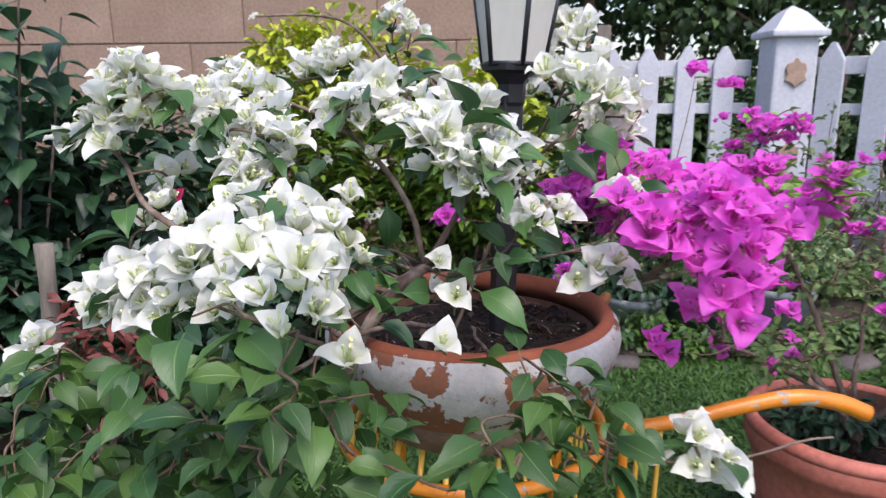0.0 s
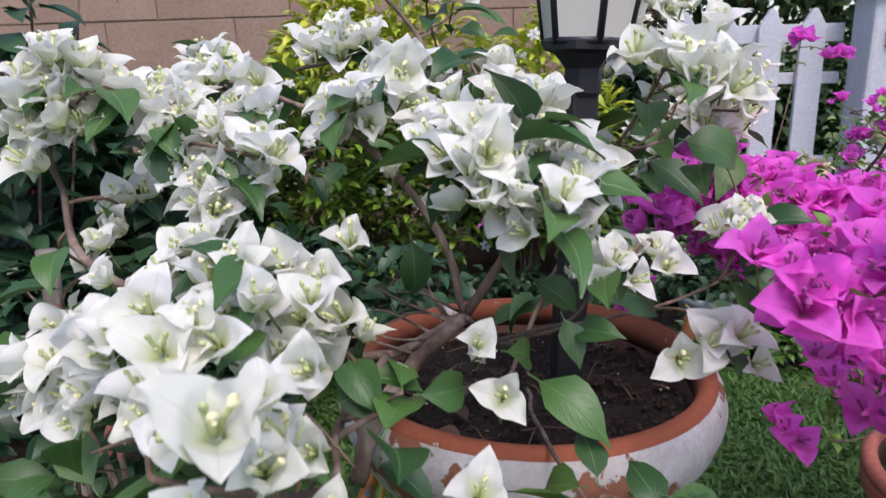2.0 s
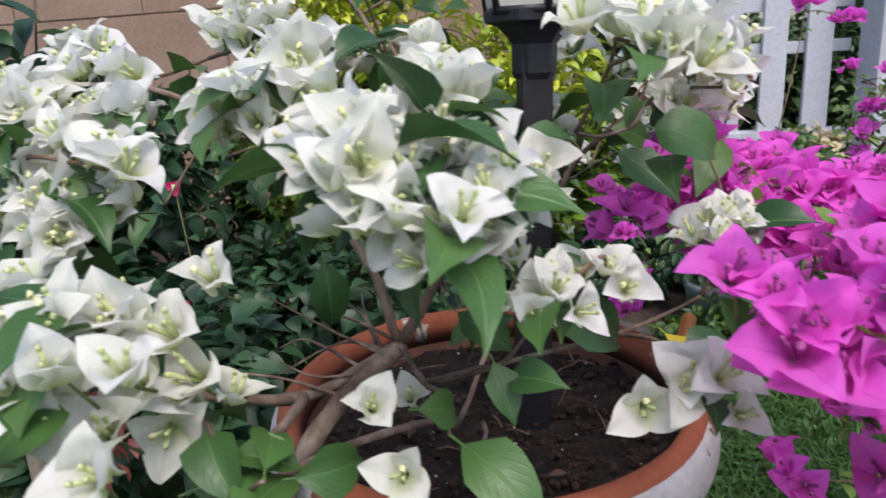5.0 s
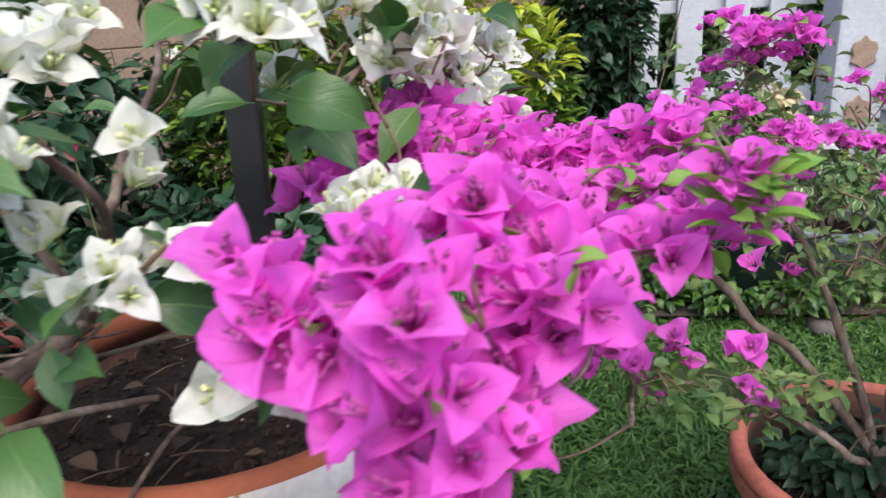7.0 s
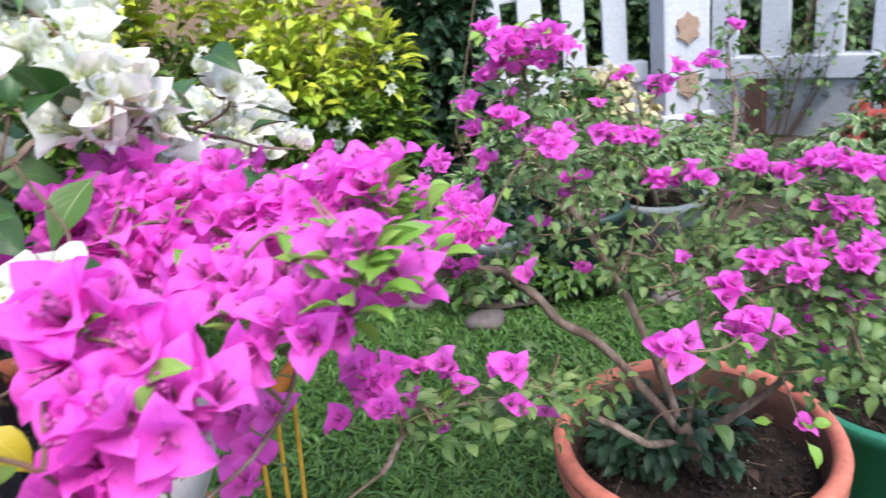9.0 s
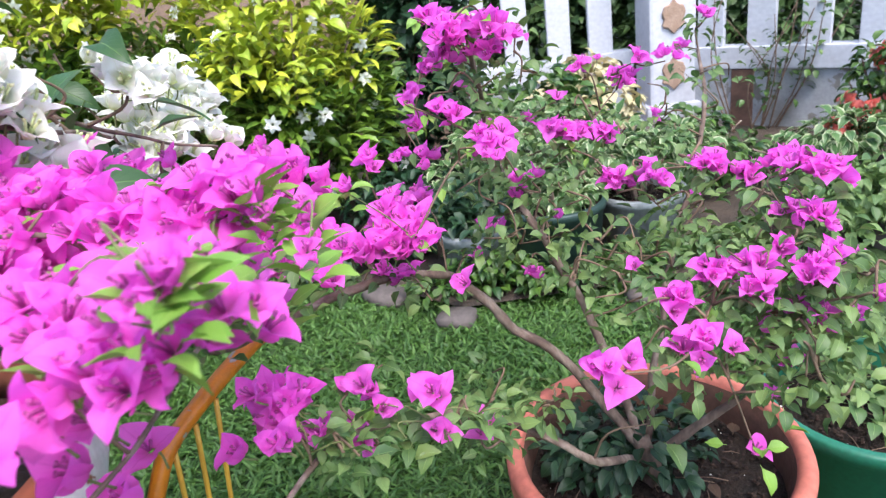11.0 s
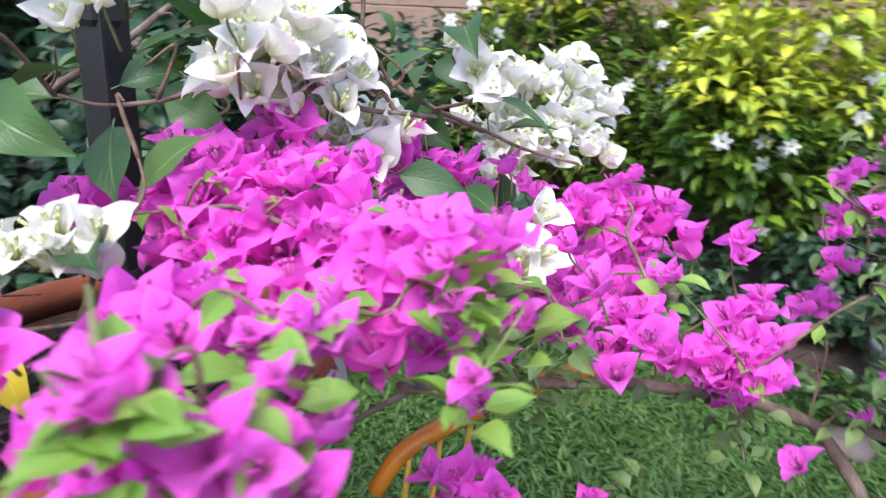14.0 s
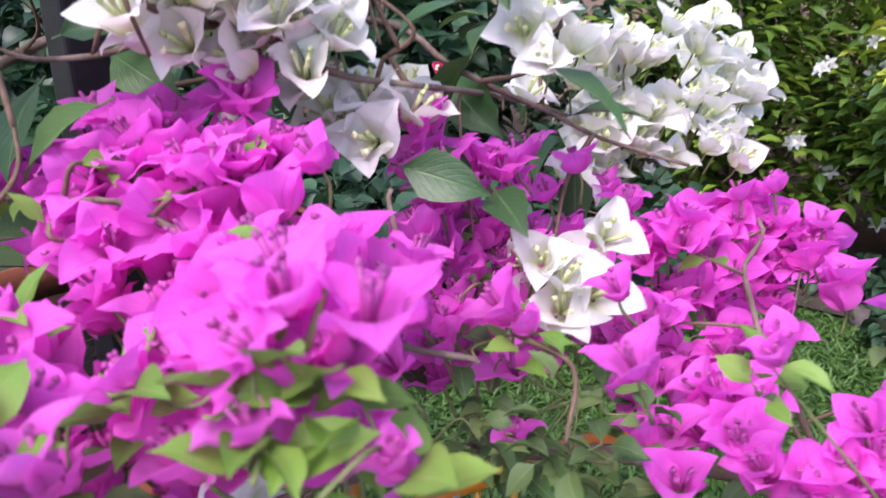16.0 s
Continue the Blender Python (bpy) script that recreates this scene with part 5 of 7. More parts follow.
MAGENTA_A = (
    (0.277, 0.66, 0.896, 3, 1),
    (0.229, 0.68, 0.865, 3, 1),
    (0.286, 0.657, 0.825, 3, 1),
    (0.314, 0.67, 0.812, 3, 1),
    (0.314, 0.761, 0.896, 3, 1),
    (0.295, 0.636, 0.861, 3, 1),
    (0.331, 0.713, 0.843, 3, 1),
    (0.206, 0.689, 0.881, 2, 1),
    (0.245, 0.686, 0.873, 2, 1),
    (0.246, 0.699, 0.85, 2, 1),
    (0.291, 0.64, 0.787, 3, 1),
    (0.281, 0.659, 0.902, 2, 1),
    (0.31, 0.756, 0.895, 2, 1),
    (0.336, 0.765, 0.877, 3, 1),
    (0.35, 0.702, 0.874, 2, 1),
    (0.363, 0.73, 0.861, 3, 1),
    (0.277, 0.844, 0.673, 2, 0.9),
    (0.161, 0.919, 0.874, 3, 0.95),
    (0.241, 0.96, 0.894, 4, 0.95),
    (0.282, 0.991, 0.896, 4, 0.95),
)
MAGENTA_B = (
    (0.384, 0.973, 0.884, 3, 0.9),
    (0.255, 0.949, 0.87, 4, 0.95),
    (0.345, 0.861, 0.873, 4, 0.95),
    (0.348, 1.041, 0.857, 4, 0.95),
    (0.447, 0.963, 0.901, 2, 0.9),
    (0.402, 0.8, 0.861, 3, 0.9),
    (0.439, 0.806, 0.86, 2, 0.8),
    (0.471, 0.802, 0.881, 2, 0.75),
    (0.441, 0.783, 0.902, 2, 0.75),
    (0.258, 0.958, 0.856, 3, 0.95),
    (0.27, 1.022, 0.892, 3, 0.95),
    (0.214, 0.985, 0.903, 4, 0.95),
    (0.235, 1.035, 0.914, 2, 1),
    (0.363, 0.989, 0.881, 3, 0.9),
    (0.415, 0.879, 0.876, 3, 0.85),
    (0.471, 0.833, 0.864, 2, 0.8),
    (0.269, 1.02, 0.895, 2, 1),
    (0.221, 0.991, 0.896, 2, 1),
    (0.437, 0.971, 0.885, 3, 0.85),
    (0.296, 0.997, 0.857, 3, 1),
)
MAGENTA_C = (
    (0.242, 1.196, 0.806, 4, 0.9),
    (0.287, 1.198, 0.773, 4, 0.9),
    (0.342, 1.311, 0.811, 4, 0.9),
    (0.347, 1.397, 0.776, 4, 0.9),
    (0.361, 1.265, 0.764, 4, 0.9),
    (0.326, 1.434, 0.79, 5, 0.9),
    (0.321, 1.426, 0.789, 5, 0.9),
    (0.358, 1.452, 0.755, 5, 0.9),
    (0.263, 1.779, 0.62, 4, 0.9),
    (0.27, 1.672, 0.562, 4, 0.9),
    (-0.027, 1.471, 0.741, 5, 0.85),
    (0.231, 1.522, 0.56, 3, 0.9),
    (0.53, 1.251, 0.736, 4, 0.85),
    (0.519, 1.239, 0.744, 3, 0.85),
    (0.544, 1.231, 0.74, 3, 0.85),
    (0.517, 1.33, 0.741, 3, 0.85),
    (0.406, 1.041, 0.679, 4, 0.9),
)
MAGENTA_D = (
    (0.432, 1.051, 0.664, 1, 0.85),
    (0.428, 1.034, 0.667, 1, 0.85),
    (0.431, 0.979, 0.671, 1, 0.85),
    (0.385, 0.985, 0.663, 1, 0.85),
    (0.424, 0.966, 0.681, 1, 0.85),
    (0.399, 1.012, 0.699, 1, 0.85),
    (0.488, 1.092, 0.637, 2, 0.7),
    (0.549, 1.047, 0.654, 1, 0.75),
    (0.641, 1.41, 0.941, 4, 0.7),
    (0.657, 1.448, 0.939, 4, 0.7),
    (0.615, 1.364, 0.947, 4, 0.7),
    (0.671, 1.348, 0.945, 4, 0.7),
    (0.623, 1.405, 0.943, 3, 0.7),
    (0.624, 1.64, 0.942, 2, 0.6),
    (0.597, 1.489, 0.894, 3, 0.65),
    (0.65, 1.323, 0.824, 3, 0.6),
    (0.647, 1.246, 0.832, 3, 0.65),
    (0.791, 1.457, 0.78, 3, 0.65),
    (0.803, 1.475, 0.772, 3, 0.65),
)
MAGENTA_E = (
    (0.905, 1.616, 0.814, 4, 0.65),
    (0.981, 2.062, 0.778, 1, 0.6),
    (1.143, 2.006, 0.786, 2, 0.6),
    (0.814, 1.384, 0.728, 2, 0.6),
    (0.853, 1.32, 0.741, 2, 0.6),
    (1.031, 1.53, 0.683, 4, 0.65),
    (1.137, 1.472, 0.686, 5, 0.65),
    (1.085, 1.368, 0.651, 4, 0.65),
    (0.969, 1.246, 0.638, 3, 0.7),
    (0.996, 1.179, 0.667, 3, 0.7),
    (0.905, 1.221, 0.642, 2, 0.65),
    (0.821, 1.091, 0.636, 2, 0.75),
    (0.714, 1.046, 0.652, 2, 0.7),
    (0.957, 1.122, 0.634, 2, 0.7),
    (0.798, 1.238, 0.658, 1, 0.5),
    (0.595, 1.217, 0.678, 1, 0.7),
    (0.645, 1.405, 0.674, 1, 0.7),
    (0.554, 1.515, 0.698, 4, 0.65),
    (0.525, 1.876, 0.676, 4, 0.65),
    (0.674, 1.517, 0.629, 1, 0.65),
)
MAGENTA_F = (
    (0.771, 1.547, 0.619, 1, 0.6),
    (0.573, 1.83, 0.8, 2, 0.6),
    (0.195, 0.973, 0.907, 1, 1),
    (0.243, 1, 0.896, 1, 1),
    (0.284, 1.012, 0.891, 1, 1),
    (0.222, 0.965, 0.882, 1, 1),
    (0.261, 0.959, 0.86, 1, 1),
    (0.286, 1.01, 0.846, 1, 1),
    (0.287, 1.128, 0.827, 1, 1),
    (0.359, 1.031, 0.864, 1, 1),
    (0.379, 1.115, 0.817, 1, 1),
    (0.38, 0.98, 0.833, 1, 1),
    (0.412, 1.166, 0.828, 1, 1),
    (0.46, 1.12, 0.822, 1, 1),
    (0.298, 1.118, 0.792, 1, 1),
    (0.366, 0.927, 0.828, 1, 1),
    (0.419, 0.806, 0.86, 1, 1),
    (0.303, 0.777, 0.899, 1, 1),
    (0.282, 0.774, 0.884, 1, 1),
)
MAGENTA_G = (
    (0.319, 0.792, 0.876, 1, 1),
    (0.346, 0.75, 0.874, 1, 1),
    (0.328, 0.724, 0.875, 1, 1),
    (0.347, 0.712, 0.862, 1, 1),
    (0.36, 0.726, 0.855, 1, 1),
    (0.355, 0.747, 0.822, 1, 1),
    (0.332, 0.744, 0.807, 1, 1),
    (0.32, 0.719, 0.827, 1, 1),
    (0.359, 0.859, 0.792, 1, 1),
    (0.348, 0.845, 0.768, 1, 1),
    (0.34, 0.944, 0.71, 1, 1),
    (0.337, 0.899, 0.7, 1, 1),
    (0.347, 0.829, 0.73, 1, 1),
)
MAGENTA_H = (
    (0.533, 1.23, 0.719, 1, 1),
    (0.558, 1.271, 0.723, 1, 1),
    (0.524, 1.365, 0.746, 1, 1),
    (0.557, 1.404, 0.729, 1, 1),
    (0.593, 1.413, 0.958, 2, 0.66),
    (0.628, 1.401, 0.94, 2, 0.66),
    (0.671, 1.389, 0.949, 2, 0.66),
    (0.691, 1.379, 0.933, 2, 0.66),
    (0.648, 1.404, 0.907, 2, 0.66),
    (0.56, 1.433, 0.862, 2, 0.66),
    (0.592, 1.375, 0.851, 2, 0.66),
    (0.612, 1.356, 0.844, 2, 0.66),
    (0.563, 1.436, 0.821, 2, 0.66),
    (0.639, 1.313, 0.819, 2, 0.66),
    (0.668, 1.308, 0.823, 2, 0.66),
    (0.744, 1.409, 0.8, 2, 0.66),
    (0.778, 1.447, 0.779, 2, 0.66),
    (0.826, 1.467, 0.768, 2, 0.66),
)
MAGENTA_I = (
    (0.82, 1.522, 0.855, 2, 0.66),
    (0.892, 1.577, 0.83, 2, 0.66),
    (0.905, 1.537, 0.858, 2, 0.66),
    (0.933, 1.498, 0.858, 2, 0.66),
    (0.816, 1.389, 0.728, 2, 0.66),
    (0.856, 1.347, 0.741, 2, 0.66),
    (0.928, 1.336, 0.741, 2, 0.66),
    (0.959, 1.321, 0.732, 2, 0.66),
    (0.998, 1.308, 0.737, 2, 0.66),
    (0.983, 1.215, 0.769, 2, 0.66),
    (1.004, 1.194, 0.764, 2, 0.66),
    (0.964, 1.198, 0.722, 2, 0.66),
    (0.985, 1.179, 0.718, 2, 0.66),
    (0.862, 1.15, 0.678, 2, 0.66),
    (0.899, 1.139, 0.69, 2, 0.66),
    (0.95, 1.111, 0.7, 2, 0.66),
    (0.508, 1.317, 0.815, 2, 0.66),
    (0.571, 1.393, 0.788, 2, 0.66),
    (0.19, 0.709, 0.885, 1, 1),
    (0.211, 0.673, 0.856, 1, 1),
)
MAGENTA_J = (
    (0.241, 0.683, 0.857, 1, 1),
    (0.271, 0.671, 0.903, 1, 1),
    (0.271, 0.732, 0.884, 1, 1),
    (0.294, 0.667, 0.886, 1, 1),
    (0.271, 0.665, 0.849, 1, 1),
    (0.257, 0.652, 0.828, 1, 1),
    (0.289, 0.693, 0.808, 1, 1),
    (0.277, 0.709, 0.762, 1, 1),
    (0.318, 0.71, 0.79, 1, 1),
    (0.342, 0.758, 0.825, 1, 1),
    (0.323, 0.721, 0.856, 1, 1),
    (0.36, 0.817, 0.813, 1, 1),
    (0.302, 0.938, 0.85, 1, 1),
    (0.328, 0.965, 0.827, 1, 1),
    (0.264, 1.156, 0.874, 1, 1),
    (0.263, 1.2, 0.854, 1, 1),
    (0.27, 1.231, 0.827, 1, 1),
    (0.28, 1.135, 0.831, 1, 1),
    (0.286, 1.151, 0.804, 1, 1),
)
MAGENTA_K = (
    (0.304, 1.182, 0.755, 1, 1),
    (0.303, 1.149, 0.783, 1, 1),
    (0.4, 1.029, 0.826, 1, 1),
    (0.332, 1.319, 0.778, 1, 1),
    (0.358, 1.345, 0.75, 1, 1),
    (0.398, 1.318, 0.723, 1, 1),
    (0.383, 1.43, 0.724, 1, 1),
    (0.392, 1.456, 0.766, 1, 1),
    (0.428, 1.437, 0.762, 1, 1),
    (0.366, 1.303, 0.724, 1, 1),
    (0.396, 1.23, 0.725, 1, 1),
    (0.425, 1.256, 0.731, 1, 1),
    (0.472, 1.218, 0.737, 1, 1),
    (0.529, 1.26, 0.745, 1, 1),
    (0.547, 1.26, 0.74, 1, 1),
    (0.431, 1.212, 0.724, 1, 1),
    (0.491, 1.217, 0.724, 1, 1),
    (0.247, 0.947, 0.875, 1, 1),
)
MAGENTA_L = (
    (0.241, 0.93, 0.849, 1, 1),
    (0.266, 0.961, 0.847, 1, 1),
    (0.32, 0.976, 0.872, 1, 1),
    (0.309, 1.018, 0.879, 1, 1),
    (0.285, 1.042, 0.896, 1, 1),
    (0.379, 0.983, 0.879, 1, 1),
    (0.331, 0.961, 0.843, 1, 1),
    (0.298, 0.937, 0.836, 1, 1),
    (0.392, 1.01, 0.871, 1, 1),
    (0.353, 0.938, 0.824, 1, 1),
    (0.398, 0.948, 0.854, 1, 1),
    (0.363, 0.897, 0.855, 1, 1),
    (0.374, 0.914, 0.813, 1, 1),
    (0.422, 0.991, 0.816, 1, 1),
    (0.381, 0.938, 0.79, 1, 1),
    (0.258, 1.194, 0.831, 1, 1),
    (0.276, 1.217, 0.859, 1, 1),
    (0.323, 1.368, 0.795, 1, 1),
    (0.332, 1.433, 0.795, 1, 1),
)
MAGENTA_M = (
    (0.348, 1.419, 0.759, 1, 1),
    (0.364, 1.449, 0.786, 1, 1),
    (0.359, 1.374, 0.731, 1, 1),
    (0.346, 1.254, 0.731, 1, 1),
    (0.481, 1.082, 0.649, 1, 0.75),
    (0.539, 1.07, 0.646, 1, 0.75),
    (0.555, 1.058, 0.644, 1, 0.75),
    (0.713, 1.062, 0.642, 1, 0.75),
    (0.744, 1.081, 0.633, 1, 0.75),
    (0.803, 1.103, 0.626, 1, 0.75),
    (0.83, 1.097, 0.638, 1, 0.75),
)
MAGENTA_N = (
    (0.85, 1.087, 0.626, 1, 0.75),
    (0.826, 1.373, 0.731, 3, 0.62),
    (0.933, 1.33, 0.749, 3, 0.62),
    (0.967, 1.308, 0.734, 3, 0.62),
    (1.013, 1.298, 0.753, 3, 0.62),
    (0.99, 1.193, 0.767, 3, 0.62),
    (0.818, 1.14, 0.661, 3, 0.62),
    (0.86, 1.148, 0.686, 3, 0.62),
    (0.893, 1.115, 0.681, 3, 0.62),
    (0.939, 1.103, 0.698, 3, 0.62),
    (0.766, 1.433, 0.792, 3, 0.62),
    (0.832, 1.457, 0.769, 3, 0.62),
    (0.611, 1.414, 0.912, 3, 0.62),
    (0.668, 1.385, 0.914, 3, 0.62),
    (0.266, 1.176, 0.863, 3, 0.9),
    (0.268, 1.216, 0.801, 3, 0.9),
    (0.344, 1.334, 0.747, 3, 0.9),
    (0.351, 1.44, 0.731, 3, 0.9),
    (0.374, 1.475, 0.777, 3, 0.9),
    (0.398, 1.36, 0.72, 3, 0.9),
)
MAGENTA_O = (
    (0.38, 1.31, 0.706, 3, 0.9),
    (0.451, 1.25, 0.738, 3, 0.9),
    (0.308, 1.116, 0.786, 3, 0.9),
    (0.261, 1.15, 0.889, 1, 0.95),
    (0.27, 1.138, 0.865, 1, 0.95),
    (0.279, 1.156, 0.863, 1, 0.95),
    (0.284, 1.201, 0.855, 1, 0.95),
    (0.251, 1.253, 0.852, 1, 0.95),
    (0.296, 1.261, 0.853, 1, 0.95),
    (0.274, 1.151, 0.84, 1, 0.95),
    (0.246, 1.194, 0.817, 1, 0.95),
    (0.279, 1.207, 0.826, 1, 0.95),
    (0.276, 1.254, 0.826, 1, 0.95),
    (0.278, 1.322, 0.819, 1, 0.95),
    (0.305, 1.318, 0.813, 1, 0.95),
    (0.319, 1.386, 0.798, 1, 0.95),
    (0.337, 1.421, 0.811, 1, 0.95),
    (0.355, 1.439, 0.819, 1, 0.95),
    (0.27, 1.166, 0.806, 1, 0.95),
)
MAGENTA_P = (
    (0.268, 1.21, 0.795, 1, 0.95),
    (0.282, 1.238, 0.797, 1, 0.95),
    (0.292, 1.266, 0.797, 1, 0.95),
    (0.321, 1.291, 0.796, 1, 0.95),
    (0.343, 1.311, 0.798, 1, 0.95),
    (0.342, 1.378, 0.781, 1, 0.95),
    (0.346, 1.437, 0.772, 1, 0.95),
    (0.367, 1.459, 0.769, 1, 0.95),
    (0.388, 1.469, 0.789, 1, 0.95),
    (0.303, 1.12, 0.806, 1, 0.95),
    (0.285, 1.17, 0.786, 1, 0.95),
    (0.284, 1.204, 0.773, 1, 0.95),
    (0.297, 1.243, 0.774, 1, 0.95),
    (0.319, 1.264, 0.778, 1, 0.95),
    (0.337, 1.305, 0.776, 1, 0.95),
    (0.353, 1.329, 0.76, 1, 0.95),
    (0.351, 1.411, 0.752, 1, 0.95),
    (0.376, 1.433, 0.738, 1, 0.95),
    (0.39, 1.453, 0.757, 1, 0.95),
    (0.428, 1.447, 0.757, 1, 0.95),
)
MAGENTA_Q = (
    (0.339, 1.088, 0.804, 1, 0.95),
    (0.329, 1.118, 0.783, 1, 0.95),
    (0.301, 1.178, 0.759, 1, 0.95),
    (0.32, 1.204, 0.749, 1, 0.95),
    (0.318, 1.24, 0.736, 1, 0.95),
    (0.344, 1.286, 0.744, 1, 0.95),
    (0.355, 1.322, 0.743, 1, 0.95),
    (0.364, 1.368, 0.722, 1, 0.95),
    (0.368, 1.404, 0.721, 1, 0.95),
    (0.392, 1.421, 0.72, 1, 0.95),
    (0.43, 1.439, 0.743, 1, 0.95),
    (0.342, 1.101, 0.779, 1, 0.95),
    (0.314, 1.156, 0.74, 1, 0.95),
    (0.32, 1.199, 0.726, 1, 0.95),
    (0.33, 1.214, 0.72, 1, 0.95),
    (0.355, 1.246, 0.732, 1, 0.95),
    (0.381, 1.254, 0.732, 1, 0.95),
    (0.386, 1.309, 0.712, 1, 0.95),
    (0.398, 1.344, 0.726, 1, 0.95),
    (0.434, 1.338, 0.745, 1, 0.95),
)
MAGENTA_R = (
    (0.396, 1.215, 0.733, 1, 0.95),
    (0.39, 1.264, 0.716, 1, 0.95),
    (0.437, 1.253, 0.74, 1, 0.95),
    (0.445, 1.274, 0.736, 1, 0.95),
    (0.426, 1.193, 0.728, 1, 0.95),
    (0.443, 1.229, 0.719, 1, 0.95),
    (0.47, 1.229, 0.735, 1, 0.95),
    (0.517, 1.257, 0.761, 1, 0.95),
    (0.459, 1.186, 0.715, 1, 0.95),
    (0.487, 1.211, 0.736, 1, 0.95),
    (0.511, 1.224, 0.735, 1, 0.95),
    (0.524, 1.235, 0.744, 1, 0.95),
    (0.535, 1.263, 0.744, 1, 0.95),
    (0.557, 1.287, 0.74, 1, 0.95),
    (0.212, 0.956, 0.884, 1, 0.98),
)
MAGENTA_S = (
    (0.258, 0.992, 0.893, 1, 0.98),
    (0.249, 1.021, 0.891, 1, 0.98),
    (0.318, 1.042, 0.898, 1, 0.98),
    (0.204, 0.943, 0.869, 1, 0.98),
    (0.26, 0.972, 0.869, 1, 0.98),
    (0.298, 0.995, 0.875, 1, 0.98),
    (0.332, 1.015, 0.883, 1, 0.98),
    (0.268, 0.949, 0.854, 1, 0.98),
    (0.289, 0.972, 0.85, 1, 0.98),
    (0.338, 0.986, 0.863, 1, 0.98),
    (0.419, 0.977, 0.894, 1, 0.98),
    (0.31, 0.913, 0.837, 1, 0.98),
    (0.295, 0.942, 0.832, 1, 0.98),
    (0.394, 0.954, 0.861, 1, 0.98),
    (0.413, 0.967, 0.873, 1, 0.98),
    (0.409, 0.991, 0.854, 1, 0.98),
    (0.35, 0.901, 0.828, 1, 0.98),
    (0.331, 0.915, 0.821, 1, 0.98),
    (0.376, 0.944, 0.831, 1, 0.98),
    (0.426, 0.951, 0.848, 1, 0.98),
)
MAGENTA_T = (
    (0.433, 0.967, 0.852, 1, 0.98),
    (0.424, 1.004, 0.822, 1, 0.98),
    (0.362, 0.896, 0.806, 1, 0.98),
    (0.371, 0.922, 0.814, 1, 0.98),
    (0.42, 0.936, 0.835, 1, 0.98),
    (0.407, 0.96, 0.817, 1, 0.98),
    (0.413, 0.989, 0.81, 1, 0.98),
)
MAGENTA_U = (
    (0.655, 1.953, 1.067, 4, 0.95),
    (0.857, 2.232, 1.025, 5, 0.95),
    (0.292, 1.169, 0.791, 1, 0.95),
    (0.289, 1.137, 0.778, 1, 0.95),
    (0.334, 1.153, 0.776, 1, 0.95),
    (0.365, 1.141, 0.763, 1, 0.95),
    (0.326, 1.114, 0.744, 1, 0.9),
    (0.299, 1.112, 0.757, 1, 0.95),
    (0.185, 1.270, 0.814, 1, 0.95),
    (0.228, 1.283, 0.808, 1, 0.95),
    (0.279, 1.278, 0.790, 1, 0.95),
    (0.236, 1.193, 0.801, 1, 0.95),
    (0.271, 1.201, 0.801, 1, 0.95),
    (0.317, 1.209, 0.789, 1, 0.95),
    (0.302, 1.292, 0.781, 1, 0.95),
    (0.170, 1.226, 0.828, 1, 0.95),
)
MAGENTA_HEADS = MAGENTA_A + MAGENTA_B + MAGENTA_C + MAGENTA_D + MAGENTA_E + MAGENTA_F + MAGENTA_G + MAGENTA_H + MAGENTA_I + MAGENTA_J + MAGENTA_K + MAGENTA_L + MAGENTA_M + MAGENTA_N + MAGENTA_O + MAGENTA_P + MAGENTA_Q + MAGENTA_R + MAGENTA_S + MAGENTA_T + MAGENTA_U
# Leafy shoots: place, number of leaves, their length.
WHITE_SHOOT_A = (
    (-0.477, 0.678, 0.622, 7, 0.07),
    (-0.379, 0.606, 0.615, 7, 0.075),
    (-0.441, 0.714, 0.647, 7, 0.07),
    (-0.34, 0.674, 0.707, 6, 0.075),
    (-0.282, 0.609, 0.685, 6, 0.075),
    (-0.207, 0.544, 0.683, 5, 0.078),
    (-0.215, 0.639, 0.691, 6, 0.07),
    (-0.136, 0.642, 0.722, 5, 0.07),
    (-0.106, 0.573, 0.68, 4, 0.075),
    (-0.08, 0.664, 0.673, 5, 0.06),
    (-0.173, 0.577, 0.615, 5, 0.07),
    (-0.276, 0.579, 0.625, 6, 0.075),
    (-0.044, 0.545, 0.655, 4, 0.07),
    (0.025, 0.526, 0.655, 4, 0.07),
    (0.071, 0.525, 0.657, 5, 0.07),
    (0.104, 0.661, 0.709, 4, 0.062),
    (0.133, 0.646, 0.683, 4, 0.065),
    (0.108, 0.63, 0.646, 3, 0.065),
    (0.15, 0.6, 0.644, 4, 0.07),
    (0.165, 0.654, 0.667, 3, 0.06),
)
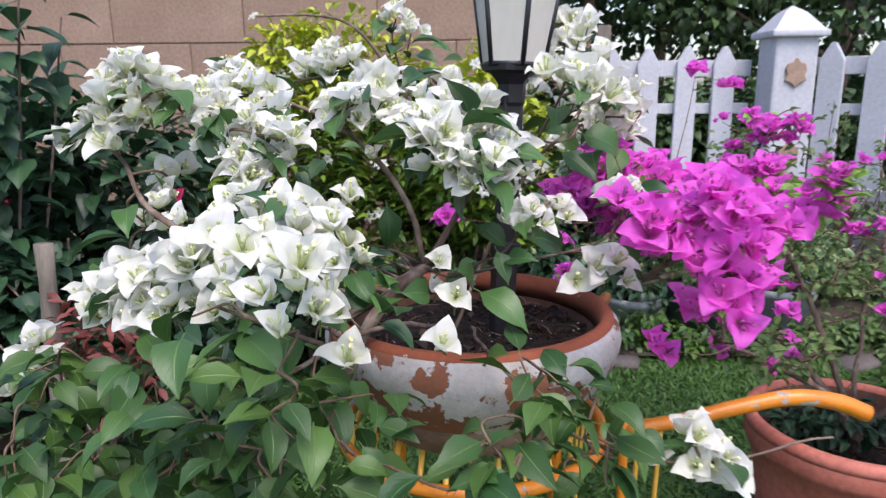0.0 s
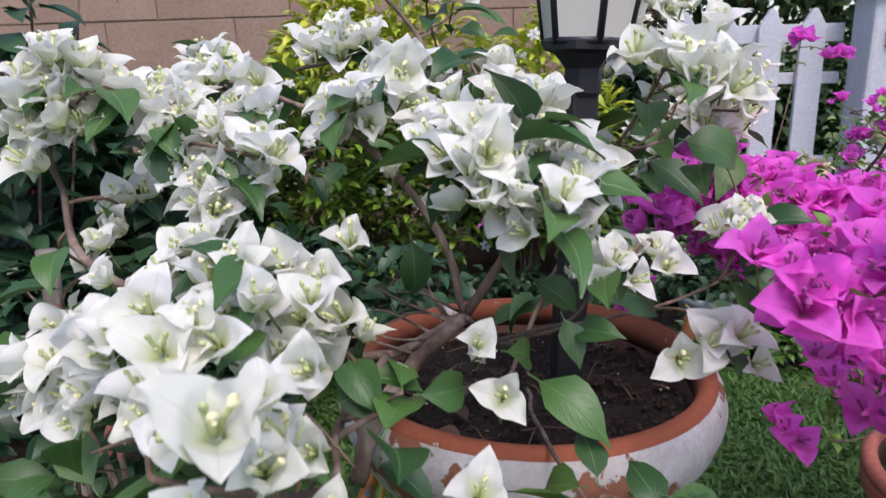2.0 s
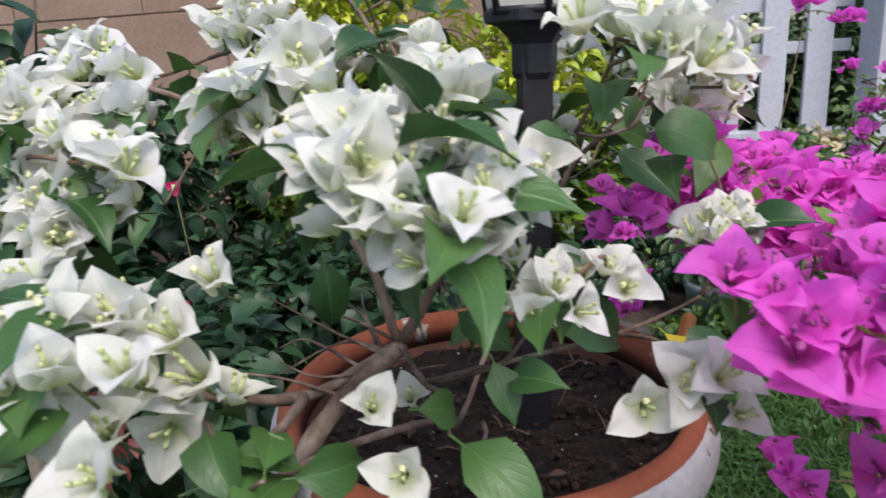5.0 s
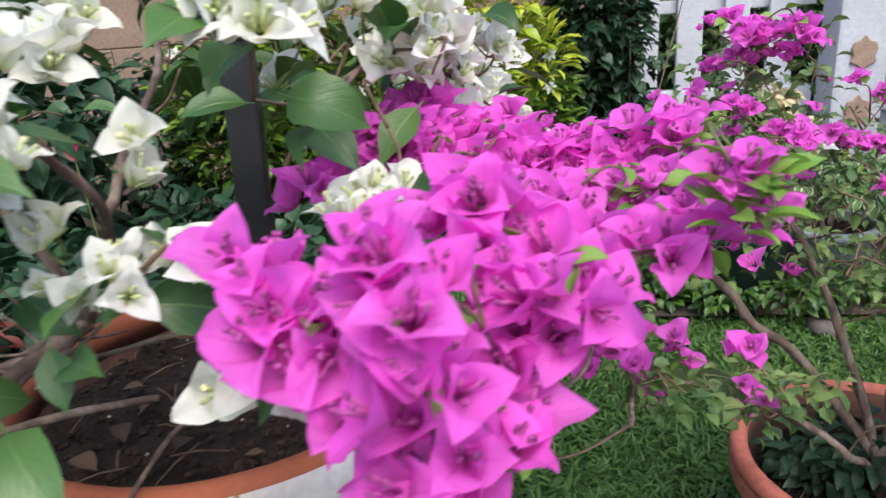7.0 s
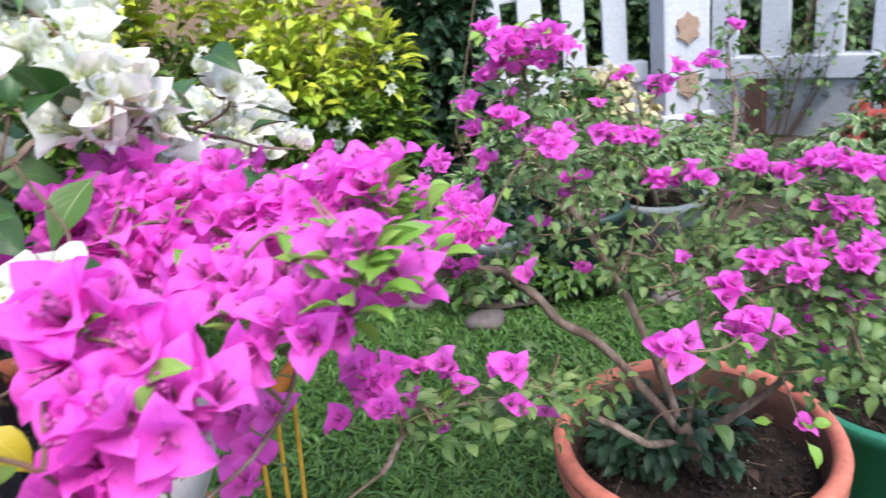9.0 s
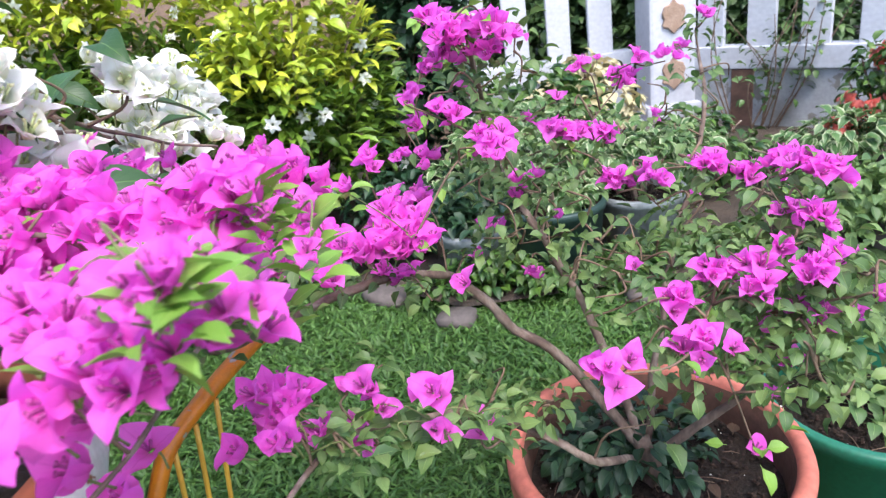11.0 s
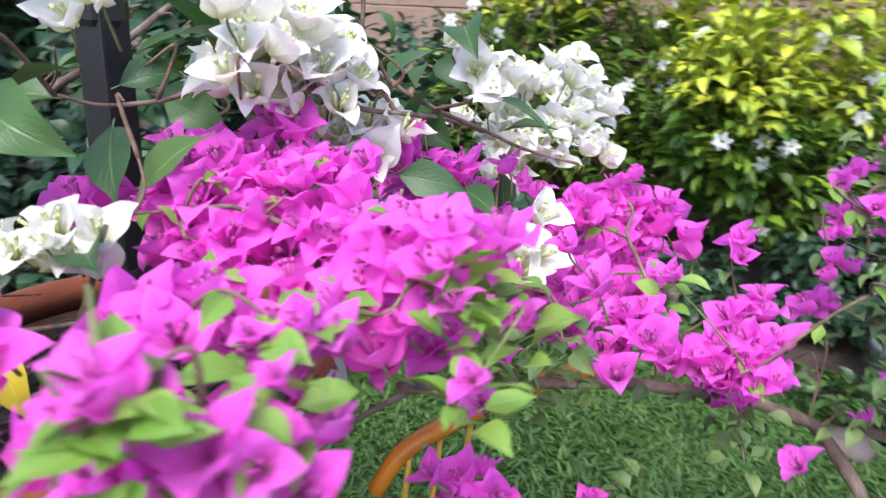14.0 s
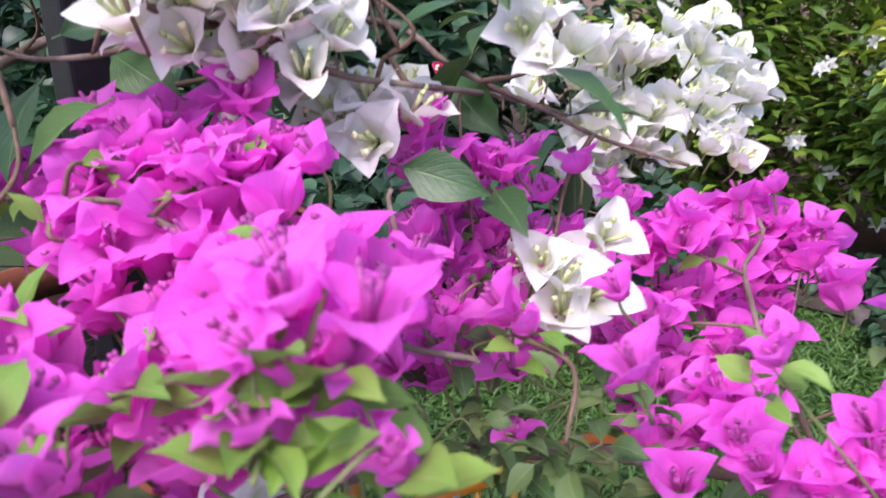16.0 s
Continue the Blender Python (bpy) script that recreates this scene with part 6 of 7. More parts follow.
WHITE_SHOOT_B = (
    (-0.132, 0.589, 0.784, 4, 0.075),
    (-0.076, 0.578, 0.78, 3, 0.08),
    (-0.223, 0.544, 0.804, 3, 0.078),
    (-0.186, 0.552, 0.786, 3, 0.075),
    (-0.32, 0.57, 0.606, 6, 0.075),
    (-0.484, 0.646, 0.576, 7, 0.075),
    (-0.354, 1.109, 0.836, 5, 0.07),
    (-0.313, 1.199, 0.953, 5, 0.07),
    (-0.301, 1.193, 0.873, 5, 0.07),
    (-0.219, 1.169, 0.9, 5, 0.065),
    (-0.095, 1.355, 1.062, 5, 0.07),
    (0.033, 1.311, 1, 5, 0.07),
    (0.071, 1.046, 0.719, 4, 0.06),
    (0.17, 1.295, 0.932, 5, 0.065),
    (0.263, 1.22, 0.886, 3, 0.075),
    (-0.036, 1.237, 1.019, 4, 0.07),
    (-0.067, 1.151, 0.94, 4, 0.07),
    (0.006, 1.179, 0.947, 4, 0.08),
    (0.056, 1.105, 0.939, 4, 0.08),
    (0.011, 1.132, 0.93, 5, 0.075),
)
WHITE_SHOOT_C = (
    (0.172, 0.976, 0.954, 1, 0.074),
    (0.043, 0.976, 0.958, 1, 0.074),
    (0.258, 0.99, 0.939, 1, 0.074),
    (0.227, 0.931, 0.911, 1, 0.074),
    (0.257, 1.106, 0.972, 1, 0.074),
    (0.28, 1.221, 0.979, 1, 0.074),
    (0.272, 1.203, 0.954, 1, 0.074),
    (0.266, 1.117, 0.937, 1, 0.074),
    (0.268, 1.12, 0.869, 1, 0.074),
    (0.263, 1.183, 0.866, 1, 0.074),
    (0.219, 0.932, 0.94, 1, 0.074),
    (-0.447, 0.644, 0.706, 5, 0.066),
    (-0.441, 0.68, 0.692, 5, 0.066),
    (-0.39, 0.667, 0.702, 5, 0.066),
    (-0.344, 0.681, 0.674, 5, 0.066),
    (-0.308, 0.697, 0.69, 5, 0.066),
    (-0.197, 0.573, 0.747, 5, 0.066),
    (-0.138, 0.493, 0.767, 5, 0.066),
    (-0.442, 0.638, 0.668, 5, 0.066),
    (-0.399, 0.651, 0.647, 5, 0.066),
)
WHITE_SHOOT_D = (
    (-0.35, 0.66, 0.638, 5, 0.066),
    (-0.325, 0.671, 0.658, 5, 0.066),
    (-0.249, 0.613, 0.672, 5, 0.066),
    (-0.203, 0.58, 0.683, 5, 0.066),
    (-0.127, 0.499, 0.743, 5, 0.066),
    (-0.103, 0.57, 0.696, 5, 0.066),
    (-0.451, 0.605, 0.639, 5, 0.066),
    (-0.408, 0.613, 0.626, 5, 0.066),
    (-0.39, 0.646, 0.628, 5, 0.066),
    (-0.341, 0.638, 0.63, 5, 0.066),
    (-0.266, 0.603, 0.631, 5, 0.066),
    (-0.227, 0.599, 0.636, 5, 0.066),
    (-0.16, 0.517, 0.687, 5, 0.066),
    (-0.124, 0.495, 0.712, 5, 0.066),
    (-0.087, 0.559, 0.662, 5, 0.066),
    (-0.45, 0.587, 0.613, 5, 0.066),
    (-0.399, 0.582, 0.614, 5, 0.066),
    (-0.381, 0.596, 0.607, 5, 0.066),
    (-0.366, 0.631, 0.591, 5, 0.066),
    (-0.315, 0.618, 0.586, 5, 0.066),
)
WHITE_SHOOT_E = (
    (-0.251, 0.579, 0.605, 5, 0.066),
    (-0.216, 0.599, 0.603, 5, 0.066),
    (-0.142, 0.52, 0.643, 5, 0.066),
    (-0.105, 0.521, 0.647, 5, 0.066),
    (0.082, 0.614, 0.723, 4, 0.066),
    (0.064, 0.582, 0.693, 4, 0.066),
    (0.108, 0.621, 0.702, 4, 0.066),
    (0.152, 0.647, 0.69, 4, 0.066),
    (0.05, 0.566, 0.661, 4, 0.066),
    (0.077, 0.575, 0.678, 4, 0.066),
    (0.146, 0.601, 0.664, 4, 0.066),
    (0.164, 0.599, 0.667, 4, 0.066),
    (0.057, 0.533, 0.657, 4, 0.066),
    (0.12, 0.582, 0.628, 4, 0.066),
    (0.161, 0.587, 0.614, 4, 0.066),
)
WHITE_SHOOTS = WHITE_SHOOT_A + WHITE_SHOOT_B + WHITE_SHOOT_C + WHITE_SHOOT_D + WHITE_SHOOT_E
FRESH_A = (
    (0.328, 0.903, 0.854, 5, 0.025),
    (0.316, 0.999, 0.82, 5, 0.025),
    (0.378, 0.83, 0.847, 5, 0.025),
    (0.459, 1.129, 0.564, 6, 0.028),
    (0.872, 1.08, 0.497, 6, 0.028),
    (0.399, 0.928, 0.853, 6, 0.026),
    (0.485, 0.977, 0.851, 6, 0.026),
    (0.493, 0.921, 0.847, 6, 0.026),
    (0.389, 1.126, 0.8, 6, 0.026),
    (0.488, 1.195, 0.805, 6, 0.026),
    (0.429, 0.88, 0.868, 6, 0.027),
    (0.458, 0.78, 0.892, 6, 0.027),
    (0.449, 0.776, 0.886, 6, 0.027),
    (0.42, 0.864, 0.868, 6, 0.027),
    (0.458, 0.846, 0.873, 6, 0.027),
    (0.457, 0.784, 0.901, 6, 0.027),
    (0.463, 0.784, 0.896, 6, 0.027),
    (0.449, 0.999, 0.776, 6, 0.027),
    (0.458, 0.948, 0.884, 6, 0.026),
    (0.46, 0.959, 0.876, 6, 0.026),
)
FRESH_B = (
    (0.465, 0.944, 0.867, 6, 0.026),
    (0.461, 0.971, 0.877, 6, 0.026),
    (0.393, 0.905, 0.817, 6, 0.026),
    (0.375, 0.917, 0.79, 6, 0.026),
    (0.368, 1.14, 0.714, 6, 0.022),
    (0.392, 1.202, 0.734, 6, 0.022),
    (0.426, 1.197, 0.737, 6, 0.022),
    (0.398, 1.166, 0.706, 6, 0.022),
    (0.433, 1.16, 0.709, 6, 0.022),
    (0.342, 1.119, 0.779, 6, 0.022),
    (0.383, 1.102, 0.735, 6, 0.022),
    (0.385, 1.145, 0.708, 6, 0.022),
    (0.584, 1.77, 0.753, 7, 0.028),
    (0.558, 1.215, 0.514, 7, 0.028),
    (0.622, 1.252, 0.471, 7, 0.028),
    (0.447, 1.032, 0.639, 7, 0.024),
    (0.466, 1.07, 0.612, 7, 0.024),
    (0.509, 1.099, 0.603, 7, 0.024),
    (0.548, 1.075, 0.593, 7, 0.024),
    (0.595, 1.087, 0.587, 7, 0.024),
)
FRESH_C = (
    (0.627, 1.098, 0.582, 7, 0.024),
    (0.466, 1.017, 0.617, 7, 0.024),
    (0.519, 1.059, 0.593, 7, 0.024),
    (0.992, 1.718, 0.693, 8, 0.028),
    (0.796, 1.197, 0.46, 8, 0.04),
    (0.894, 1.218, 0.517, 9, 0.028),
    (0.668, 1.467, 0.921, 9, 0.025),
    (0.581, 1.489, 0.878, 9, 0.025),
    (0.633, 1.453, 0.879, 9, 0.025),
    (0.706, 1.423, 0.884, 9, 0.025),
    (0.575, 1.5, 0.853, 9, 0.025),
    (0.622, 1.417, 0.852, 9, 0.025),
    (0.659, 1.411, 0.848, 9, 0.025),
    (0.709, 1.407, 0.853, 9, 0.025),
    (0.801, 1.517, 0.79, 9, 0.025),
    (0.634, 1.374, 0.8, 9, 0.025),
    (0.68, 1.368, 0.797, 9, 0.025),
    (0.77, 1.483, 0.769, 9, 0.025),
    (0.839, 1.523, 0.744, 9, 0.025),
    (0.855, 1.446, 0.765, 9, 0.025),
)
FRESH_D = (
    (0.947, 1.433, 0.74, 9, 0.025),
    (0.663, 1.387, 0.745, 9, 0.025),
    (0.692, 1.385, 0.735, 9, 0.025),
    (0.78, 1.452, 0.736, 9, 0.025),
    (0.837, 1.445, 0.702, 9, 0.025),
    (0.869, 1.402, 0.721, 9, 0.025),
    (0.915, 1.365, 0.728, 9, 0.025),
    (0.942, 1.349, 0.713, 9, 0.025),
    (0.957, 1.258, 0.73, 9, 0.025),
    (1.005, 1.264, 0.73, 9, 0.025),
    (1.028, 1.229, 0.747, 9, 0.025),
    (0.609, 1.402, 0.721, 9, 0.025),
    (0.654, 1.376, 0.71, 9, 0.025),
    (0.751, 1.447, 0.666, 9, 0.025),
    (0.796, 1.441, 0.673, 9, 0.025),
    (0.824, 1.387, 0.69, 9, 0.025),
    (0.871, 1.357, 0.675, 9, 0.025),
    (0.898, 1.321, 0.682, 9, 0.025),
    (0.933, 1.249, 0.697, 9, 0.025),
    (0.979, 1.264, 0.707, 9, 0.025),
)
FRESH_E = (
    (0.991, 1.218, 0.7, 9, 0.025),
    (0.679, 1.341, 0.666, 9, 0.025),
    (0.764, 1.386, 0.651, 9, 0.025),
    (0.786, 1.329, 0.646, 9, 0.025),
    (0.819, 1.296, 0.655, 9, 0.025),
    (0.881, 1.305, 0.662, 9, 0.025),
    (0.916, 1.248, 0.668, 9, 0.025),
    (0.948, 1.221, 0.68, 9, 0.025),
    (0.946, 1.181, 0.675, 9, 0.025),
    (0.97, 1.136, 0.693, 9, 0.025),
    (0.734, 1.273, 0.628, 9, 0.025),
    (0.79, 1.25, 0.637, 9, 0.025),
    (0.824, 1.24, 0.636, 9, 0.025),
    (0.869, 1.201, 0.657, 9, 0.025),
    (0.893, 1.183, 0.641, 9, 0.025),
    (0.933, 1.161, 0.647, 9, 0.025),
    (0.961, 1.141, 0.645, 9, 0.025),
    (0.769, 1.175, 0.626, 9, 0.025),
    (0.816, 1.17, 0.609, 9, 0.025),
    (0.866, 1.174, 0.624, 9, 0.025),
)
FRESH_F = (
    (0.897, 1.138, 0.633, 9, 0.025),
    (0.926, 1.117, 0.625, 9, 0.025),
    (0.967, 1.104, 0.635, 9, 0.025),
    (0.773, 1.128, 0.61, 9, 0.025),
    (0.811, 1.115, 0.594, 9, 0.025),
    (0.873, 1.122, 0.581, 9, 0.025),
    (0.883, 1.102, 0.603, 9, 0.025),
    (0.932, 1.09, 0.596, 9, 0.025),
    (0.893, 1.079, 0.57, 9, 0.025),
    (0.955, 1.076, 0.556, 9, 0.025),
    (0.687, 1.396, 0.636, 9, 0.025),
    (0.718, 1.375, 0.657, 9, 0.025),
    (1.019, 1.21, 0.683, 9, 0.025),
    (0.752, 1.301, 0.621, 9, 0.025),
    (0.824, 1.291, 0.629, 9, 0.025),
    (0.855, 1.271, 0.626, 9, 0.025),
    (0.903, 1.255, 0.647, 9, 0.025),
    (0.953, 1.214, 0.642, 9, 0.025),
    (0.993, 1.196, 0.66, 9, 0.025),
    (0.747, 1.224, 0.627, 9, 0.025),
)
FRESH_G = (
    (0.803, 1.178, 0.618, 9, 0.025),
    (0.847, 1.174, 0.633, 9, 0.025),
    (0.898, 1.147, 0.633, 9, 0.025),
    (0.93, 1.149, 0.62, 9, 0.025),
    (0.987, 1.131, 0.641, 9, 0.025),
    (0.82, 1.163, 0.599, 9, 0.025),
    (0.867, 1.129, 0.581, 9, 0.025),
    (0.925, 1.133, 0.587, 9, 0.025),
    (0.963, 1.124, 0.594, 9, 0.025),
    (0.925, 1.091, 0.574, 9, 0.025),
    (0.963, 1.072, 0.576, 9, 0.025),
    (0.709, 1.711, 0.788, 10, 0.028),
    (0.822, 1.77, 0.685, 10, 0.028),
    (0.906, 1.248, 0.592, 10, 0.028),
    (0.969, 1.153, 0.598, 10, 0.028),
    (0.965, 1.134, 0.553, 12, 0.028),
    (0.753, 1.723, 0.65, 12, 0.028),
    (0.864, 1.733, 0.597, 12, 0.028),
    (0.818, 1.396, 0.59, 12, 0.028),
    (0.965, 1.221, 0.586, 13, 0.028),
)
FRESH_H = (
    (0.658, 1.678, 0.851, 13, 0.028),
    (0.993, 1.345, 0.613, 13, 0.028),
    (0.824, 1.609, 0.531, 14, 0.028),
    (0.841, 1.423, 0.512, 14, 0.028),
    (0.919, 1.359, 0.566, 14, 0.028),
    (0.949, 1.534, 0.591, 15, 0.028),
    (1.047, 1.451, 0.65, 15, 0.028),
)
FRESH_I = (
    (0.322, 1.148, 0.676, 5, 0.022),
    (0.338, 1.160, 0.672, 6, 0.022),
    (0.351, 1.182, 0.680, 6, 0.022),
    (0.294, 1.106, 0.740, 6, 0.026),
    (0.299, 1.077, 0.745, 5, 0.026),
    (0.390, 1.173, 0.673, 6, 0.022),
    (0.349, 1.157, 0.761, 3, 0.018),
    (0.361, 1.129, 0.742, 6, 0.022),
    (0.383, 1.132, 0.722, 6, 0.024),
    (0.429, 1.153, 0.738, 6, 0.022),
)
FRESH_SHOOTS = FRESH_A + FRESH_B + FRESH_C + FRESH_D + FRESH_E + FRESH_F + FRESH_G + FRESH_H + FRESH_I
WHITE_LIMBS = (
    ((-0.135, 0.80, 0.62), (-0.115, 0.81, 0.685), (-0.075, 0.835, 0.735), (-0.033, 0.884, 0.764)),
    ((-0.033, 0.884, 0.764), (-0.11, 0.843, 0.736), (-0.2, 0.78, 0.78), (-0.32, 0.72, 0.86), (-0.42, 0.82, 0.93)),
    ((-0.033, 0.884, 0.764), (-0.08, 0.86, 0.9), (-0.2, 0.9, 0.98), (-0.36, 0.98, 1)),
    ((-0.033, 0.884, 0.764), (0.02, 0.86, 0.86), (0.03, 0.8, 0.92), (0.06, 0.75, 0.93)),
    ((-0.11, 0.843, 0.736), (-0.12, 0.7, 0.74), (-0.1, 0.58, 0.76), (-0.16, 0.5, 0.82)),
    ((0, 0.95, 0.64), (0.1, 1.02, 0.85), (0.188, 1.021, 0.945), (0.27, 1.1, 0.92), (0.234, 1.284, 0.876), (0.145, 1.645, 0.752)),
    ((-0.02, 0.93, 0.66), (-0.1, 0.8, 0.7), (-0.25, 0.68, 0.66), (-0.5, 0.78, 0.62), (-0.75, 0.95, 0.68)),
    ((0.03, 0.93, 0.66), (0.06, 0.75, 0.68), (0.12, 0.66, 0.64), (0.25, 0.62, 0.62), (0.42, 0.66, 0.63)),
    ((0.188, 1.021, 0.945), (0.209, 1.154, 0.943), (0.242, 1.192, 0.914), (0.266, 1.242, 0.887), (0.29, 1.298, 0.86), (0.323, 1.366, 0.835)),
    ((0.02, 0.86, 0.86), (-0.02, 1.02, 0.93), (-0.107, 1.233, 1.019), (-0.143, 1.247, 1.073), (-0.187, 1.257, 1.116), (-0.249, 1.251, 1.132), (-0.349, 1.229, 1.129)),
    ((0.188, 1.021, 0.945), (0.173, 0.993, 0.931), (0.146, 0.958, 0.926), (0.121, 0.935, 0.933)),
    ((-0.033, 0.884, 0.764), (0.0, 0.80, 0.772), (0.022, 0.745, 0.79), (0.030, 0.709, 0.783)),
    ((0.0, 0.80, 0.772), (0.04, 0.765, 0.80), (0.06, 0.75, 0.812), (0.081, 0.769, 0.832)),
    ((-0.12, 0.70, 0.74), (-0.085, 0.655, 0.775), (-0.054, 0.627, 0.806)),
    ((0.0, 0.80, 0.772), (0.10, 0.82, 0.787), (0.18, 0.86, 0.797), (0.235, 0.905, 0.81)),
)
MAGENTA_LIMBS = (
    ((0.849, 1.339, 0.22), (0.845, 1.33, 0.28), (0.83, 1.335, 0.33)),
    ((0.83, 1.335, 0.31), (0.732, 1.402, 0.444), (0.671, 1.43, 0.489), (0.636, 1.433, 0.537), (0.585, 1.427, 0.587), (0.53, 1.37, 0.624), (0.498, 1.322, 0.646), (0.42, 1.3, 0.635), (0.346, 1.225, 0.64), (0.335, 1.15, 0.668), (0.36, 1.08, 0.72), (0.385, 1, 0.765)),
    ((0.83, 1.335, 0.31), (0.78, 1.4, 0.5), (0.7, 1.46, 0.68), (0.704, 1.739, 0.676), (0.641, 1.41, 0.941)),
    ((0.85, 1.33, 0.3), (0.95, 1.28, 0.42), (1, 1.22, 0.58), (1.02, 1.14, 0.66)),
    ((0.82, 1.32, 0.3), (0.72, 1.2, 0.42), (0.596, 1.231, 0.489), (0.459, 1.109, 0.57), (0.42, 0.94, 0.63)),
    ((0.84, 1.34, 0.31), (0.93, 1.5, 0.5), (1.05, 1.65, 0.68), (1.1, 1.8, 0.8)),
    ((0.505, 1.34, 0.63), (0.46, 1.33, 0.7), (0.42, 1.32, 0.76), (0.36, 1.42, 0.79)),
    ((0.355, 1.1, 0.7), (0.34, 1.03, 0.79), (0.32, 0.98, 0.86), (0.28, 0.95, 0.88)),
    ((0.37, 1.06, 0.74), (0.365, 0.95, 0.75), (0.38, 0.82, 0.77), (0.33, 0.72, 0.78)),
    ((0.36, 1.08, 0.72), (0.349, 1.047, 0.814), (0.362, 1.069, 0.797), (0.374, 1.107, 0.78)),
    ((0.354, 1.059, 0.808), (0.336, 1.083, 0.831), (0.304, 1.098, 0.863)),
)
LARGE_LEAVES = (
    (0.150, 0.960, 0.917, 0.6, -0.45, -0.36, 0.072),
    (0.148, 0.996, 0.929, 0.85, 0.2, -0.22, 0.060),
    (0.133, 0.970, 0.935, 0.5, 0.75, 0.35, 0.050),
    (0.120, 0.940, 0.930, -0.6, -0.5, 0.1, 0.055),
    (0.078, 1.15, 0.909, 0.6, -0.3, -0.7, 0.065),
    (0.204, 1.215, 0.902, 0.8, -0.2, -0.35, 0.065),
    (-0.054, 0.627, 0.806, -0.2, 0.93, 0.22, 0.055),
    (-0.108, 0.637, 0.788, 0.8, 0.55, 0.2, 0.050),
    (-0.049, 0.638, 0.799, 0.8, 0.55, -0.2, 0.050),
    (0.030, 0.709, 0.783, 0.75, -0.62, -0.2, 0.075),
    (0.009, 0.695, 0.808, 0.67, 0.65, -0.35, 0.050),
    (0.061, 0.736, 0.807, 0.73, -0.6, 0.35, 0.045),
    (0.081, 0.769, 0.832, 0.9, 0.38, -0.2, 0.082),
    (0.030, 0.750, 0.850, 0.8, -0.37, -0.45, 0.045),
    (0.055, 0.735, 0.825, 0.35, -0.5, -0.7, 0.042),
    (-0.082, 0.845, 0.862, 0.15, -0.2, -0.95, 0.062),
    (0.165, 0.870, 0.945, 0.95, -0.1, -0.3, 0.070),
    (0.262, 1.150, 0.880, 0.4, 0.3, -0.6, 0.055),
    (0.270, 1.120, 0.866, 0.7, 0.4, -0.1, 0.060),
    (0.235, 0.905, 0.815, 0.7, -0.4, 0.3, 0.040),
    (0.235, 0.905, 0.808, 0.8, -0.45, -0.1, 0.050),
    (0.232, 0.905, 0.800, 0.5, -0.2, -0.8, 0.050),
)
CRIMSON = (
    (-1.563, 2.28, 0.628),
    (-1.551, 2.147, 0.575),
    (-1.592, 2.104, 0.541),
    (-0.788, 1.862, 0.414),
    (-0.866, 2.046, 0.692),
    (-1.086, 1.962, 0.404),
)
YELLOW_LEAF = (0.177, 0.846, 0.793)


MANY = (0, 1, 3, 5, 7, 9, 11)
# The white one, in the whitewashed pot.
white = Bougainvillea("white bougainvillea full of papery flower heads in a whitewashed pot", (0.0, 0.93, 0.60), WHITE_LIMBS,
                      ((0.010, 0.007), (0.006, 0.0025), (0.0045, 0.002), (0.005, 0.0025), (0.0045, 0.002), (0.003, 0.0015), (0.004, 0.0015), (0.0022, 0.0012), (0.0027, 0.0014), (0.0042, 0.0018), (0.0024, 0.0014), (0.0026, 0.0013), (0.0020, 0.0012), (0.0020, 0.0012), (0.0020, 0.0012)),
                      (-0.05, 1.15, 0.72), (0.12, -0.9, 0.25), 51)
for x, y, z, n, size in WHITE_HEADS:
    p = Vector((x, y, z))
    if n == 1 and white.flowers > 60:
        white.stalk(p)
        white.head(F_WHITE, p, 2 if size > 0.86 and x < 0.12 and z > 0.9 else 1, size * 1.0, 0.022, "flower", 0.6)
        continue
    line = white.twig(p - white.outward(p, 0) * 0.02)
    white.head(F_WHITE, p, MANY[int(n)], size * 1.0, 0.024 * size, "flower")
    if n > 2 and white.rng.random() < 0.5:
        white.head(F_WHITE_BUD, p + any_way(white.rng) * 0.035, 1, size * 0.8, 0.02, "bud")
    white.spray(line, L_WHITE, S_WHITE, (2 + int(n > 1)) if x < 0.12 else 1, 0.060, 330)
for x, y, z, n, size in WHITE_SHOOTS:
    white.bush((x, y, z), 0.052, int(n * 1.12), size * 0.76, L_WHITE, S_WHITE, 330)
# Bare dry twigs low over the pot.
for k in range(11):
    a = 1.4 + 2.6 * white.rng.random()
    foot = Vector((-0.075, 0.835, 0.735)).lerp(Vector((-0.033, 0.884, 0.764)), white.rng.random())
    reach = white.rng.uniform(0.06, 0.20)
    way = Vector((math.cos(a), 0.8 * math.sin(a), white.rng.uniform(-0.35, 0.25)))
    bm = bmesh.new()
    kink = Vector((white.rng.uniform(-0.02, 0.02), white.rng.uniform(-0.02, 0.02), white.rng.uniform(-0.01, 0.02)))
    tube(bm, smooth_line([foot - white.base, foot - white.base + way * reach * 0.5 + kink, foot - white.base + way * reach], 5), 0.0019, 0.0007, 6, 0.3, k)
    part("dry_twig", bm, M_BARK, white.thing)
for x, y, z, dx, dy, dz, size in LARGE_LEAVES:
    white.leaf(L_WHITE + L_HEART[:2], (x, y, z), (dx, dy, dz), size, 0.25, (0.40, -0.55, 0.65))
white.leaf(L_YELLOW, YELLOW_LEAF, (0.5, -0.1, -0.5), 0.05, 0.5)
white.finish(S_WHITE, M_LEAF_FILL, F_WHITE, (M_WHITE_FILL, M_TUBE_PALE, M_TUBE_TIP))

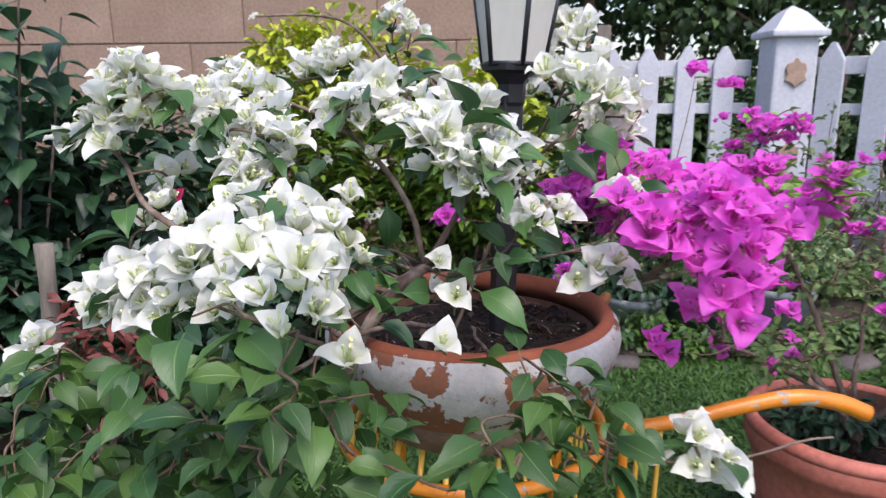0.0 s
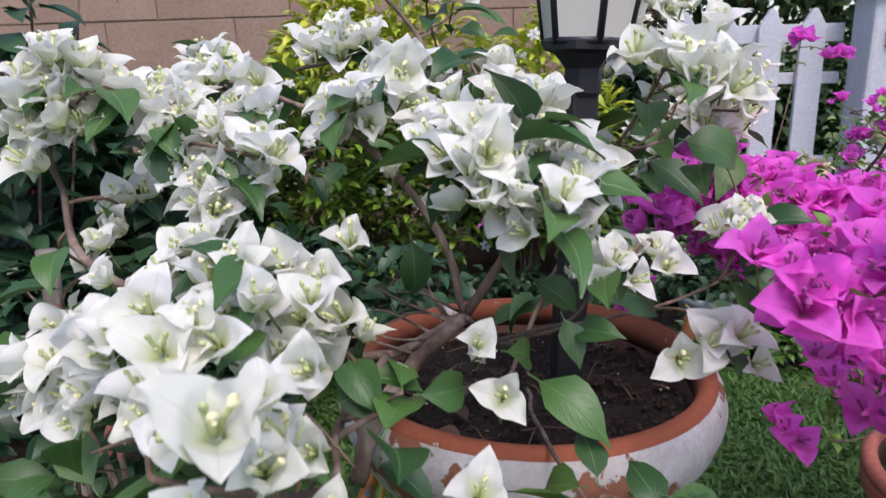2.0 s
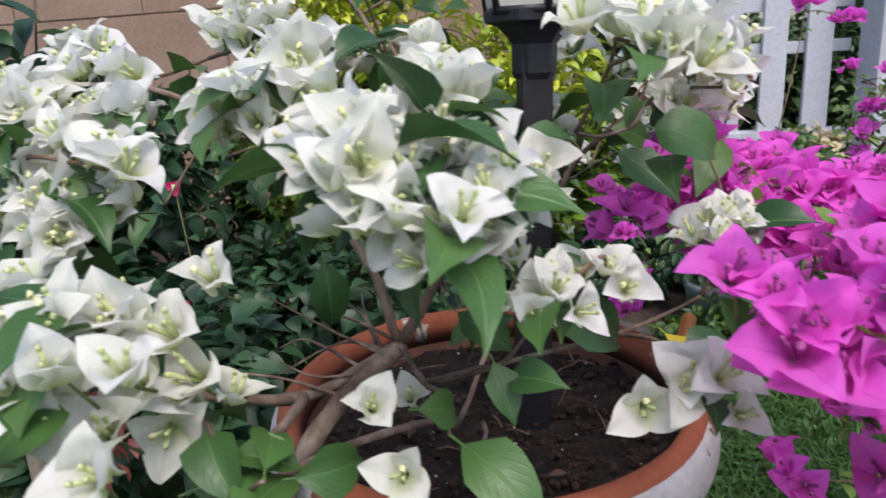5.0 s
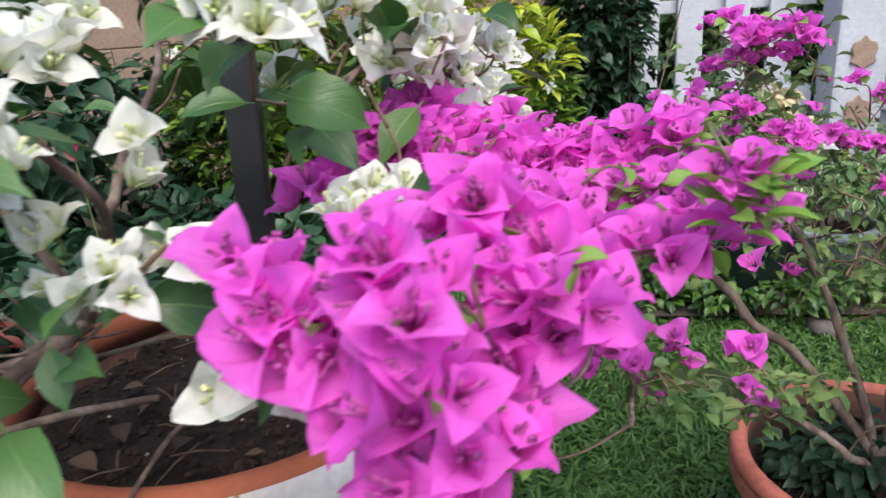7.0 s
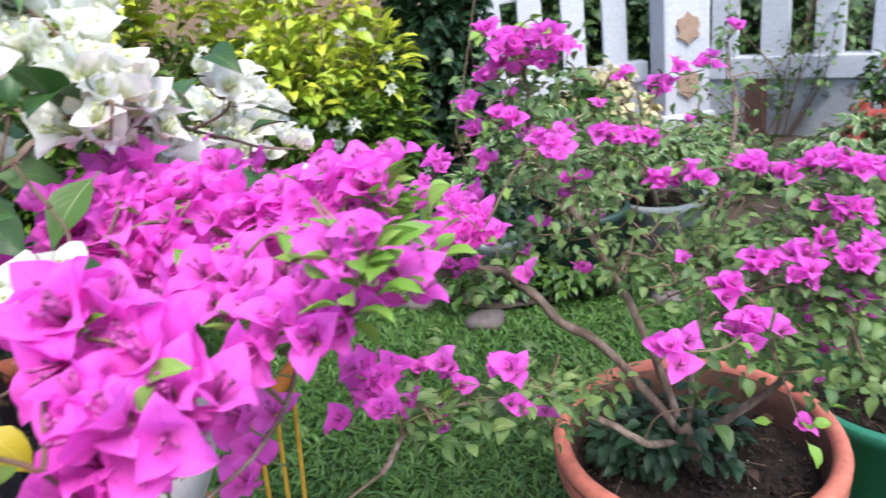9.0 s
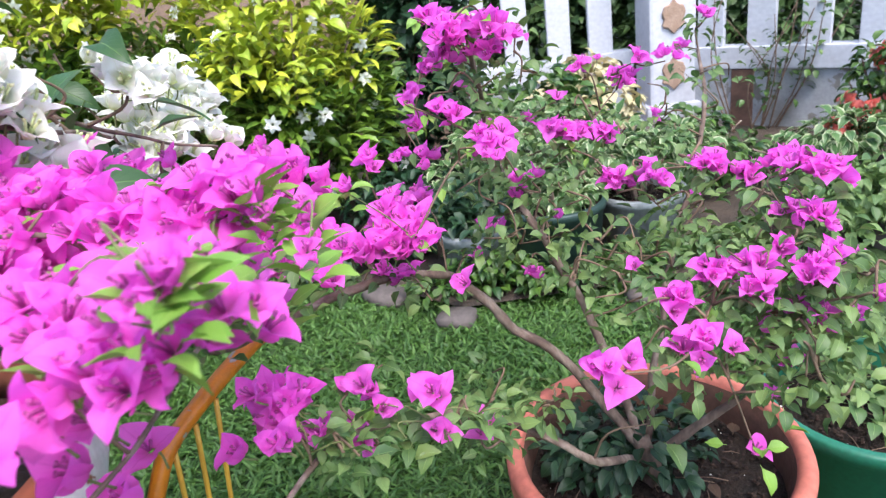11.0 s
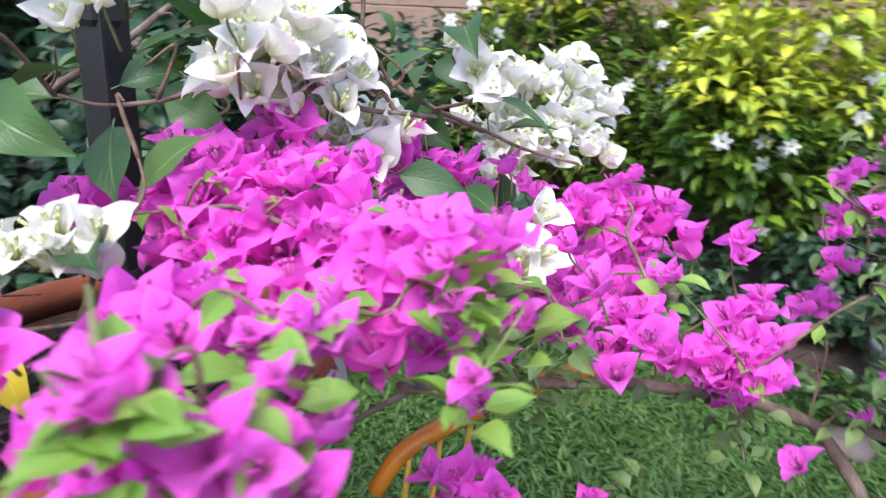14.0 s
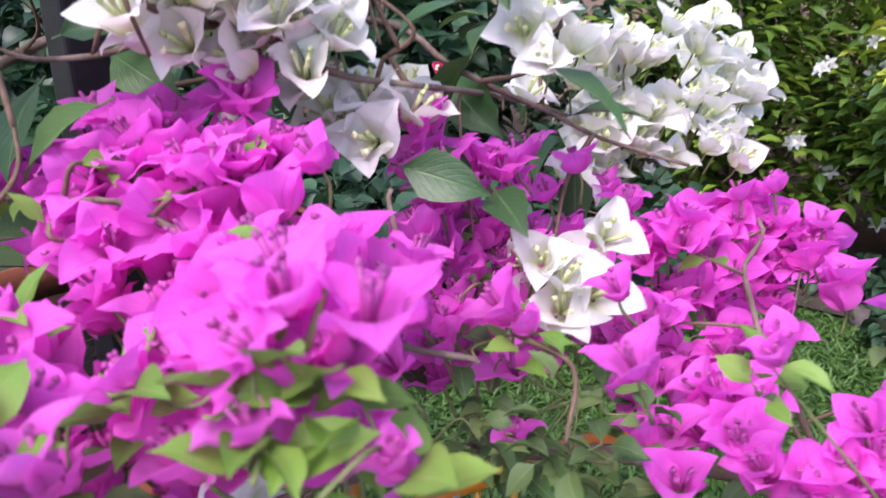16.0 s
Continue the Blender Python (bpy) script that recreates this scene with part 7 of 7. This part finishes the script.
# The magenta one, in the salmon pot, which leans over to the first.
magenta = Bougainvillea("magenta bougainvillea with long arching branches in a salmon pot", (0.849, 1.339, 0.22), MAGENTA_LIMBS,
                        ((0.016, 0.012), (0.0080, 0.0045), (0.007, 0.003), (0.007, 0.003), (0.006, 0.0025), (0.006, 0.003), (0.0032, 0.0015), (0.0032, 0.0015), (0.0022, 0.0013), (0.0024, 0.0018), (0.0018, 0.0015)),
                        (0.75, 1.35, 0.55), (0.0, -0.8, 0.35), 52)
for x, y, z, n, size in MAGENTA_HEADS:
    p = Vector((x, y, z))
    if n == 1 and magenta.flowers > 60:
        magenta.stalk(p)
        magenta.head(F_MAGENTA, p, 1, size * 0.92, 0.02, "flower", 0.6)
        continue
    line = magenta.twig(p - magenta.outward(p, 0) * 0.02, 0.0012)
    magenta.head(F_MAGENTA if size > 0.62 else F_PINK + F_MAGENTA, p, MANY[int(n)], size * 0.92, 0.023 * size, "flower")
    magenta.spray(line, L_SPROUT, S_SPROUT, 1 + int(n > 1), 0.021, 200)
for x, y, z, n, size in FRESH_SHOOTS:
    line = magenta.bush((x, y, z), 0.035 + 0.0012 * n if size > 0.0275 or n > 8 else 0.014 + 0.001 * n, int(n * 1.2) if n > 8 else int(n), size * (0.84 if n > 8 else 1.0), L_SPROUT, S_SPROUT, 330, 0.05)
    if n < 7 and size > 0.023:
        magenta.head(F_PINK, Vector((x, y, z)) + Vector((0, -0.004, 0.012)), 1, 0.55, 0.012, "young_flower")
# Thin leafy side shoots all along its limbs.
for k, count in ((1, 20), (2, 48), (3, 46), (4, 26), (5, 18)):
    line = smooth_line(MAGENTA_LIMBS[k], 8)
    for j in range(count):
        u = 0.32 + 0.66 * (j + magenta.rng.random()) / count
        p = line[min(int(u * len(line)), len(line) - 1)]
        d = any_way(magenta.rng)
        q = p + Vector((d.x, d.y, abs(d.z) * 0.7)) * magenta.rng.uniform(0.03, 0.13)
        if q.x < 0.44 or q.y < 0.95 or q.z < 0.43:
            continue
        magenta.bush(q, 0.034, magenta.rng.randrange(6, 11), 0.022, L_SPROUT, S_SPROUT, 330, 0.05)
        if magenta.rng.random() < 0.34:
            magenta.head(F_PINK + F_MAGENTA, q + Vector((0, -0.01, 0.02)), magenta.rng.randrange(1, 3), 0.62, 0.012, "young_flower")
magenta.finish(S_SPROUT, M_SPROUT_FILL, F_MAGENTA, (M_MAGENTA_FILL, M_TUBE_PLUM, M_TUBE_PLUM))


def shrub(name, label, at, radii, stems, leaves, parts, size, shapes, mesh_set, mass_mat, seed, light=None, hollow=0.55, lift=0.0, clumps=0, category="shrub", rise=-0.15):
    """A leafy shrub on several stems; the outermost leaves face outwards."""
    rng = random.Random(seed)
    s = thing(name, label, category, at)
    for k in range(stems if radii[2] > 0.1 else 0):
        a = rng.uniform(0, 6.3)
        bm = bmesh.new()
        tip = Vector((radii[0] * 0.7 * math.cos(a), radii[1] * 0.7 * math.sin(a), lift + radii[2] * rng.uniform(0.9, 1.6)))
        tube(bm, smooth_line([(0.03 * math.cos(a), 0.03 * math.sin(a), -0.01), (tip.x * 0.4, tip.y * 0.4, tip.z * 0.5), tip], 5), 0.011, 0.003, 7, 0.3)
        part("stem", bm, M_BARK, s)
    centres = []
    for k in range(max(1, clumps)):
        if clumps:
            d = any_way(rng)
            centres.append((Vector((d.x * radii[0] * 0.62, d.y * radii[1] * 0.62, d.z * radii[2] * 0.62)), rng.uniform(0.38, 0.55)))
        else:
            centres.append((Vector((0, 0, 0)), 1.0))
    spots = []
    for k in range(leaves):
        c, share = centres[k % len(centres)]
        d = any_way(rng)
        r = hollow + (1 - hollow) * math.sqrt(rng.random())
        off = Vector((d.x * radii[0], d.y * radii[1], d.z * radii[2])) * share * r * (1 + 0.22 * noise.noise(d * 2.1 + Vector((seed, 0, 0))))
        p = c + off
        spots.append((p, d))
    spots.sort(key=lambda q: q[0].y - 0.8 * q[0].z)
    inside, high = [], []
    for k, (p, d) in enumerate(spots):
        q = p + Vector((0, 0, lift + radii[2]))
        if q.z < 0.03:
            continue
        w = Vector((d.x, d.y, d.z * 0.3 + rise)) + any_way(rng) * 0.55
        m = leaf_pose(q, w, size * rng.uniform(0.7, 1.2), rng.uniform(-0.5, 0.5))
        # Leaves above this height take the sunlit tone, the rest the shaded one.
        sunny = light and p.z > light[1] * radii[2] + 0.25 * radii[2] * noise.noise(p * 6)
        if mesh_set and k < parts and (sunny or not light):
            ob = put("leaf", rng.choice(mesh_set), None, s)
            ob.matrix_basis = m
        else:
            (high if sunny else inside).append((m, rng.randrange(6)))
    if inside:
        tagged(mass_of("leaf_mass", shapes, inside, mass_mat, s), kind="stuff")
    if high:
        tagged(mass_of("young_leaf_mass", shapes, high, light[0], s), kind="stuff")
    return s, spots, lift + radii[2]


L_GOLD = leaf_meshes("leaf", 61, LANCE, 0.46, M_GOLD, 6, (0.5, 1.5), (0.2, 0.6))
L_DARK = leaf_meshes("leaf", 62, HEART, 0.72, M_DARK, 5, (0.2, 0.8), (0.1, 0.4))


def jasmine_mesh(seed):
    """A small five-petalled double white flower."""
    rng = random.Random(seed)
    pts, faces, uvs = [], [], []
    for ring, (n, ln, op) in enumerate(((6, 0.016, 1.25), (5, 0.011, 0.8))):
        for k in range(n):
            p, f, u = bract(rng, ln, ln * 0.62, op, op + 0.4, k * 6.283 / n + ring * 0.5, 0.2, 4, 3)
            o = len(pts)
            pts += [(x, y, z + 0.002 * ring) for x, y, z in p]
            uvs += u
            faces += [tuple(i + o for i in q) for q in f]
    me = mesh_of("jasmine_flower", pts, faces, uvs)
    me.materials.append(M_JASMINE)
    return me


JASMINE = [jasmine_mesh(k) for k in range(3)]
for at, radii, n, cnt, seed in (((0.04, 3.36, 0.02), (0.44, 0.42, 0.56), 4400, 30, 71), ((-0.66, 3.42, 0.02), (0.66, 0.44, 0.66), 6400, 40, 72)):
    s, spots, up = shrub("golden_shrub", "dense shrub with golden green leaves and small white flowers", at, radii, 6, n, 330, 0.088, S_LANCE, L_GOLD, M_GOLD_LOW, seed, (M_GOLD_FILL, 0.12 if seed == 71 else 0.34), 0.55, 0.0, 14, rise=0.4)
    rng = random.Random(seed + 5)
    front = [q for q in spots if q[0].y < 0.1 and q[1].y < 0.2]
    blooms = [(p * 1.16 + Vector((0, -0.03, up + 0.02)), d) for p, d in rng.sample(front, min(cnt, len(front)))]
    if seed == 72:
        blooms += [(Vector(q) - Vector(at), Vector((0.4, -0.6, 0.2))) for q in BLOOMS]
    for p, d in blooms:
        ob = put("flower", rng.choice(JASMINE), None, s, "small double white flower")
        w = Vector((d.x, d.y - 0.6, d.z + 0.3))
        ob.matrix_basis = Matrix.Translation(p) @ turn_to(w, rng.uniform(0, 6)) @ Matrix.Scale(1.9, 4)

# Dark leafy shrubs on the wall side.
for at, radii, n, size, seed in (((-1.45, 2.35, 0.02), (0.55, 0.45, 0.50), 1300, 0.095, 81), ((-2.1, 2.9, 0.02), (0.6, 0.5, 0.62), 1200, 0.10, 82),
                                 ((-0.95, 1.75, 0.02), (0.42, 0.36, 0.30), 1000, 0.075, 83), ((-1.6, 1.55, 0.02), (0.5, 0.4, 0.36), 900, 0.085, 84),
                                 ((-2.5, 1.35, 0.02), (0.6, 0.5, 0.52), 1200, 0.10, 87), ((-3.3, 2.2, 0.02), (0.7, 0.6, 0.68), 1200, 0.11, 88), ((-3.4, 1.0, 0.02), (0.7, 0.6, 0.6), 1000, 0.11, 89),
                                 ((-0.55, 2.35, 0.02), (0.40, 0.34, 0.24), 900, 0.07, 85), ((-1.35, 3.25, 0.02), (0.40, 0.36, 0.42), 900, 0.07, 86)):
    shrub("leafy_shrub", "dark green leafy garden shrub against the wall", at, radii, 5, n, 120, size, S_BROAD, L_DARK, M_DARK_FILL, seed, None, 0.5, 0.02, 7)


def tall_plant():
    """A hibiscus with a few tall stems of large toothed leaves."""
    rng = random.Random(91)
    s = thing("hibiscus", "tall dark green hibiscus with broad leaves", "shrub", (-1.55, 1.95, 0.02))
    for k in range(7):
        x, y = rng.uniform(-0.25, 0.25), rng.uniform(-0.2, 0.2)
        top = Vector((x * 1.6 - 0.05, y * 1.4, rng.uniform(1.15, 1.45)))
        line = smooth_line([(x * 0.5, y * 0.5, -0.01), (x, y, top.z * 0.5), top], 9)
        bm = bmesh.new()
        tube(bm, line, 0.007, 0.003, 6, 0.2)
        part("stem", bm, M_BARK, s)
        for j in range(34):
            p = line[min(len(line) - 1, 3 + j * (len(line) - 4) // 33)]
            d = any_way(rng)
            ob = put("leaf", rng.choice(L_DARK), None, s)
            ob.matrix_basis = leaf_pose(p + d * 0.012, Vector((d.x, d.y, d.z * 0.3 - 0.35)), rng.uniform(0.07, 0.125), rng.uniform(-0.4, 0.4))


tall_plant()


def periwinkle():
    """Low plants with single crimson flowers among the shrubs."""
    rng = random.Random(95)
    mesh = flowers_of("crimson_flower", 96, 0.9, (M_CRIMSON, M_TUBE_PLUM, M_TUBE_TIP), (0.9, 1.1), 0.016)
    for x, y, z in CRIMSON:
        s = thing("crimson_flower_plant", "small plant with crimson flowers under the shrubs", "flower", (x, y, 0.02), "crimson flowers")
        bm = bmesh.new()
        tube(bm, smooth_line([(0, 0, -0.01), (0.02, -0.01, z * 0.5), (0, 0, z - 0.02)], 5), 0.004, 0.002, 6)
        part("stem", bm, M_GREEN_TWIG, s)
        ob = put("flower", mesh[rng.randrange(2)], None, s)
        ob.matrix_basis = Matrix.Translation((0, 0, z - 0.02)) @ turn_to((0.3, -0.9, 0.4), rng.uniform(0, 6)) @ Matrix.Scale(1.5, 4)
        for k in range(14):
            d = any_way(rng)
            ob = put("leaf", rng.choice(L_DARK), None, s)
            ob.matrix_basis = leaf_pose(Vector((d.x, d.y, 0)) * 0.015 + Vector((0, 0, rng.uniform(0.3, 0.95) * (z - 0.02))), (d.x, d.y, 0.1), rng.uniform(0.03, 0.055))


periwinkle()

# Variegated and creamy shrubs in the bed before the fence.
for at, radii, n, size, mat, seed, label in (((0.86, 2.98, 0.02), (0.30, 0.26, 0.26), 800, 0.062, M_VARIEGATED, 101, "shrub with cream-edged green leaves"),
                                             ((1.28, 2.72, 0.20), (0.24, 0.22, 0.14), 500, 0.055, M_VARIEGATED, 102, "potted shrub with cream-edged leaves"),
                                             ((0.96, 2.62, 0.22), (0.22, 0.2, 0.13), 420, 0.055, M_VARIEGATED, 103, "potted plant with cream-edged leaves"),
                                             ((1.34, 3.75, 0.02), (0.26, 0.2, 0.27), 800, 0.07, M_CREAM, 104, "shrub with pale cream young leaves"),
                                             ((1.02, 3.35, 0.02), (0.30, 0.24, 0.30), 700, 0.06, M_GREEN_LOW, 105, "grey green leafy shrub"),
                                             ((1.62, 3.2, 0.02), (0.34, 0.2, 0.16), 600, 0.06, M_GREEN_LOW, 106, "low green bedding plant"),
                                             ((2.15, 3.05, 0.02), (0.45, 0.24, 0.15), 800, 0.06, M_VARIEGATED, 107, "low bedding plant with cream-edged leaves"),
                                             ((2.75, 3.05, 0.02), (0.40, 0.22, 0.24), 700, 0.065, M_GREEN_LOW, 108, "green leafy bedding plant"),
                                             ((1.85, 2.62, 0.02), (0.42, 0.26, 0.17), 800, 0.05, M_SPROUT_FILL, 109, "fresh green bedding plant"),
                                             ((1.275, 1.465, 0.20), (0.15, 0.15, 0.09), 260, 0.035, M_SPROUT_FILL, 110, "leafy plant in the green plastic pot"),
                                             ((0.85, 1.36, 0.225), (0.15, 0.14, 0.06), 300, 0.034, M_DARK_FILL, 112, "low seedlings on the soil of the salmon pot"),
                                             ((0.30, 2.86, 0.0), (0.26, 0.14, 0.09), 520, 0.045, M_DARK_FILL, 113, "low dark ground cover at the edge of the bed"),
                                             ((-0.12, 3.02, 0.0), (0.28, 0.12, 0.08), 480, 0.045, M_DARK_FILL, 114, "low dark ground cover under the golden shrub"),
                                             ((0.62, 2.56, 0.0), (0.22, 0.14, 0.09), 460, 0.042, M_GREEN_LOW, 115, "low green ground cover among the stones"),
                                             ((1.05, 2.46, 0.0), (0.26, 0.10, 0.08), 460, 0.040, M_GREEN_LOW, 116, "low green ground cover by the grey pot"),
                                             ((1.55, 2.50, 0.0), (0.28, 0.12, 0.10), 520, 0.042, M_SPROUT_FILL, 117, "low fresh green ground cover"),
                                             ((0.52, 3.05, 0.0), (0.26, 0.20, 0.16), 560, 0.055, M_DARK_FILL, 118, "dark leafy undergrowth beside the golden shrub"),
                                             ((0.70, 2.66, 0.16), (0.16, 0.15, 0.10), 300, 0.05, M_DARK_FILL, 111, "dark leafy plant in the grey pot")):
    shrub("bedding_plant", label, at, radii, 4, n, 0, size, S_SPROUT, None, mat, seed, None, 0.4, 0.0, 5)

# Climbers on the old posts between the wall and the fence.
for x, y, h in ((0.42, 4.0, 1.5), (0.80, 4.1, 1.35)):
    bm = bmesh.new()
    box(bm, (x - 0.04, y - 0.04, 0.0), (x + 0.04, y + 0.04, h), 0.008)
    tagged(part("wooden_post", bm, M_WOOD, smooth=False), "weathered grey wooden post overgrown by a climber", "post")
for at, radii, n, seed in (((0.45, 3.85, 0.02), (0.30, 0.24, 0.72), 1300, 121), ((0.78, 3.9, 0.02), (0.26, 0.22, 0.52), 1000, 122)):
    shrub("climbing_plant", "dark green climber covering an old post", at, radii, 4, n, 0, 0.07, S_BROAD, None, M_DARK_FILL, seed, None, 0.6, 0.0, 8, "climber")


def coral_shrub():
    """A stiff little shrub with coral flower clusters before the fence."""
    rng = random.Random(131)
    s, spots, up = shrub("coral_flower_shrub", "shrub with coral red flower clusters", (2.42, 3.16, 0.02), (0.22, 0.16, 0.24), 5, 420, 0, 0.05, S_SPROUT, None, M_GREEN_LOW, 132, None, 0.4, 0.06, 4)
    shapes = [bract(rng, 0.02, 0.015, 0.9, 1.3, 0, 0.3, 4, 3) for _ in range(4)]
    mats = []
    for p, d in rng.sample([q for q in spots if q[1].y < 0.2], 16):
        c = p * 1.12 + Vector((0, -0.02, up))
        for k in range(26):
            mats.append((Matrix.Translation(c + any_way(rng) * 0.03) @ turn_to(any_way(rng) + Vector((0, -0.5, 0.4)), rng.uniform(0, 6)) @ Matrix.Scale(rng.uniform(1.2, 1.9), 4), rng.randrange(4)))
    tagged(mass_of("flower_mass", shapes, mats, M_CORAL, s, "clusters of coral red petals"), kind="stuff")


coral_shrub()


def low_russet():
    """A low reddish plant at the foot of the wall side."""
    shrub("russet_plant", "low plant with narrow russet leaves", (-0.80, 1.42, 0.0), (0.16, 0.12, 0.20), 3, 220, 0, 0.05, S_LANCE, None, M_RED_LEAF, 141, None, 0.3, 0.2, 3)
    bm = bmesh.new()
    tube(bm, smooth_line([(-0.98, 1.5, 0.0), (-0.975, 1.5, 0.3), (-0.955, 1.49, 0.66)], 4), 0.022, 0.02, 9, 0.2)
    tagged(part("wooden_stake", bm, M_WOOD), "weathered round wooden stake among the shrubs", "stake")


low_russet()


def tree(at, height, spread, leaves, size, seed, label):
    rng = random.Random(seed)
    t = thing("tree", label, "tree", at, "trees behind the fence")
    bm = bmesh.new()
    tube(bm, smooth_line([(0, 0, -0.02), (0.05, 0.04, height * 0.3), (0.02, -0.05, height * 0.62), (0.1, 0, height * 0.85)], 6), 0.10, 0.025, 10, 0.25)
    part("trunk", bm, M_BARK, t)
    tips = []
    for k in range(9):
        a = k * 2.4 + rng.uniform(-0.4, 0.4)
        z = height * rng.uniform(0.2, 0.7)
        tip = Vector((spread * math.cos(a) * rng.uniform(0.6, 1), spread * math.sin(a) * rng.uniform(0.6, 1), z + height * rng.uniform(0.05, 0.3)))
        bm = bmesh.new()
        tube(bm, smooth_line([(0.02, 0, z), (tip.x * 0.5, tip.y * 0.5, z + (tip.z - z) * 0.4), tip], 5), 0.035, 0.008, 7, 0.2)
        part("limb", bm, M_BARK, t)
        tips.append(tip)
    mats = []
    for k in range(leaves):
        c = tips[k % len(tips)]
        d = any_way(rng)
        p = c + Vector((d.x, d.y, d.z * 0.75)) * spread * 0.55 * (0.35 + 0.65 * math.sqrt(rng.random())) * (1 + 0.3 * noise.noise(d * 2 + c))
        if p.z < 0.05:
            continue
        mats.append((leaf_pose(p, Vector((d.x, d.y, d.z * 0.3 - 0.4)) + any_way(rng) * 0.5, size * rng.uniform(0.7, 1.3), rng.uniform(-0.6, 0.6)), rng.randrange(6)))
    tagged(mass_of("crown", S_BROAD, mats, M_TREE_FILL, t), kind="stuff")


tree((1.2, 7.2, 0), 3.6, 1.5, 6000, 0.095, 151, "dark leafy tree behind the white fence")
tree((3.4, 6.6, 0), 3.4, 1.5, 6500, 0.090, 152, "dense dark green tree behind the fence")
tree((5.6, 6.0, 0), 3.6, 1.6, 5200, 0.095, 153, "dark green tree beyond the fence")
tree((2.4, 9.0, 0), 5.0, 2.2, 2600, 0.2, 154, "tall tree far behind the fence")
tree((-1.0, 8.5, 0), 4.6, 2.0, 2000, 0.2, 155, "tall tree behind the tan wall")
for at, radii, n, seed in (((0.5, 5.8, 0), (0.8, 0.4, 0.62), 1100, 164), ((2.2, 5.45, 0), (0.8, 0.4, 0.58), 1300, 165), ((5.6, 3.6, 0), (0.7, 0.8, 0.6), 1000, 166), ((1.4, 5.6, 0), (0.9, 0.4, 0.55), 1300, 161), ((3.0, 5.2, 0), (0.9, 0.45, 0.45), 1300, 162), ((4.6, 4.8, 0), (0.9, 0.5, 0.5), 1200, 163)):
    shrub("hedge_shrub", "dark green shrub behind the fence", at, radii, 5, int(n * 1.6), 0, 0.085, S_BROAD, None, M_TREE_FILL, seed, None, 0.4, 0.0, 9)

lawn()
